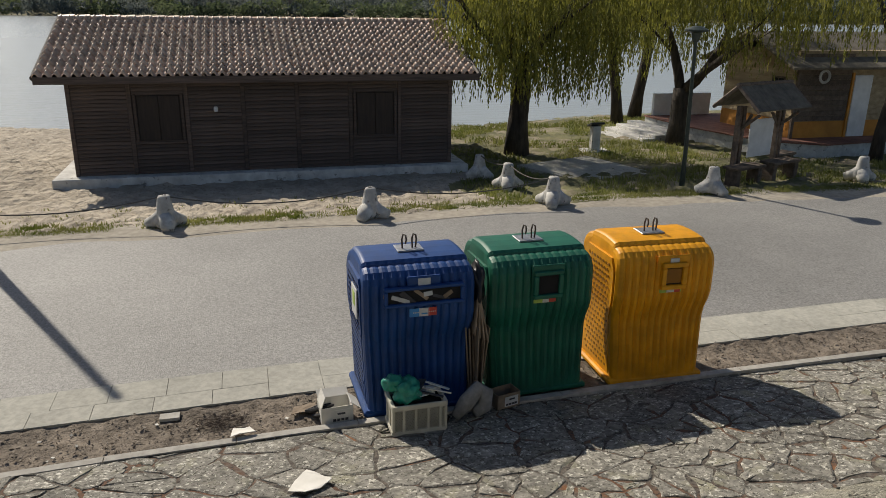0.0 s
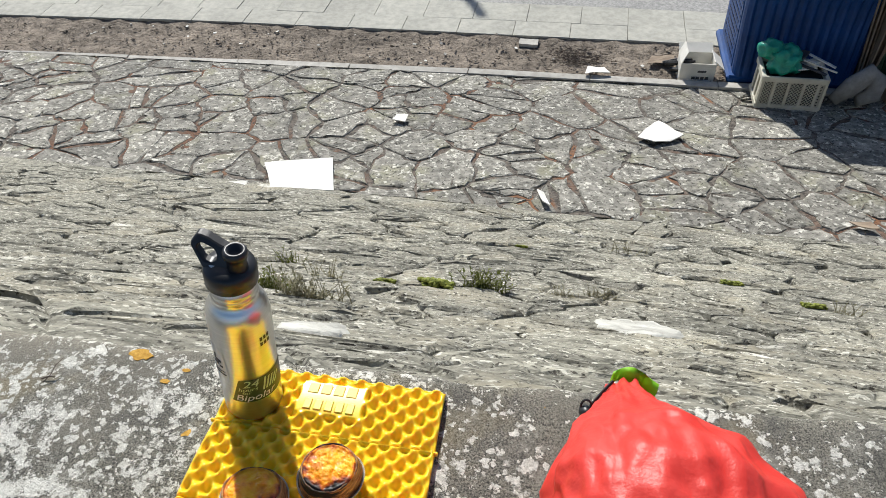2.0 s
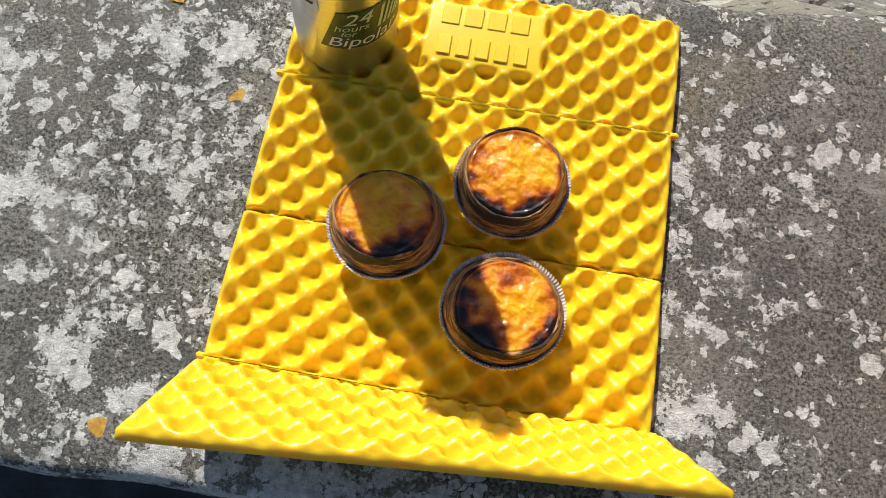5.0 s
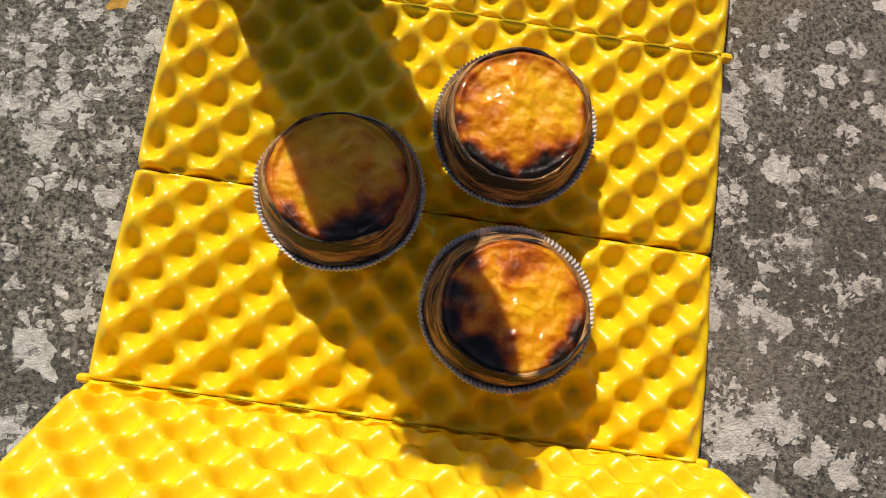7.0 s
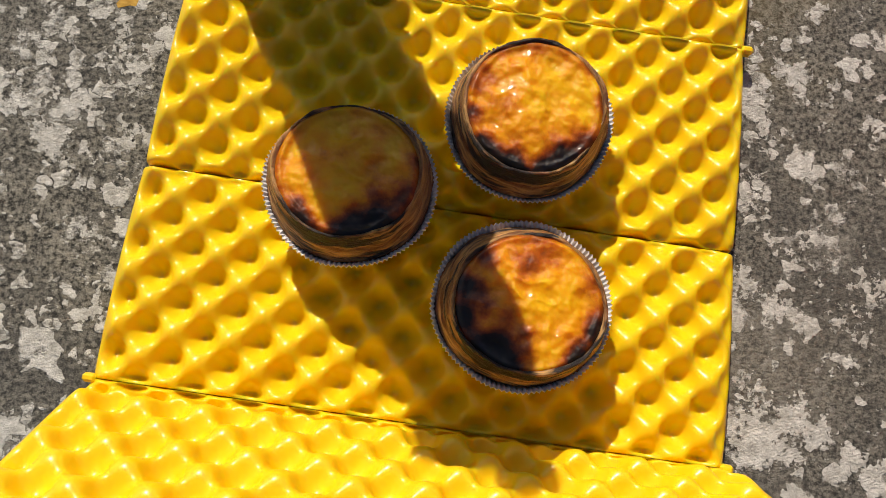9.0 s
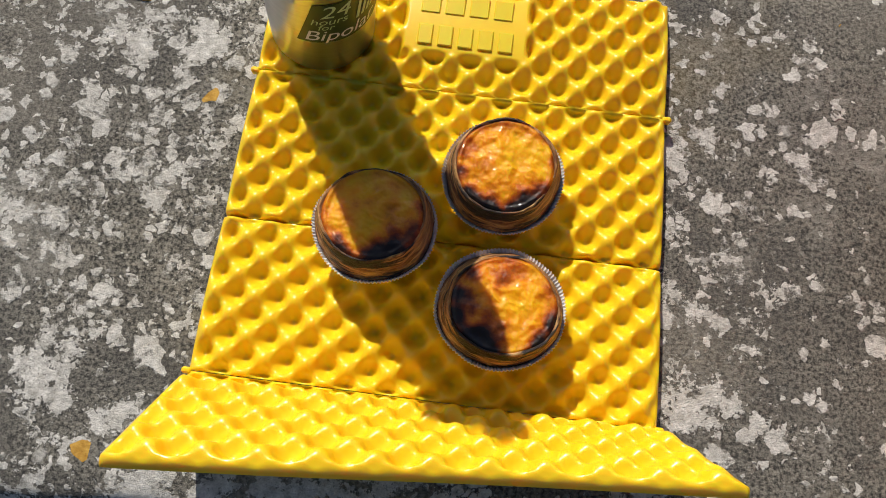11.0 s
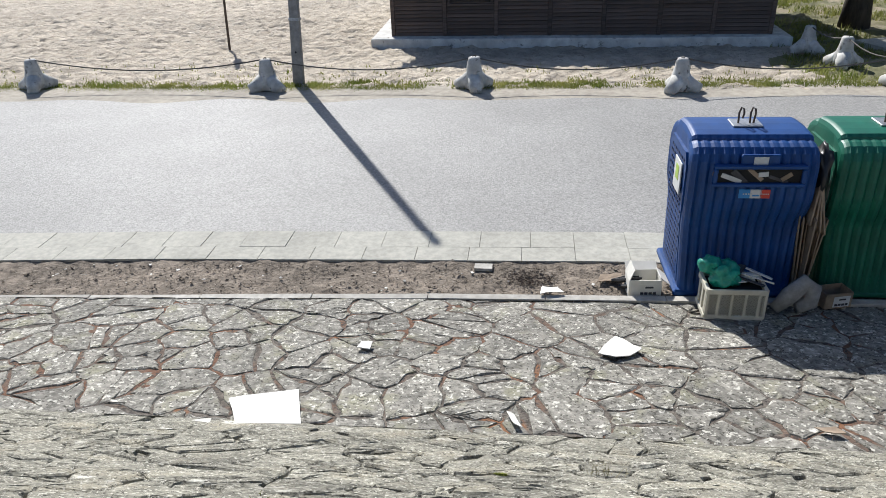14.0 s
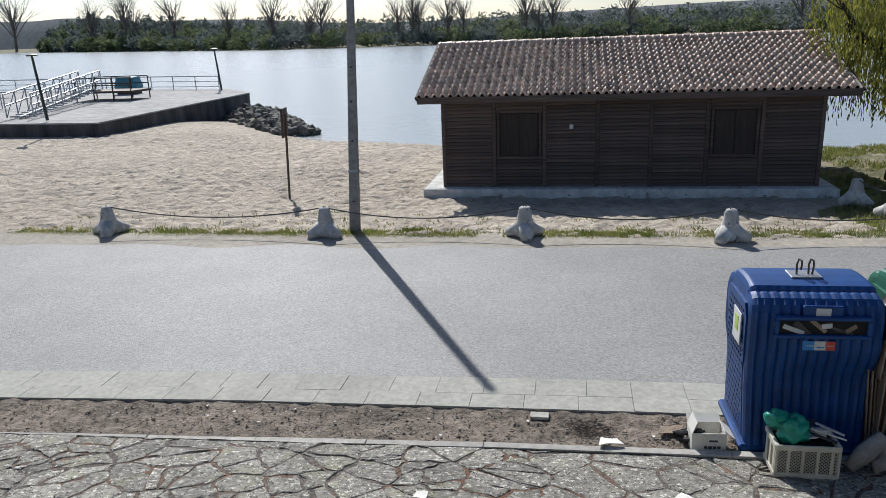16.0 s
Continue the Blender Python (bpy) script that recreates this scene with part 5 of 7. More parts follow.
for sx, sy, w_, d_ in ((0, -CD / 2, CW, 0.016), (0, CD / 2, CW, 0.016), (-CW / 2, 0, 0.016, CD), (CW / 2, 0, 0.016, CD)):
    part("top_rail", box((w_ + 0.016, d_ if d_ > 0.02 else 0.02, 0.045), (sx, sy, CH - 0.02), 0.004), m_crate, crate)
    part("bottom_rail", box((w_ + 0.016, d_ if d_ > 0.02 else 0.02, 0.04), (sx, sy, 0.02), 0.004), m_crate, crate)
for x in (-CW / 2, -CW / 2 + 0.09, -0.035, 0.075, CW / 2 - 0.05, CW / 2):
    part("upright", box((0.022, 0.018, CH), (x, -CD / 2, CH / 2), 0.003), m_crate, crate)
for x, y in ((-CW / 2, -0.1), (-CW / 2, 0.0), (-CW / 2, 0.1), (CW / 2, -0.1), (CW / 2, 0), (CW / 2, 0.1), (-0.2, CD / 2), (0, CD / 2), (0.2, CD / 2)):
    part("upright", box((0.018 if abs(x) > 0.21 else 0.05, 0.05 if abs(x) > 0.21 else 0.018, CH), (x, y, CH / 2), 0.003), m_crate, crate)
bm = bmesh.new()
for k in range(-14, 28):
    for s in (-1, 1):
        x0, x1 = -CW / 2 + 0.027 * k, -CW / 2 + 0.027 * k + s * 0.2
        lo, hi = (x0, 0.04), (x1, 0.24)
        f0, f1 = 0.0, 1.0
        if abs(x1 - x0) > 1e-6:
            ta, tb = sorted((((-CW / 2) - x0) / (x1 - x0), ((CW / 2) - x0) / (x1 - x0)))
            f0, f1 = max(f0, ta), min(f1, tb)
        if f1 - f0 > 0.05:
            tube([(x0 + (x1 - x0) * f, -CD / 2, 0.04 + 0.2 * f) for f in (f0, f1)], 0.003, 4, bm)
part("lattice", bm, m_crate, crate)
# added block that darkens the lattice gaps, shade of the inside as colour
part("dark_lining", box((CW - 0.03, CD - 0.03, CH - 0.06), (0, 0, CH / 2), 0.004), m_inside, crate, "near-black block for the shaded inside of the crate")


def crumpled(size, seed, amp, sub=3, scale=(1, 1, 1)):
    bm = bmesh.new()
    bmesh.ops.create_icosphere(bm, subdivisions=sub, radius=size)
    for v in bm.verts:
        p = v.co.copy() / size
        d = noise.noise(p * 1.6 + Vector((seed, 0, 0))) + 0.55 * abs(noise.noise(p * 4 + Vector((0, seed, 0))))
        v.co *= 1 + amp * d
        v.co.x, v.co.y, v.co.z = v.co.x * scale[0], v.co.y * scale[1], v.co.z * scale[2]
    return bm


m_greenbag = material("thin_green_bag", (0.01, 0.22, 0.15), (0.02, 0.36, 0.25), 14, 0.3, bump=0.6, bscale=30, dist=0.01)
gb = thing("green_plastic_bag", (1.55, 6.3, 0.36), 0, "crumpled translucent green plastic bag on the crate", "plastic bag")
part("bag", crumpled(0.13, 3.1, 0.5, 4, (1.0, 0.8, 0.75)), m_greenbag, gb, smooth=True, at=pose(0.02, 0, 0.04))
part("bag_neck", crumpled(0.08, 7.1, 0.6, 3, (1.0, 0.8, 0.9)), m_greenbag, gb, smooth=True, at=pose(-0.08, 0.03, 0.10))
for k, (x, y, w_, d_, h_, t_, ma) in enumerate(((0.08, 0.02, 0.16, 0.11, 0.01, 20, m_whitecard), (0.12, -0.03, 0.24, 0.03, 0.012, -25, m_ink), (0.16, 0.05, 0.1, 0.08, 0.04, 40, m_whitecard),
                                                (0.18, -0.02, 0.26, 0.012, 0.012, -20, m_whitecard), (0.05, 0.08, 0.2, 0.06, 0.02, 60, m_ink), (0.2, 0.03, 0.22, 0.03, 0.01, -32, m_paper), (-0.02, 0.1, 0.05, 0.05, 0.04, 0, m_red))):
    tagged(part("waste_scrap", box((w_, d_, h_), (0, 0, 0), 0.002, (rng.uniform(-12, 12), rng.uniform(-10, 12), t_)), ma, None, "flat scrap of packaging lying on the crate", at=pose(1.66 + x, 6.3 + y, 0.345 + 0.01 * k)), category="waste", group="scraps on the crate")


def carton(at, turn, w, d, h, mat_, label, flaps=True):
    b = thing("cardboard_box", at, turn, label, "cardboard box")
    t = 0.006
    part("bottom", box((w, d, t), (0, 0, t / 2)), mat_, b)
    for sx, sy, a, c in ((0, -d / 2, w, t), (0, d / 2, w, t), (-w / 2, 0, t, d - t), (w / 2, 0, t, d - t)):
        part("side", box((a, c, h), (sx, sy, h / 2)), mat_, b)
    if flaps:
        part("flap", box((w, d * 0.5, t), (0, d / 2 + d * 0.2, h + d * 0.1), 0, (25, 0, 0)), mat_, b)
        part("flap", box((w * 0.4, d, t), (w / 2 + w * 0.1, 0, h - w * 0.05), 0, (0, 40, 0)), mat_, b)
        part("flap", box((w * 0.4, d, t), (-w / 2 + w * 0.06, 0, h + w * 0.16), 0, (0, -70, 0)), mat_, b)
    bars = part("printed_panel", box((w * 0.6, 0.003, h * 0.7), (w * 0.1, -d / 2 - 0.005, h * 0.45)), m_paper if mat_ != m_whitecard else m_whitecard, b)
    for k in range(4):
        part("text_bar", box((w * 0.1, 0.003, h * 0.14), (-w * 0.1 + w * 0.13 * k, -d / 2 - 0.008, h * 0.25)), m_ink, bars)
    part("text_bar", box((w * 0.25, 0.003, h * 0.1), (w * 0.12, -d / 2 - 0.008, h * 0.6)), m_ink, bars)
    return b


carton((1.0, 6.66, 0.0), 4, 0.28, 0.2, 0.17, m_whitecard, "open white cardboard box with dark items inside")
carton((2.54, 6.47, 0.05), 14, 0.24, 0.16, 0.14, m_card, "small brown cardboard box beside the green container", False)
for k in range(5):
    tagged(part("dark_bottle", tube([(0, 0, 0), (0.16, 0, 0.02), (0.22, 0, 0.03)], [0.02, 0.02, 0.009], 7), m_dark, None, "small dark stick of waste beside the open box", at=pose(0.74 + 0.02 * k, 6.78 - 0.03 * k, 0.03 + 0.018 * (k % 3), 0, -6, 10 - 9 * k)), category="waste", group="dark waste by the box")


def sheet_piece(name, outline, mat_, label, category, at, curl=0.02, thick=0.006):
    cx_ = sum(p[0] for p in outline) / len(outline)
    cy_ = sum(p[1] for p in outline) / len(outline)
    bm = slab_of([(x - cx_, y - cy_) for x, y in outline], 0, thick)
    bmesh.ops.subdivide_edges(bm, edges=[e for e in bm.edges], cuts=2, use_grid_fill=True)
    for v in bm.verts:
        v.co.z += curl * abs(noise.noise(Vector((v.co.x * 5, v.co.y * 5, at[2] * 9)))) * 1.2
    return tagged(part(name, bm, mat_, None, label, at=pose(*at)), category=category)


def on_paving(outline):
    x, y = sum(p[0] for p in outline) / len(outline), sum(p[1] for p in outline) / len(outline)
    return (x, y, apron_z(y) + 0.030, math.degrees(math.atan(-0.15)))


o = [(-1.99, 4.52), (-1.87, 4.57), (-1.56, 4.68), (-1.42, 4.26), (-1.83, 4.22), (-1.91, 4.38)]
sheet_piece("cardboard_sheet", o, m_whitecard, "large torn white cardboard sheet lying on the paving", "cardboard", on_paving(o), 0.012)
o = [(0.50, 5.38), (0.56, 5.52), (0.66, 5.68), (0.83, 5.47), (0.73, 5.36), (0.62, 5.32)]
sheet_piece("cardboard_sheet", o, m_whitecard, "torn pointed white cardboard piece lying on the paving", "cardboard", on_paving(o), 0.02)
o = [(-1.30, 5.31), (-1.29, 5.42), (-1.20, 5.42), (-1.20, 5.31)]
sheet_piece("paper_scrap", o, m_whitecard, "small square white scrap on the paving", "paper", on_paving(o))
o = [(-2.15, 4.21), (-2.1, 4.25), (-2.0, 4.26), (-1.99, 4.2)]
sheet_piece("paper_scrap", o, m_whitecard, "crumpled white scrap at the wall foot", "paper", on_paving(o), 0.03)
o = [(-0.15, 4.52), (-0.1, 4.47), (-0.05, 4.34), (-0.1, 4.36)]
sheet_piece("paper_scrap", o, m_whitecard, "thin white scrap at the wall foot", "paper", on_paving(o), 0.04)
o = [(1.72, 4.5), (1.84, 4.5), (1.88, 4.44), (1.76, 4.44)]
sheet_piece("paper_scrap", o, m_card, "pale scrap at the wall foot", "paper", on_paving(o), 0.03)
o = [(0.08, 6.44), (0.29, 6.48), (0.24, 6.62), (0.2, 6.6), (0.1, 6.62)]
sheet_piece("paper_scrap", o, m_whitecard, "torn white paper standing at the edging", "paper", (0.19, 6.55, 0.05, -8), 0.03)
o = [(0, 0), (0.17, 0), (0.17, 0.1), (0, 0.1)]
sheet_piece("brick_piece", o, m_edging, "flat piece of pale brick on the earth", "brick", (-0.44, 6.99, 0.005), 0.004, 0.03)
o = [(0.62, 6.74), (0.82, 6.78), (0.86, 6.92), (0.66, 6.88)]
sheet_piece("cardboard_sheet", o, m_card, "flattened brown cardboard on the earth", "cardboard", (0.73, 6.84, 0.025), 0.02)
for k in range(46):
    x, y = rng.uniform(-5, 2), rng.uniform(6.5, 7.0)
    if y < gut_near(x) - 0.04 and y > edge_y(x) + 0.12:
        s_ = rng.uniform(0.012, 0.035)
        tagged(part("litter_scrap", box((s_, s_ * 0.7, 0.006), (0, 0, 0.004), 0, (10, 0, 0)), rng.choice((m_whitecard, m_card, m_edging)), None, "tiny pale scrap or pebble on the earth", at=pose(x, y, 0.012, rng.uniform(-15, 15), 0, rng.uniform(0, 360))),
               category="litter", group="scraps on the earth strip")
# folded cardboard wedged between the containers
for k in range(9):
    w_ = rng.uniform(0.26, 0.36)
    bm = box((0.012, w_, rng.uniform(0.6, 0.85)), (0, 0, 0.38), 0.002)
    tagged(part("folded_cardboard", bm, m_card, None, "flattened cardboard wedged between two containers", at=pose(2.262 + 0.010 * k, 6.74 - 0.012 * (k % 4), 0.03, rng.uniform(-8, 4), -4 + 1.4 * k, rng.uniform(-8, 8))), category="cardboard", group="cardboard between the containers")
for k in range(4):
    tagged(part("folded_cardboard", box((0.015, 0.36, 0.42), (0, 0, 0), 0.003), m_card, None, "dark flattened carton stuffed between two containers", at=pose(2.28 + 0.015 * k, 6.74, 0.92 - 0.03 * k, -8, 6 - 5 * k, 4 * k)), category="cardboard", group="cardboard between the containers")
bb = thing("black_bag", (2.315, 6.72, 1.16), 0, "torn black plastic bag hanging between two containers", "plastic bag")
part("bag", crumpled(0.13, 5.7, 0.6, 3, (0.45, 1.0, 1.5)), m_dark, bb, smooth=True)
m_foam = material("grey_foam", (0.25, 0.245, 0.23), (0.36, 0.35, 0.33), 20, 0.9, bump=0.2)
ft = thing("foam_cushion", (2.17, 6.3, 0.05), 10, "grey bent foam cushion leaning by the crate", "cushion")
bm = bmesh.new()
pts = [(-0.17, -0.02, 0.05), (-0.05, 0, 0.17), (0.07, 0.02, 0.27), (0.14, 0.02, 0.2), (0.13, 0.0, 0.08), (0.02, -0.03, 0.05)]
tube(pts, [0.05, 0.085, 0.08, 0.085, 0.08, 0.05], 10, bm)
for v in bm.verts:
    v.co.y = v.co.y * 0.7
    v.co.z = max(v.co.z, 0)
part("foam", bm, m_foam, ft, smooth=True)

# ---- plants on the wall ----
m_moss = material("moss_cushion", (0.12, 0.15, 0.018), (0.33, 0.35, 0.06), 40, 0.9, bump=1.0, bscale=120)
m_weed = material("dry_weed", (0.30, 0.28, 0.17), (0.5, 0.46, 0.32), 20, 0.9, bump=0)
thin_leaf(m_weed, 0.4)


def wall_v(y):
    return float(np.interp(y, WALL_Y, seg_len))


def moss(x, y, r, seed):
    p = on_wall(x, wall_v(y), 0.008)
    bm = bmesh.new()
    g_ = random.Random(seed)
    for k in range(120):
        c = Vector((max(-0.6, min(0.6, g_.gauss(0, 0.3))) * r, 0, 0))
        m = Matrix.Translation(c + Vector((0, max(-0.35, min(0.35, g_.gauss(0, 0.2))) * r, g_.uniform(0, r * 0.22)))) @ Matrix.Diagonal((1, 0.9, 0.55, 1))
        bmesh.ops.create_icosphere(bm, subdivisions=1, radius=r * g_.uniform(0.10, 0.16), matrix=m)
    for v in bm.verts:
        v.co += 0.25 * r * noise.noise_vector(v.co * 60) * 0.3
    tagged(part("moss_cushion", bm, m_moss, None, "small bright green moss cushion on the stone wall", smooth=True, at=pose(p.x, p.y, p.z, -40)), category="moss", group="moss on the wall")


def weed(x, y, size, n, seed, mat_=None, spread=0.4):
    p = on_wall(x, wall_v(y), -0.01)
    g_ = random.Random(seed)
    bm = bmesh.new()
    for k in range(n):
        d = Vector((g_.gauss(0, spread), g_.uniform(-0.2, 0.5), 1)).normalized()
        ln = size * g_.uniform(0.4, 1.0)
        b0 = Vector((g_.gauss(0, size * 0.35), 0, 0))
        tube([b0, b0 + d * ln * 0.5, b0 + d * ln + Vector((g_.gauss(0, 0.01), 0, 0))], [0.0016, 0.0013, 0.0008], 4, bm)
        for j in range(6):
            q = b0 + d * ln * g_.uniform(0.3, 1)
            s_ = size * 0.05
            a, b_ = Vector((g_.gauss(0, s_), g_.gauss(0, s_), g_.gauss(0, s_))), Vector((g_.gauss(0, s_), g_.gauss(0, s_), g_.gauss(0, s_)))
            bm.faces.new([bm.verts.new(q), bm.verts.new(q + a), bm.verts.new(q + b_)])
    tagged(part("weed", bm, mat_ or m_weed, None, "spindly weed growing from a joint of the stone wall", at=pose(*p)), category="weed", group="weeds on the wall")


for i, (x, y, r) in enumerate(((-0.55, 2.47, 0.055), (-0.375, 2.50, 0.095), (0.75, 3.09, 0.065), (0.99, 2.85, 0.065), (-0.15, 3.4, 0.045))):
    moss(x, y, r, 50 + i)
weed(-0.64, 2.06, 0.12, 80, 1)
weed(-0.80, 2.16, 0.11, 60, 11, m_grass)
weed(0.18, 2.62, 0.07, 40, 13)
weed(-0.21, 2.55, 0.12, 70, 2, m_grass, 0.28)
weed(0.04, 2.56, 0.08, 24, 3)
weed(1.07, 2.81, 0.08, 16, 4)
weed(-0.74, 2.45, 0.10, 20, 5)
weed(0.35, 3.5, 0.12, 14, 6)
weed(-0.95, 2.6, 0.09, 22, 7, m_grass)
for x, y, w_, h_ in ((0.28, 2.24, 0.135, 0.15), (-0.42, 1.64, 0.075, 0.085)):
    pts = [(w_ * math.cos(t) * rng.uniform(0.85, 1.1), h_ * math.sin(t) * rng.uniform(0.85, 1.1)) for t in np.linspace(0, 2 * math.pi, 22, endpoint=False)]
    v0 = wall_v(y)
    vs_, fs_ = stone_mesh([(x + a, v0 + b_) for a, b_ in pts], on_wall, 0.016, 0.02, 0.008, m_pale_stone)
    part("stone", data_mesh(vs_, fs_, m_pale_stone, True), None, wall, "pale quartz stone")


# ---- picnic on the wall top ----
MX0, MX1, MY1 = -0.366, -0.092, 1.306
FOLDS = [1.306, 1.221, 1.122, 1.024]
m_mat = material("yellow_foam", (0.89, 0.578, 0.012), (0.93, 0.625, 0.016), 30, 0.31, bump=0.05, bscale=400, big=0.05, dist=0.001, spec=0.55, sss=0.35)
PX, PY = 0.0245, 0.0245


def side_x(f, y):
    """Across the mat, 0 to 1: it splays a little towards its free end."""
    k = (1.306 - y) / 0.282
    a, b = -0.3575 - 0.008 * k, -0.0945 + 0.010 * k
    return a + (b - a) * f


mat_thing = thing("seat_mat", (0, 0, COPING + 0.003), 0, "yellow folding egg-crate foam seat mat on the wall top", "seat mat")


def relief(x, y):
    """Egg-crate relief: broad peaks and round steep-sided dimples in staggered rows."""
    u, v = (x - MX0 - 0.006) / PX, (y - 1.024) / PY
    f = math.cos(2 * math.pi * u) * math.cos(2 * math.pi * v)
    d = 1.0
    for a, b in ((0.5, 0.0), (0.0, 0.5)):
        du, dv = (u - a + 0.5) % 1.0 - 0.5, (v - b + 0.5) % 1.0 - 0.5
        d = min(d, math.hypot(du * PX, dv * PY))
    t = min(1.0, d / 0.0079)
    return 0.0040 * max(0.0, f) - 0.0078 * (1 - t * t) ** 1.6


def panel(y0, y1, place, logo=False, ridge=(False, False)):
    """One panel; an edge is a raised hinge where ridge says so, else it dips into a crease."""
    nx, ny = 230, int(abs(y1 - y0) / 0.0012)
    V, F = [], []
    for j in range(ny + 1):
        for i in range(nx + 1):
            x = MX0 + (MX1 - MX0) * i / nx
            y = y0 + (y1 - y0) * j / ny
            sd = min(1.0, min(x - MX0, MX1 - x) / 0.006)
            e0, e1 = min(1.0, abs(y - y0) / 0.0022), min(1.0, abs(y - y1) / 0.0022)
            h = 0.0085 + relief(x, y) * min(sd, e0 ** 0.7, e1 ** 0.7) - 0.003 * (1 - sd) ** 2
            for e, up in ((e0, ridge[0]), (e1, ridge[1])):
                h += (0.0008 if up else -0.0045) * (1 - e) ** 2
            if logo and -0.274 < x < -0.186 and 1.243 < y < 1.293:
                d_ = min(x + 0.274, -0.186 - x, y - 1.243, 1.293 - y)
                k = min(1.0, d_ / 0.003)
                h = h * (1 - k) + 0.0115 * k
            V.append(place(side_x(i / nx, y), y, h))
    for j in range(ny + 1):
        for i in range(nx + 1):
            y = y0 + (y1 - y0) * j / ny
            V.append(place(side_x(i / nx, y), y, -0.001))
    w = nx + 1
    o = w * (ny + 1)
    for j in range(ny):
        for i in range(nx):
            F.append((j * w + i, j * w + i + 1, (j + 1) * w + i + 1, (j + 1) * w + i))
            F.append((o + j * w + i, o + (j + 1) * w + i, o + (j + 1) * w + i + 1, o + j * w + i + 1))
    for i in range(nx):
        F.append((i, o + i, o + i + 1, i + 1))
        F.append((ny * w + i, ny * w + i + 1, o + ny * w + i + 1, o + ny * w + i))
    for j in range(ny):
        F.append((j * w, (j + 1) * w, o + (j + 1) * w, o + j * w))
        F.append((j * w + nx, o + j * w + nx, o + (j + 1) * w + nx, (j + 1) * w + nx))
    return data_mesh(V, F, m_mat, True)


TILTS = (0.006, 0.004, 0.005)
for k in range(3):
    y1, y0 = FOLDS[k] - (0.0003 if k else 0), FOLDS[k + 1] + 0.0003
    ym = (y0 + y1) / 2

    def place(x, y, h, ym=ym, half=(y1 - y0) / 2, lift=TILTS[k]):
        bow = lift * (1 - ((y - ym) / half) ** 2) * 0.6
        return (x, y, h + bow)
    pn = part("panel", panel(y0, y1, place, k == 0, ((True, False, True)[k], (False, True, False)[k])), None, mat_thing, "egg-crate panel with a smooth embossed brand field" if k == 0 else "")
    if k == 0:
        # embossed mark in plain raised bars
        for row, (yy, n_, w_) in enumerate(((1.280, 4, 0.0155), (1.257, 5, 0.0118))):
            for q in range(n_):
                xx = -0.262 + (0.064 + (0.002 if row else 0)) * (q + 0.5) / n_ + 0.002
                b_ = box((w_ * 0.82, 0.0145, 0.0016), (xx, yy, place(xx, yy, 0.0119)[2]), 0.0007)
                part("raised_bar", b_, m_mat, pn)
ang = radians(50)


def lifted(x, y, h):
    t = FOLDS[3] - y
    a = ang * min(1.0, t / 0.02)
    f = (x - MX0) / (MX1 - MX0)
    yy = FOLDS[3] - t * (0.55 - 0.25 * f) - 0.008 * (1 - min(1.0, t / 0.02)) * (t / 0.02)
    zz = t * 0.87 * (1.0 + 0.06 * math.sin(f * 7)) * min(1.0, 0.35 + t / 0.03)
    wide = 1 + 0.05 * t / 0.1
    xm = (MX0 + MX1) / 2
    return (xm + (x - xm) * wide + 0.012 * f * t / 0.094, yy + h * math.sin(a), zz + h * math.cos(a))


part("panel", panel(FOLDS[3] - 0.0003, 0.93, lifted, False, (True, False)), None, mat_thing, "last panel curling up from the wall")

for y, zz in ((FOLDS[1], 0.006), (FOLDS[3], 0.0065)):
    for f, s_ in ((0, -1), (1, 1)):
        part("hinge_stub", box((0.006, 0.004, 0.006), (side_x(f, y) + s_ * 0.001, y, zz), 0.0012), m_mat, mat_thing)

# custard tarts
m_foil = material("aluminium_foil", (0.88, 0.88, 0.88), (0.95, 0.95, 0.95), 60, 0.35, 0.15, bump=0.3, bscale=200, dist=0.001)
m_pastry = material("baked_pastry", (0.44, 0.19, 0.045), (0.85, 0.50, 0.18), 55, 0.5, bump=1.0, bscale=130, big=0.35, bigscale=22, stretch=(1, 1, 7),
                    spots=[((0.16, 0.05, 0.012), 40, (0.44, 0.6)), ((0.016, 0.009, 0.006), 22, (0.50, 0.56))], dist=0.002, sss=0.1)


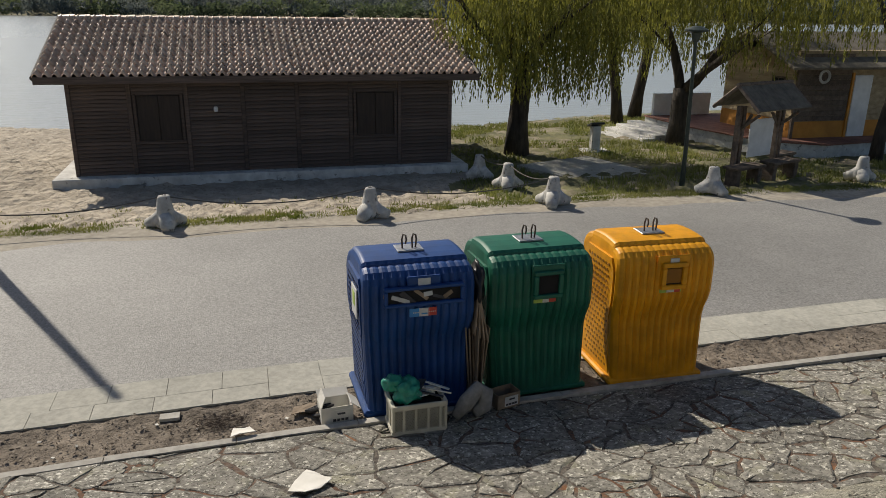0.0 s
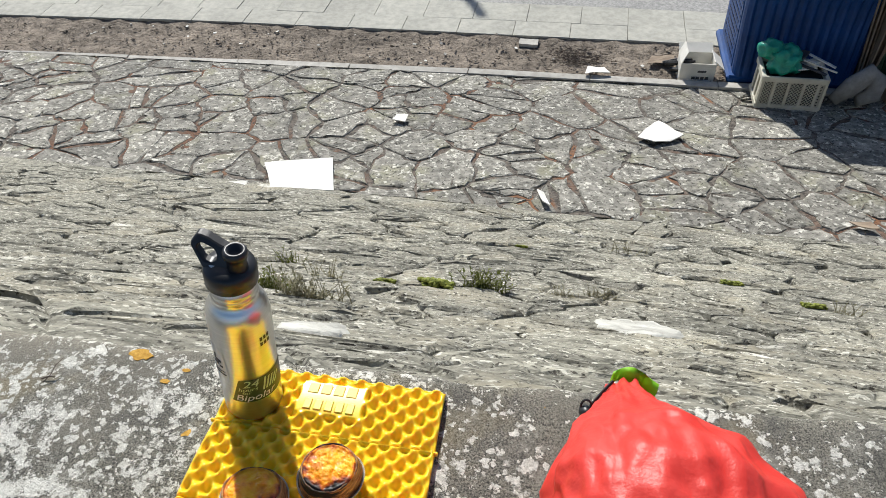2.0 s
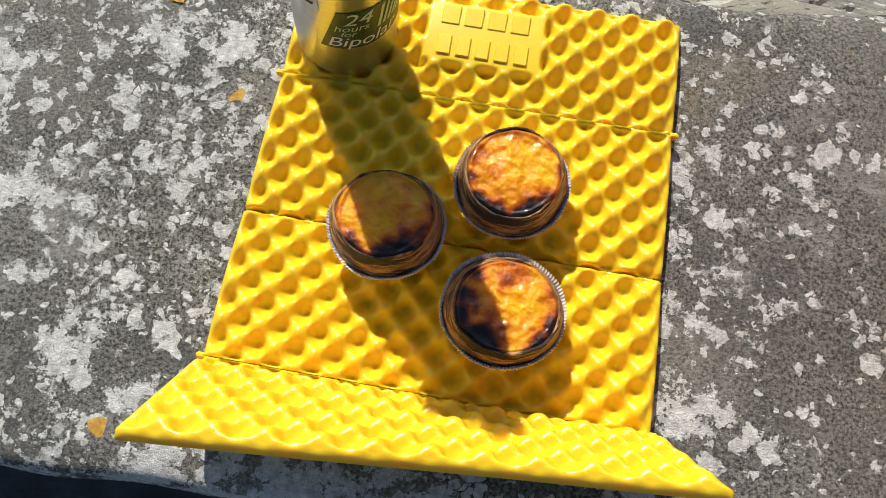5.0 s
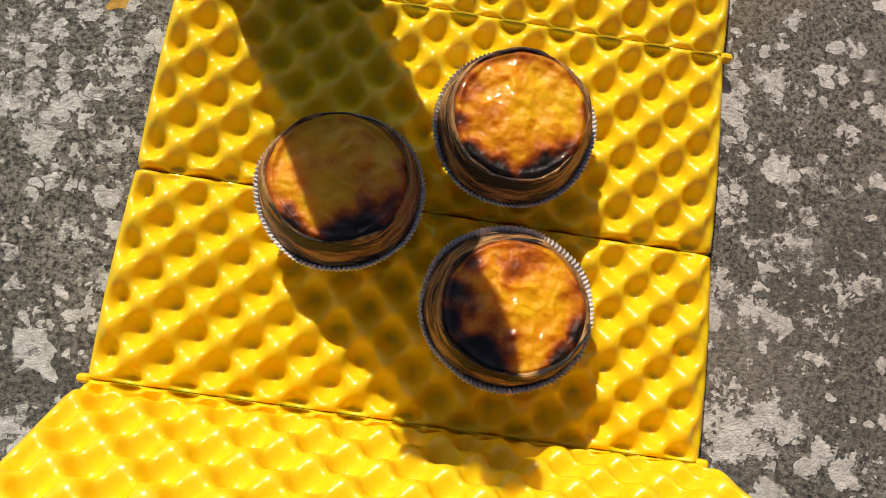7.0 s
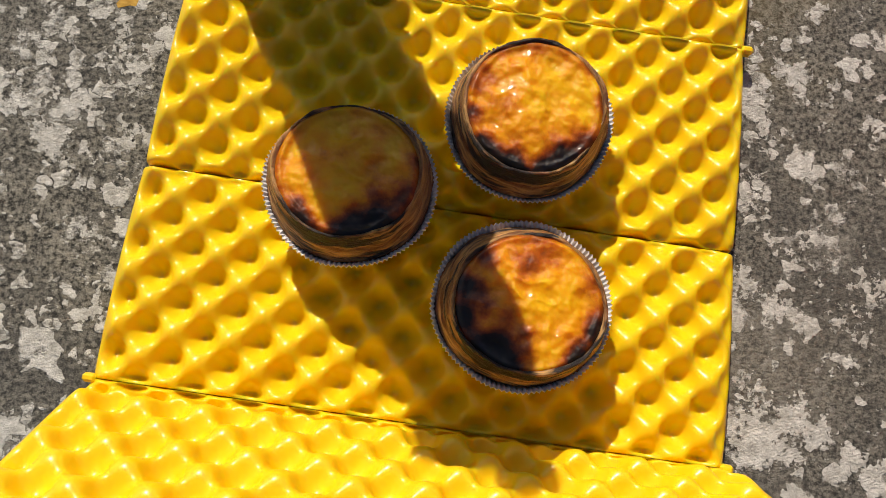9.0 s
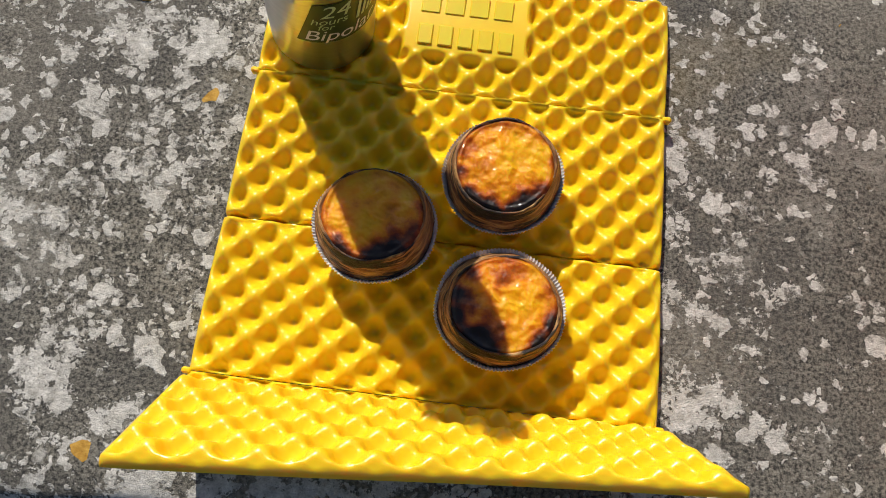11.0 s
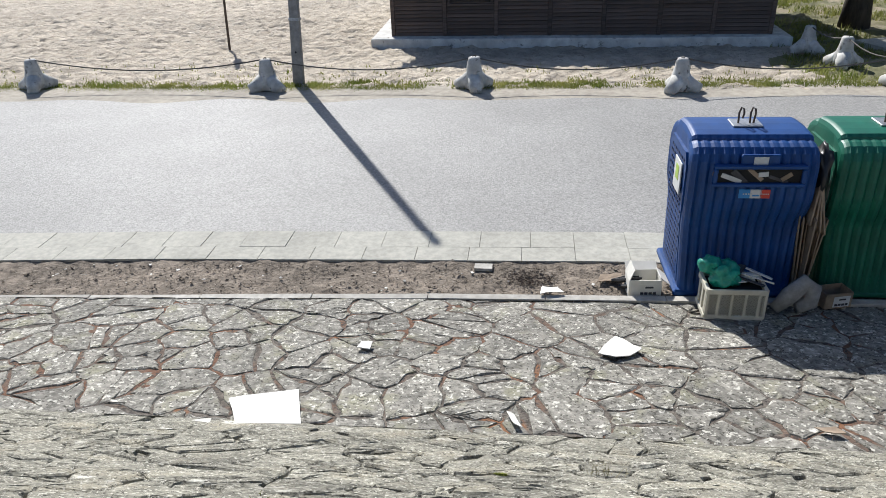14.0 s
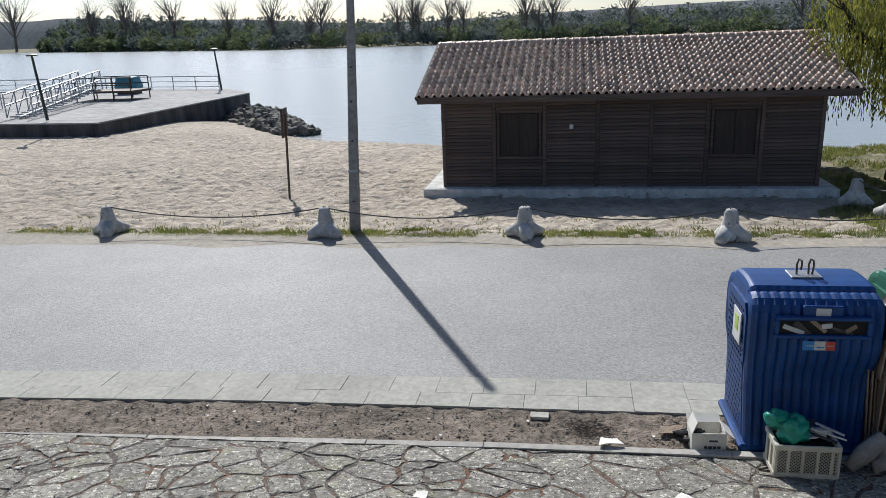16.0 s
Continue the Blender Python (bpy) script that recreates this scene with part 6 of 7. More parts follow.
def custard_material():
    """Glazed custard: its colour follows the baking stored on the surface, from yellow through caramel to char."""
    ma = bpy.data.materials.new("glazed_custard")
    ma.use_nodes = True
    n, l = ma.node_tree.nodes, ma.node_tree.links
    b = n["Principled BSDF"]
    b.inputs["Roughness"].default_value = 0.5
    b.inputs["Specular IOR Level"].default_value = 0.2
    b.inputs["Coat Weight"].default_value = 0.45
    b.inputs["Coat Roughness"].default_value = 0.06
    b.inputs["Subsurface Weight"].default_value = 0.6
    b.inputs["Subsurface Radius"].default_value = (1.0, 0.5, 0.08)
    b.inputs["Subsurface Scale"].default_value = 0.014
    tc = n.new("ShaderNodeTexCoord")

    def nz(s, d=5, r=0.6):
        x = n.new("ShaderNodeTexNoise")
        x.inputs["Scale"].default_value, x.inputs["Detail"].default_value, x.inputs["Roughness"].default_value = s, d, r
        l.new(tc.outputs["Object"], x.inputs["Vector"])
        return x.outputs["Fac"]

    def mathn(op, a, c):
        x = n.new("ShaderNodeMath")
        x.operation = op
        for i, v in enumerate((a, c)):
            if isinstance(v, (int, float)):
                x.inputs[i].default_value = v
            else:
                l.new(v, x.inputs[i])
        return x.outputs[0]
    at = n.new("ShaderNodeAttribute")
    at.attribute_name = "baking"
    bake = mathn("ADD", at.outputs["Fac"], mathn("MULTIPLY", mathn("SUBTRACT", nz(230, 6, 0.65), 0.5), 0.42))
    rp = n.new("ShaderNodeValToRGB")
    e = rp.color_ramp.elements
    e[0].position, e[0].color = 0.0, (0.86, 0.45, 0.006, 1)
    e[1].position, e[1].color = 1.0, (0.008, 0.006, 0.005, 1)
    for pos, c in ((0.27, (0.78, 0.30, 0.004, 1)), (0.45, (0.50, 0.115, 0.004, 1)), (0.60, (0.18, 0.032, 0.003, 1)), (0.76, (0.020, 0.008, 0.004, 1))):
        x = e.new(pos)
        x.color = c
    l.new(bake, rp.inputs[0])
    l.new(rp.outputs[0], b.inputs["Base Color"])
    bp = n.new("ShaderNodeBump")
    bp.inputs["Strength"].default_value, bp.inputs["Distance"].default_value = 1.0, 0.0042
    l.new(mathn("ADD", nz(95, 2, 0.5), mathn("MULTIPLY", nz(260, 1, 0.5), 0.18)), bp.inputs["Height"])
    l.new(bp.outputs[0], b.inputs["Normal"])
    return ma


m_custard = custard_material()


def tart(x, y, r, seed, foil_up, lean, oval, shift, burns, spread=1.0):
    """burns: (angle in degrees, distance from the centre in radii, size in radii, depth) of the charred places."""
    z = COPING + 0.003 + 0.0115
    t = thing("custard_tart", (x, y, z), 0, "glossy custard tart with burnt caramel top in foil cup", "tart", "custard tarts on the mat")
    t.rotation_euler = (radians(lean[0]), radians(lean[1]), 0)
    t.scale = (1.0, oval, 1.0)
    g_ = random.Random(seed)
    n = 96
    ph = [g_.uniform(0, 6.28) for _ in range(6)]

    def wob(i, zz):
        a = 2 * math.pi * i / n
        return r * (0.014 * math.sin(2 * a + ph[0]) + 0.012 * math.sin(3 * a + ph[1]) + 0.008 * math.sin(5 * a + ph[2])) * min(1, zz / 0.02)
    # side leaning in towards the top, in thin uneven flakes
    prof = [(0.74, 0.001), (0.86, 0.006), (0.94, 0.012), (0.985, 0.0175), (1.0, 0.0205)]
    for k in range(7):
        f = k / 6
        prof += [(0.985 - 0.105 * f, 0.0212 + 0.0130 * f), (0.972 - 0.110 * f, 0.0228 + 0.0130 * f)]
    prof += [(0.845, 0.0362), (0.82, 0.0352), (0.79, 0.0335)]
    bm = lathe([(r * a, b) for a, b in prof], n, wob=wob)
    for v in bm.verts:
        if v.co.z > 0.0195:
            k_ = (v.co.z - 0.0195) / 0.016
            v.co.z += 0.0026 * noise.noise(Vector((v.co.x * 55, v.co.y * 55, seed)))
            q = 1 + 0.022 * noise.noise(Vector((v.co.x * 120, v.co.y * 120, v.co.z * 420 + seed))) + 0.012 * noise.noise(Vector((v.co.x * 300, v.co.y * 300, v.co.z * 700)))
            v.co.x, v.co.y = v.co.x * q + shift[0] * k_, v.co.y * q + shift[1] * k_
    part("pastry_shell", bm, m_pastry, t, "flaky browned pastry", smooth=True)
    bm = lathe([(r * 0.835 * f, 0.0350) for f in np.linspace(1, 0.03, 38)] + [(0, 0.0350)], 132)
    bake = []
    for v in bm.verts:
        px, py = v.co.x / (r * 0.835), v.co.y / (r * 0.835)
        f = min(1.0, math.hypot(px, py))
        p = Vector((px * 1.6, py * 1.6, seed * 3.1))
        wr = 1 - 2.2 * abs(noise.noise(p * 1.1 + 0.5 * noise.noise_vector(p * 1.7)))
        v.co.z += 0.0016 * (1 - f ** 2) + (1 - f ** 6) * (0.0014 * noise.noise(p * 1.3) + 0.0016 * wr + 0.0008 * noise.noise(p * 4)) + 0.0012 * max(0.0, 1 - abs(f - 0.93) / 0.07)
        c = 0.13 + 0.32 * noise.noise(p * 0.9) + 0.22 * noise.noise(p * 2.3) + 0.26 * max(0.0, (f - 0.72) / 0.28) ** 1.5
        for a, d, sz, deep in burns:
            bx, by = d * math.cos(radians(a)), d * math.sin(radians(a))
            dd = ((px - bx) ** 2 + (py - by) ** 2) / sz ** 2
            c += 0.82 * deep * math.exp(-dd * (1 + 0.9 * noise.noise(p * 2.0 + Vector((a, 0, 0)))))
        bake.append(c * spread)
        v.co.x, v.co.y = v.co.x + shift[0], v.co.y + shift[1]
    me = mesh_of(bm, m_custard, True)
    me.attributes.new("baking", "FLOAT", "POINT").data.foreach_set("value", bake)
    part("custard", me, None, t, "caramelised custard with burnt blisters")
    bm = lathe([(r * 0.70, 0.0), (r * 0.80, 0.0003), (r * 0.83, 0.002), (r * 1.01, foil_up), (r * 1.055, foil_up + 0.0016), (r * 1.062, foil_up + 0.0008)], 220,
               wob=lambda i, zz: (0.0005 if i % 2 else -0.0005) * min(1.0, zz / 0.006))
    for v in bm.verts:
        if v.co.z > foil_up - 0.001:
            v.co.z += 0.0024 * noise.noise(Vector((v.co.x * 40, v.co.y * 40, seed))) + 0.0008 * noise.noise(Vector((v.co.x * 700, v.co.y * 700, seed)))
            q = 1 + 0.03 * noise.noise(Vector((v.co.x * 45, v.co.y * 45, seed + 9)))
            v.co.x, v.co.y = v.co.x * q, v.co.y * q
    part("foil_cup", bm, m_foil, t, "pleated aluminium foil cup")
    return t


tart(-0.2655, 1.1185, 0.0352, 1, 0.0205, (-6.5, 0.5), 0.965, (-0.0008, 0.0012),
     [(-52, 0.80, 0.30, 0.75), (-85, 0.88, 0.22, 0.6), (-120, 0.92, 0.16, 0.45), (-15, 0.92, 0.22, 0.45), (15, 0.95, 0.2, 0.35), (-133, 0.82, 0.12, 0.55), (120, 0.98, 0.18, 0.25)])
tart(-0.1935, 1.1605, 0.0347, 2, 0.0180, (-1.0, 0.0), 0.985, (0.0, 0.0015),
     [(-70, 0.95, 0.26, 0.85), (-105, 0.97, 0.24, 0.8), (-35, 0.85, 0.28, 0.7), (-135, 0.95, 0.2, 0.7), (-165, 0.95, 0.16, 0.55), (10, 0.97, 0.2, 0.55), (170, 0.9, 0.2, 0.3), (40, 0.98, 0.15, 0.35)], 1.0)
tart(-0.1865, 1.0785, 0.0360, 3, 0.0205, (-6.5, 0.0), 0.955, (0.0012, -0.0018),
     [(172, 0.85, 0.24, 0.8), (-160, 0.88, 0.22, 0.8), (-125, 0.82, 0.28, 0.85), (-100, 0.85, 0.18, 0.5), (-20, 0.92, 0.2, 0.6), (-50, 0.95, 0.16, 0.45), (90, 0.5, 0.2, 0.35), (60, 0.75, 0.22, 0.35), (20, 0.85, 0.2, 0.3), (140, 0.8, 0.2, 0.35)])

# steel bottle
m_steel = material("brushed_steel", (0.62, 0.62, 0.615), (0.70, 0.70, 0.69), 40, 0.3, 1.0, bump=0.06, bscale=60, stretch=(0.4, 0.4, 14), big=0.05, dist=0.0006)
m_label_green = material("dark_green_label", (0.02, 0.045, 0.012), (0.03, 0.06, 0.018), 40, 0.4, bump=0)
m_label_text = material("pale_green_print", (0.45, 0.6, 0.3), (0.52, 0.68, 0.36), 40, 0.5, bump=0)
m_label_white = material("white_label", (0.72, 0.72, 0.70), (0.8, 0.8, 0.78), 30, 0.5, bump=0)
bottle = thing("drinking_bottle", (-0.3215, 1.257, COPING + 0.0125), 0, "brushed steel drinking bottle with black loop cap and stickers", "bottle")
bottle.rotation_euler = (radians(-0.6), radians(5.2), 0)
bottle.scale = (0.96, 0.96, 0.925)
R = 0.0355
part("body", lathe([(0, 0.002), (R * 0.85, 0.0), (R * 0.96, 0.002), (R, 0.006), (R, 0.176), (R * 0.97, 0.186), (R * 0.88, 0.1945), (R * 0.78, 0.200), (R * 0.73, 0.2025), (R * 0.70, 0.206), (R * 0.70, 0.2105), (R * 0.73, 0.212), (R * 0.70, 0.2135), (R * 0.70, 0.2185), (R * 0.73, 0.220), (R * 0.70, 0.2215), (R * 0.70, 0.236), (0, 0.236)], 64),
     m_steel, bottle, "brushed stainless steel body", smooth=True)
cap = part("cap", lathe([(R * 0.76, 0.2285), (R * 0.795, 0.2295), (R * 0.795, 0.246), (R * 0.75, 0.2515), (R * 0.5, 0.2545), (0, 0.2555)], 40), m_dark, bottle, "black plastic sports cap", smooth=True)
part("nozzle", lathe([(0.0115, 0.246), (0.0105, 0.262), (0.0108, 0.2695), (0.0128, 0.2715), (0.0128, 0.2775), (0.0105, 0.280), (0.0078, 0.2795), (0.0065, 0.274), (0, 0.272)], 28, m=Matrix.Translation((0.011, -0.004, 0))), m_dark, cap, smooth=True)
outer = [(-0.010, 0.243), (-0.020, 0.2435), (-0.0295, 0.256), (-0.0405, 0.271), (-0.0415, 0.2755), (-0.0365, 0.2835), (-0.033, 0.2852), (-0.024, 0.2835), (-0.007, 0.2770), (0.004, 0.2735), (0.008, 0.264), (0.004, 0.250)]
bm = bmesh.new()
rings = []
for yy_ in (-0.0055, 0.0055):
    o_ = [bm.verts.new((x * 0.97, yy_ + (z - 0.262) * 0.55, 0.250 + (z - 0.250) * 0.88)) for x, z in outer]
    i_ = []
    for x, z in outer:
        a_ = math.atan2((z - 0.268) / 0.85, x + 0.0205)
        i_.append(bm.verts.new((-0.0215 + 0.0108 * math.cos(a_) - 0.004 * math.sin(a_), yy_ + (0.004 + 0.0095 * math.sin(a_)) * 0.55, 0.2650 + 0.0088 * math.sin(a_))))
    rings.append((o_, i_))
k_ = len(outer)
for i in range(k_):
    j = (i + 1) % k_
    (oa, ia), (ob_, ib) = rings
    bm.faces.new((oa[i], oa[j], ia[j], ia[i]))
    bm.faces.new((ob_[i], ib[i], ib[j], ob_[j]))
    bm.faces.new((oa[i], ob_[i], ob_[j], oa[j]))
    bm.faces.new((ia[i], ia[j], ib[j], ib[i]))
bmesh.ops.bevel(bm, geom=bm.edges[:], offset=0.0012, segments=1, affect="EDGES")
part("carry_loop", bm, m_dark, cap, "black angular carry loop")
part("cap_sticker", lathe([(0, 0.2592), (0.007, 0.2594), (0, 0.2600)], 12, m=Matrix.Translation((-0.012, -0.006, -0.005))), m_label_white, cap)
FRONT, RIGHT = Vector((0.42, -0.907, 0)), Vector((0.907, 0.42, 0))


def wrap(u, z, lift=0.0004):
    """Metres round from the front, and height, on to the bottle's side."""
    a = u / R
    return (FRONT * math.cos(a) + RIGHT * math.sin(a)) * (R + lift) + Vector((0, 0, z))


def wrapped(outline_lo, outline_hi, z0, z1, mat_, name, label="", lift=0.0004):
    """A label: its left and right ends may slant."""
    nx, nz_ = 30, 4
    V, F = [], []
    for j in range(nz_ + 1):
        f = j / nz_
        l_, r_ = outline_lo[0] + (outline_hi[0] - outline_lo[0]) * f, outline_lo[1] + (outline_hi[1] - outline_lo[1]) * f
        for i in range(nx + 1):
            V.append(wrap(l_ + (r_ - l_) * i / nx, z0 + (z1 - z0) * f, lift))
    w = nx + 1
    F = [(j * w + i, j * w + i + 1, (j + 1) * w + i + 1, (j + 1) * w + i) for j in range(nz_) for i in range(nx)]
    return part(name, data_mesh(V, F, mat_, True), None, bottle, label)


def print_on(text, u, z, size, mat_, parent, slant=0.25):
    c = bpy.data.curves.new("text", "FONT")
    c.body, c.size, c.shear = text, size, slant
    ob = bpy.data.objects.new("text", c)
    scene.collection.objects.link(ob)
    me = bpy.data.meshes.new_from_object(ob)
    bpy.data.objects.remove(ob)
    for v in me.vertices:
        v.co = wrap(u + v.co.x, z + v.co.y, 0.0008)
    me.materials.clear()
    me.materials.append(mat_)
    part("print", me, None, parent)


lab = wrapped((-0.024, 0.052), (-0.012, 0.056), 0.045, 0.089, m_label_green, "label", "dark green printed label")
print_on("24", -0.009, 0.0745, 0.019, m_label_text, lab)
print_on("hours", -0.0145, 0.0675, 0.0098, m_label_text, lab)
print_on("for", -0.0105, 0.0612, 0.0085, m_label_text, lab)
print_on("Bipolar", -0.0195, 0.0485, 0.017, m_label_white, lab)
for k in range(5):
    b_ = wrapped((0.014 + 0.004 * k, 0.0165 + 0.004 * k), (0.018 + 0.005 * k, 0.0205 + 0.005 * k), 0.063, 0.086 - 0.002 * k, m_label_text, "print_bar", lift=0.0008)
    b_.parent = lab
wl = wrapped((-0.047, -0.022), (-0.050, -0.026), 0.086, 0.140, m_label_white, "label", "white label with a black line drawing")
for k, (a, b_, z0, z1) in enumerate(((-0.046, -0.026, 0.076, 0.079), (-0.046, -0.027, 0.082, 0.084), (-0.044, -0.034, 0.092, 0.098), (-0.040, -0.030, 0.098, 0.104), (-0.042, -0.038, 0.100, 0.112), (-0.034, -0.029, 0.090, 0.094))):
    q = wrapped((a, b_), (a + 0.001, b_ + 0.001), z0 + 0.016, z1 + 0.016, m_ink, "print_bar", lift=0.0008)
    q.parent = wl
for k, z in enumerate((0.142, 0.151)):
    for j in range(3):
        wrapped((0.020 + 0.005 * j, 0.0235 + 0.005 * j), (0.020 + 0.005 * j, 0.0235 + 0.005 * j), z, z + 0.006, m_rust, "etched_mark")

# red stuff sack
m_sack = material("red_nylon", (0.72, 0.050, 0.038), (0.80, 0.075, 0.058), 30, 0.42, bump=0.6, bscale=30, big=0.08, bigscale=8, dist=0.004, spec=0.3)
thin_leaf(m_sack, 0.22)
m_limecloth = material("lime_nylon", (0.32, 0.70, 0.03), (0.40, 0.80, 0.05), 30, 0.5, bump=0.3, bscale=90, dist=0.002)
thin_leaf(m_limecloth, 0.4)
sack = thing("stuff_sack", (0.004, -0.012, 0), 0, "red nylon stuff sack with lime green hem and black cord lock", "bag")
AX = [(1.335, 0.112, 2.646, 0.024, 0.018), (1.325, 0.113, 2.648, 0.026, 0.021), (1.30, 0.117, 2.658, 0.036, 0.034), (1.265, 0.127, 2.676, 0.056, 0.055), (1.22, 0.136, 2.696, 0.088, 0.080), (1.16, 0.150, 2.708, 0.114, 0.095), (1.09, 0.157, 2.710, 0.121, 0.098), (1.02, 0.160, 2.706, 0.114, 0.096), (0.98, 0.175, 2.702, 0.098, 0.08), (0.965, 0.183, 2.700, 0.0, 0.0)]
V, F = [], []
ys = np.linspace(AX[0][0], AX[-1][0], 110)
yy = [a[0] for a in AX][::-1]
NS = 140
for j, y in enumerate(ys):
    cx_, cz_, rx_, rz_ = (float(np.interp(y, yy, [a[k] for a in AX][::-1])) for k in (1, 2, 3, 4))
    for i in range(NS):
        a = 2 * math.pi * i / NS
        c, s = math.cos(a), math.sin(a)
        k = 1.0
        p = Vector((c * 2.2, s * 2.2, y * 14))
        fold = 0.07 * noise.noise(p) + 0.06 * (1 - abs(noise.noise(Vector((c * 3.2 + 5, s * 3.2, y * 7)))) * 2.6) * min(1, (1.345 - y) / 0.05) + 0.03 * noise.noise(p * 3.1) + 0.035 * (1 - 3.5 * abs(noise.noise(Vector((c * 3.7 + 11 + y * 5, s * 3.7, y * 16))))) - 0.03 * abs(noise.noise(Vector((c * 4 + y * 30, s * 4, y * 9)))) + 0.006 * (1 - 3 * abs(noise.noise(Vector((c * 9, s * 9 + y * 40, y * 30)))))
        rr = k * (1 + fold)
        x, z = cx_ + rx_ * c * rr, cz_ + rz_ * (abs(s) ** 0.85) * (1 if s > 0 else -1) * rr
        V.append((x, y + 0.01 * noise.noise(p * 1.3), max(z, COPING + 0.002)))
for j in range(len(ys) - 1):
    for i in range(NS):
        F.append((j * NS + i, j * NS + (i + 1) % NS, (j + 1) * NS + (i + 1) % NS, (j + 1) * NS + i))
body_ = part("sack_body", data_mesh(V, F, m_sack, True), None, sack)


def ribbon(pts, width, mat_, name, label=""):
    V, F = [], []
    for k, p in enumerate(pts):
        p = Vector(p)
        wob = Vector((0.002 * math.sin(k * 2.1), 0.003 * math.sin(k * 1.3), 0))
        V += [p + wob, p + wob + Vector((0.003, 0.006, width * (0.75 + 0.25 * math.sin(k * 1.1)))), p + Vector((0.001, 0.003, 0)), p + Vector((0.004, 0.009, width))]
    for k in range(len(pts) - 1):
        o = 4 * k
        F += [(o, o + 1, o + 5, o + 4), (o + 2, o + 6, o + 7, o + 3), (o + 1, o + 3, o + 7, o + 5), (o, o + 4, o + 6, o + 2)]
    return part(name, data_mesh(V, F, mat_, True), None, sack, label)


ribbon([(0.092 + 0.0058 * k, 1.337 + 0.003 * math.sin(k * 0.6) - 0.0010 * max(0, k - 4), 2.648 + 0.010 * math.sin(k * 0.38)) for k in range(10)], 0.016, m_limecloth, "hem", "lime green drawcord hem")
ribbon([(0.060 + 0.004 * k, 1.268 + 0.010 * k, 2.622 + 0.002 * k) for k in range(5)], 0.014, m_limecloth, "hem", "lime green drawcord hem")
part("cord", tube([(0.096, 1.332, 2.665), (0.086, 1.320, 2.660), (0.076, 1.308, 2.652), (0.070, 1.300, 2.648)], 0.0018, 6), m_dark, sack, "black cord")
lock = part("cord_lock", lathe([(0, -0.009), (0.006, -0.008), (0.008, 0.0), (0.0065, 0.008), (0.004, 0.010), (0, 0.011)], 14, m=Matrix.Translation((0.068, 1.297, 2.648)) @ pose(0, 0, 0, 60, 25, 0)), m_dark, sack, "black cord lock", smooth=True)
part("cord_loop", tube([(0.068 + 0.006 * math.cos(t), 1.300 + 0.004 * math.sin(t), 2.654 + 0.007 * math.sin(t)) for t in np.linspace(0, 6.28, 12)], 0.0014, 5), m_dark, lock)
# printed black patch, laid on the cloth
gx = 14
col_y = np.linspace(1.062, 1.02, gx + 1)
PV = []
for j, y in enumerate(col_y):
    cx_, cz_, rx_, rz_ = (float(np.interp(y, yy, [a[k] for a in AX][::-1])) for k in (1, 2, 3, 4))
    half = 0.24 * math.sqrt(max(0.0, 1 - ((j - gx / 2) / (gx / 2 + 0.01)) ** 2)) + 0.02
    for i in range(gx + 1):
        a = 1.62 - half + 2 * half * i / gx - 0.25 * (j / gx)
        c, s = math.cos(a), math.sin(a)
        p = Vector((c * 2.2, s * 2.2, y * 14))
        fold = 0.07 * noise.noise(p) + 0.06 * (1 - abs(noise.noise(Vector((c * 3.2 + 5, s * 3.2, y * 7)))) * 2.6) + 0.03 * noise.noise(p * 3.1) + 0.035 * (1 - 3.5 * abs(noise.noise(Vector((c * 3.7 + 11 + y * 5, s * 3.7, y * 16)))))
        rr = 1 + fold - 0.03 * abs(noise.noise(Vector((c * 4 + y * 30, s * 4, y * 9)))) + 0.006 * (1 - 3 * abs(noise.noise(Vector((c * 9, s * 9 + y * 40, y * 30))))) + 0.014
        PV.append((cx_ + rx_ * c * rr, y + 0.01 * noise.noise(p * 1.3), cz_ + rz_ * abs(s) ** 0.85 * rr))
part("printed_mark", data_mesh(PV, [(j * (gx + 1) + i, j * (gx + 1) + i + 1, (j + 1) * (gx + 1) + i + 1, (j + 1) * (gx + 1) + i) for j in range(gx) for i in range(gx)], m_dark, True), None, sack, "black printed mark")
# orange lichen rosettes and a dry twig on the wall top
m_orlich = material("orange_lichen", (0.38, 0.19, 0.02), (0.60, 0.36, 0.07), 220, 0.95, bump=0.8, bscale=400, dist=0.001)
lich_set = thing("lichen_patches", label="orange lichen rosettes on the concrete wall top", category="lichen", kind="stuff")
for x, y, r_ in ((-0.50, 1.305, 0.017), (-0.389, 1.207, 0.016), (-0.372, 1.245, 0.008), (-0.62, 1.02, 0.02), (-0.58, 0.985, 0.012), (-0.43, 1.29, 0.006), (-0.45, 1.27, 0.007), (0.03, 1.31, 0.004), (-0.42, 0.97, 0.010)):
    n_ = 16
    out = [(x + r_ * rng.uniform(0.7, 1.1) * math.cos(t), y + 0.6 * r_ * rng.uniform(0.6, 1.15) * math.sin(t)) for t in np.linspace(0, 2 * math.pi, n_, endpoint=False)]
    bm = slab_of(out, COPING - 0.004, COPING + 0.0004)
    part("rosette", bm, m_orlich, lich_set)
tw = thing("dry_twig", (-0.60, 1.24, COPING + 0.002), 0, "little dry twig on the wall top", "twig")
tw.scale = (0.5, 0.5, 0.5)
part("stem", tube([(0, 0, 0.004), (0.012, 0.02, 0.012), (0.016, 0.045, 0.022), (0.02, 0.07, 0.018)], 0.0012, 5), m_rust, tw)
part("stem", tube([(-0.012, 0.01, 0.002), (0.006, 0.018, 0.006), (0.02, 0.02, 0.004)], 0.002, 5), m_rust, tw)


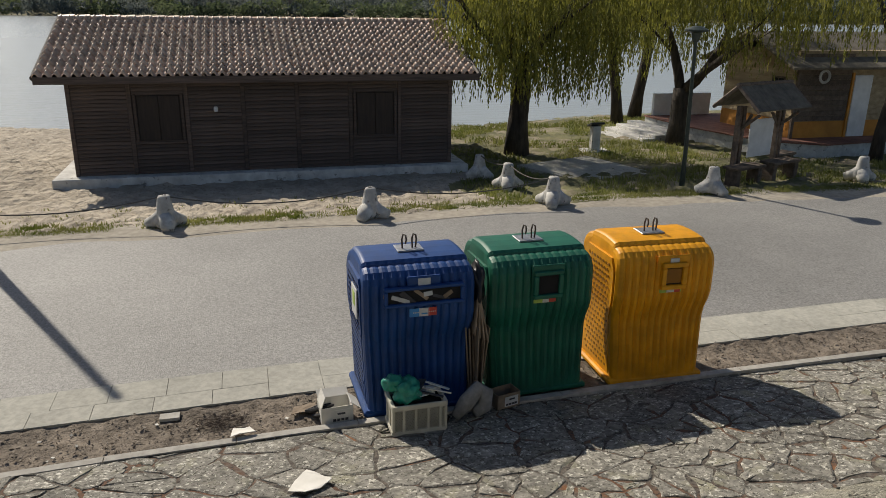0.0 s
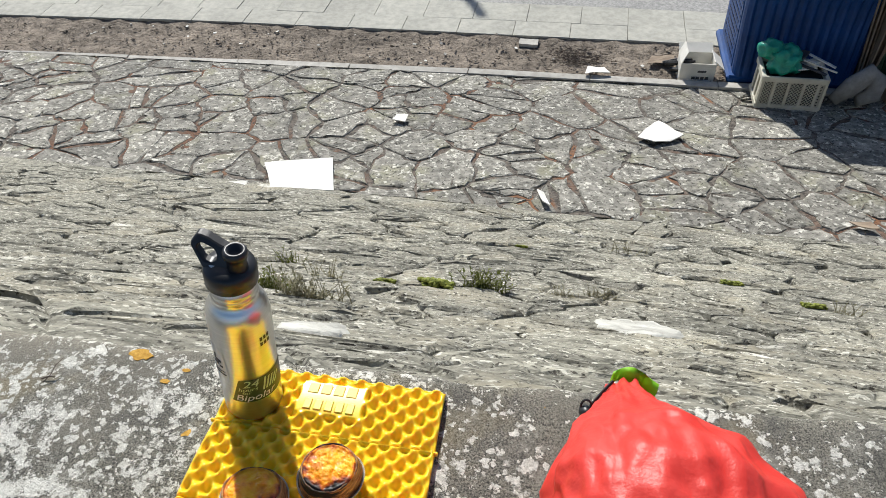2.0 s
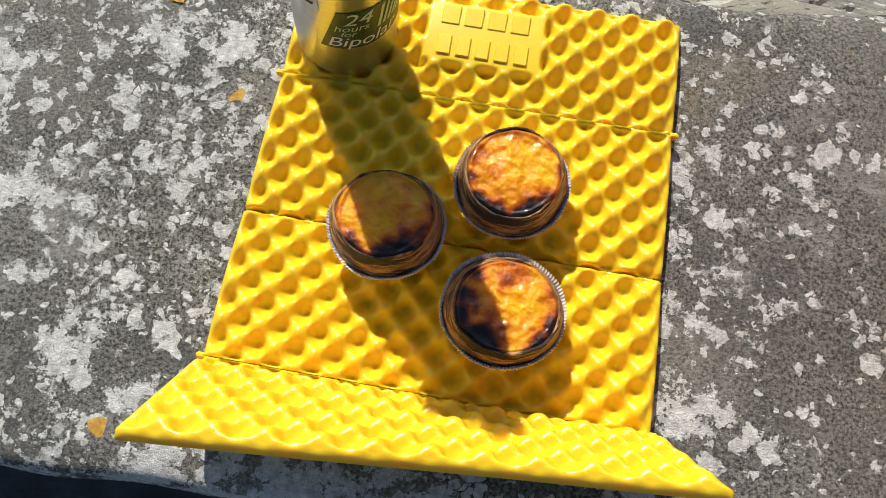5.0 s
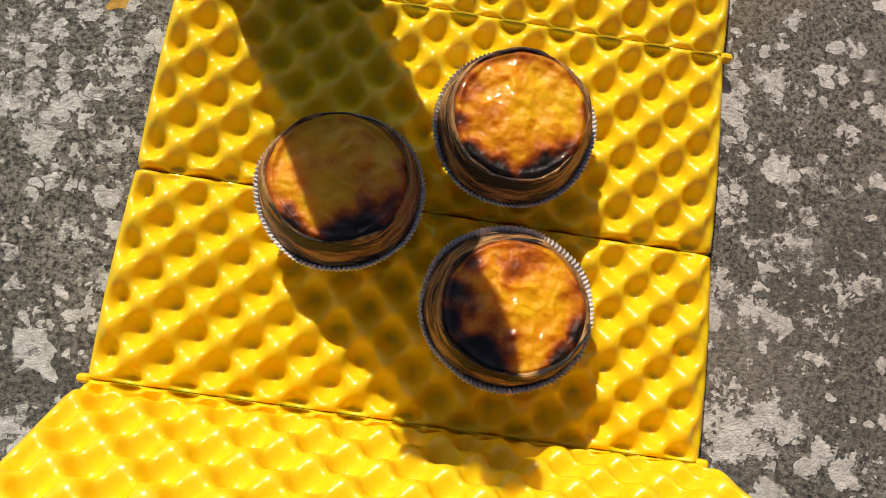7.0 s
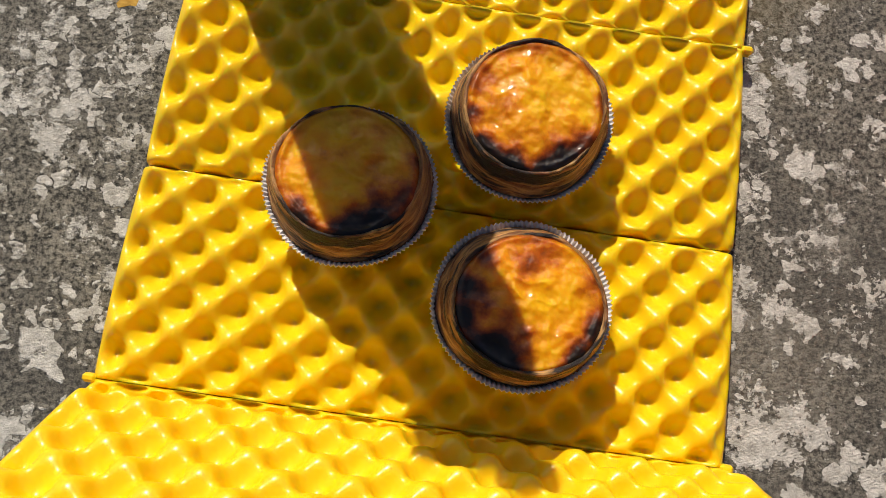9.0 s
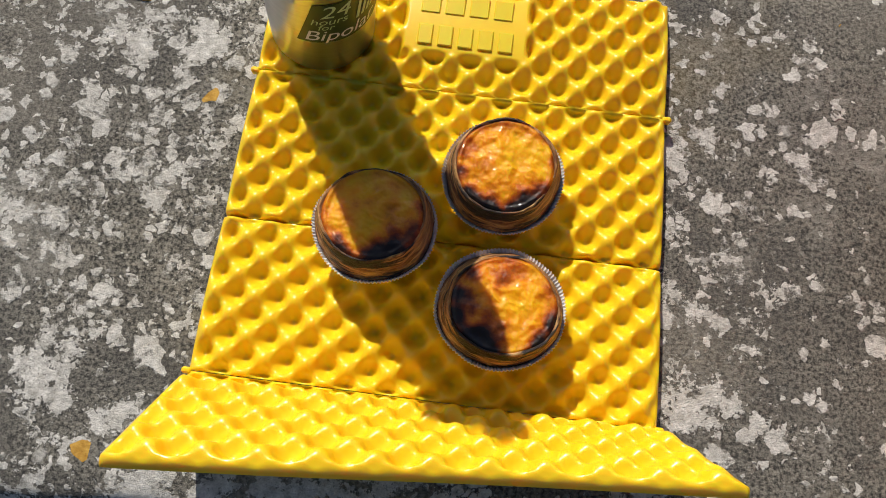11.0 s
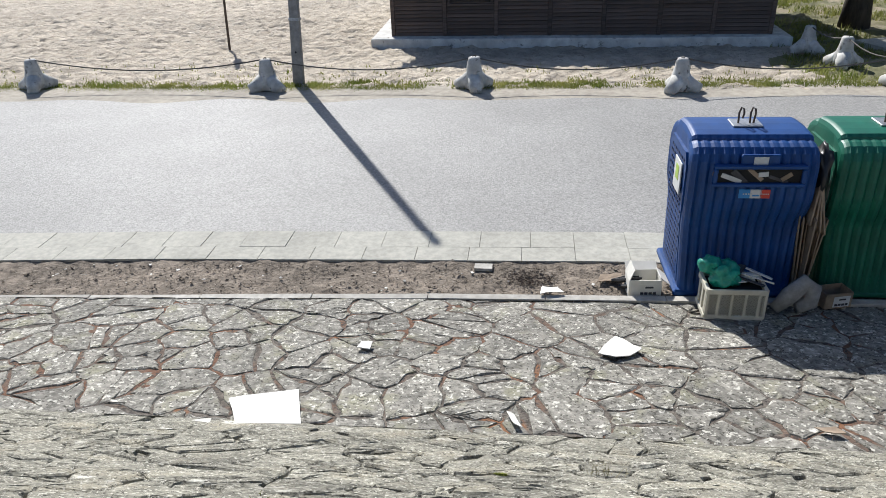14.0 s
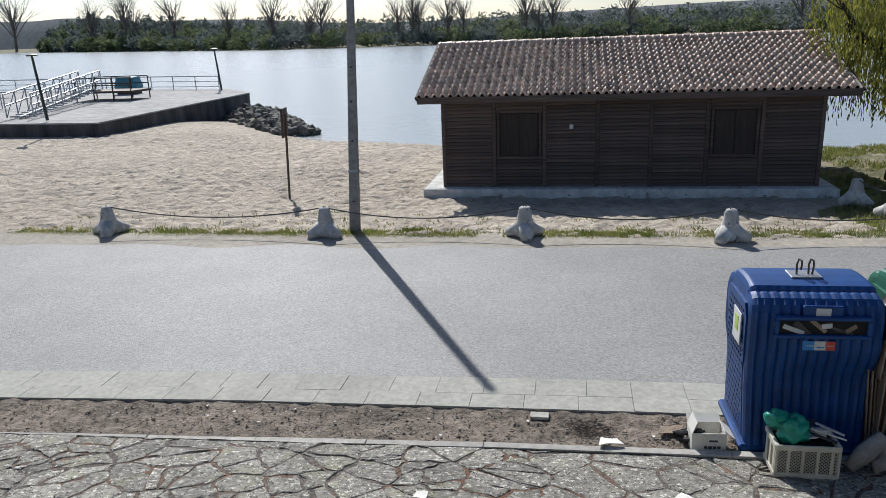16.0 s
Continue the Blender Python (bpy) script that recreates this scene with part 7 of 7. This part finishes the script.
# ---- stones, slabs and edging, piece by piece ----
ap_pts = [p for p in scatter(-7.5, 9.5, 4.3, 6.6, 0.34, 0.27, 0.85) if p[1] < edge_y(p[0]) + 0.12]
ap_pts = [p for p in ap_pts if rng.random() > 0.24]
ap_pts += [(x + rng.gauss(0, 0.1), y + rng.gauss(0, 0.08)) for x, y in rng.sample(ap_pts, len(ap_pts) // 2) if y < 6.3]
lay_stones(apron, ap_pts, 0.019, lambda u, v, h: on_apron(u, max(4.24, min(v, edge_y(u) - 0.005)), h), lambda x, y: abs(x - 0.3), m_paving, 0.006, 0.014, 0.007)
SX = 1.5
wl_pts = [(x, y) for x, y in scatter(-6.5 / SX, 8.0 / SX, 0.07, seg_len[-1] - 0.02, 0.18, 0.17, 0.8)]
wl_pts = [p for p in wl_pts if rng.random() > 0.22 and p[1] < seg_len[-1] - 0.07]
wl_pts += [(x + rng.gauss(0, 0.05), y + rng.gauss(0, 0.04)) for x, y in rng.sample(wl_pts, len(wl_pts) // 3) if y < seg_len[-1] - 0.15]
lay_stones(wall, wl_pts, 0.008, lambda u, v, h: on_wall(u, min(max(v, 0.0), seg_len[-1]), h), lambda x, y: abs(x * SX - 0.2), m_rubble, 0.012, 0.022, 0.010, SX)


def slab_row(parent, name, near, far, length, x0, x1, z0, z1, mat_, gap=0.004, jit=0.0):
    x = x0
    while x < x1:
        ln = length * rng.uniform(1 - jit, 1 + jit)
        a, b = x + gap / 2, x + ln - gap / 2
        bm = bmesh.new()
        dz = rng.uniform(-0.003, 0.003)
        o = [(a, near(a)), (b, near(b)), (b, far(b)), (a, far(a))]
        slab_of(o, z0, z1 + dz, bm)
        bmesh.ops.bevel(bm, geom=[e for e in bm.edges if all(v.co.z > z0 + 0.01 for v in e.verts)], offset=0.003, segments=1, affect="EDGES")
        part(name, bm, mat_, parent)
        x += ln


gutter = thing("pavement_gutter", label="two rows of pale concrete gutter slabs", kind="structure")
part("slab_bed", strip("bed", span((-40, 40, 1)), lambda x: gut_near(x) + 0.02, lambda x: gut_far(x), 2, 0.012, m_gutter, "").data, None, gutter)
bpy.data.objects.remove(bpy.data.objects["bed"])
slab_row(gutter, "slab", gut_near, lambda x: gut_mid(x) - 0.006, 0.52, -11, 14, -0.08, 0.035, m_gutter, 0.003)
slab_row(gutter, "slab", lambda x: gut_mid(x) + 0.004, gut_far, 0.47, -11, 14, -0.08, 0.028, m_gutter, 0.003, 0.15)
edging = thing("kerb_edging", label="low concrete edging between paving and earth", kind="structure")
slab_row(edging, "edging_block", edge_y, lambda x: edge_y(x) + 0.085, 1.0, -11, 14, -0.1, 0.045, m_edging, 0.006, 0.05)

# clods, pebbles and twigs on the earth strip
g = np.random.default_rng(77)
V, F = [], []
for k in range(6500):
    x = float(g.uniform(-7, 9))
    lo_, hi_ = edge_y(x) + 0.1, gut_near(x) - 0.02
    y = float(g.uniform(lo_, hi_))
    s_ = float(abs(g.normal(0, 0.0055))) + 0.002
    c = np.array([x, y, 0.004 + 0.01 * float(noise.noise(Vector((x * 5, y * 5, 0))))])
    o = len(V)
    P_ = g.normal(0, s_, (5, 3))
    P_[:, 2] = np.abs(P_[:, 2]) * 0.7
    V += [tuple(c + q) for q in P_]
    F += [(o, o + 1, o + 2), (o, o + 2, o + 3), (o, o + 3, o + 4), (o + 1, o + 2, o + 4)]
tagged(new("earth_clods", data_mesh(V, F, m_dirt)), "loose clods and pebbles on the bare earth", "earth", kind="stuff")
V, F = [], []
for k in range(760):
    x = float(g.uniform(-7, 9))
    y = float(g.uniform(edge_y(x) + 0.1, gut_near(x) - 0.02)) if k % 3 else float(g.uniform(4.4, edge_y(x)))
    if k > 420:
        x, y = float(g.normal(0.0, 0.14)), float(g.normal(6.78, 0.07))
    a_, l_ = float(g.uniform(0, 3.14)), float(g.uniform(0.02, 0.09))
    z = 0.03 if k % 3 or k > 420 else apron_z(y) + 0.014
    d_ = np.array([math.cos(a_) * l_, math.sin(a_) * l_, 0.004])
    n_ = np.array([-math.sin(a_), math.cos(a_), 0]) * 0.003
    c = np.array([x, y, z])
    o = len(V)
    V += [tuple(c - n_), tuple(c + n_), tuple(c + d_ + n_ * 0.4), tuple(c + np.array([0, 0, 0.005]))]
    F += [(o, o + 1, o + 2), (o, o + 2, o + 3), (o + 1, o + 2, o + 3)]
tagged(new("dry_stalks", data_mesh(V, F, m_kioskwood)), "scattered dry stalks and leaf litter", "litter", kind="stuff")
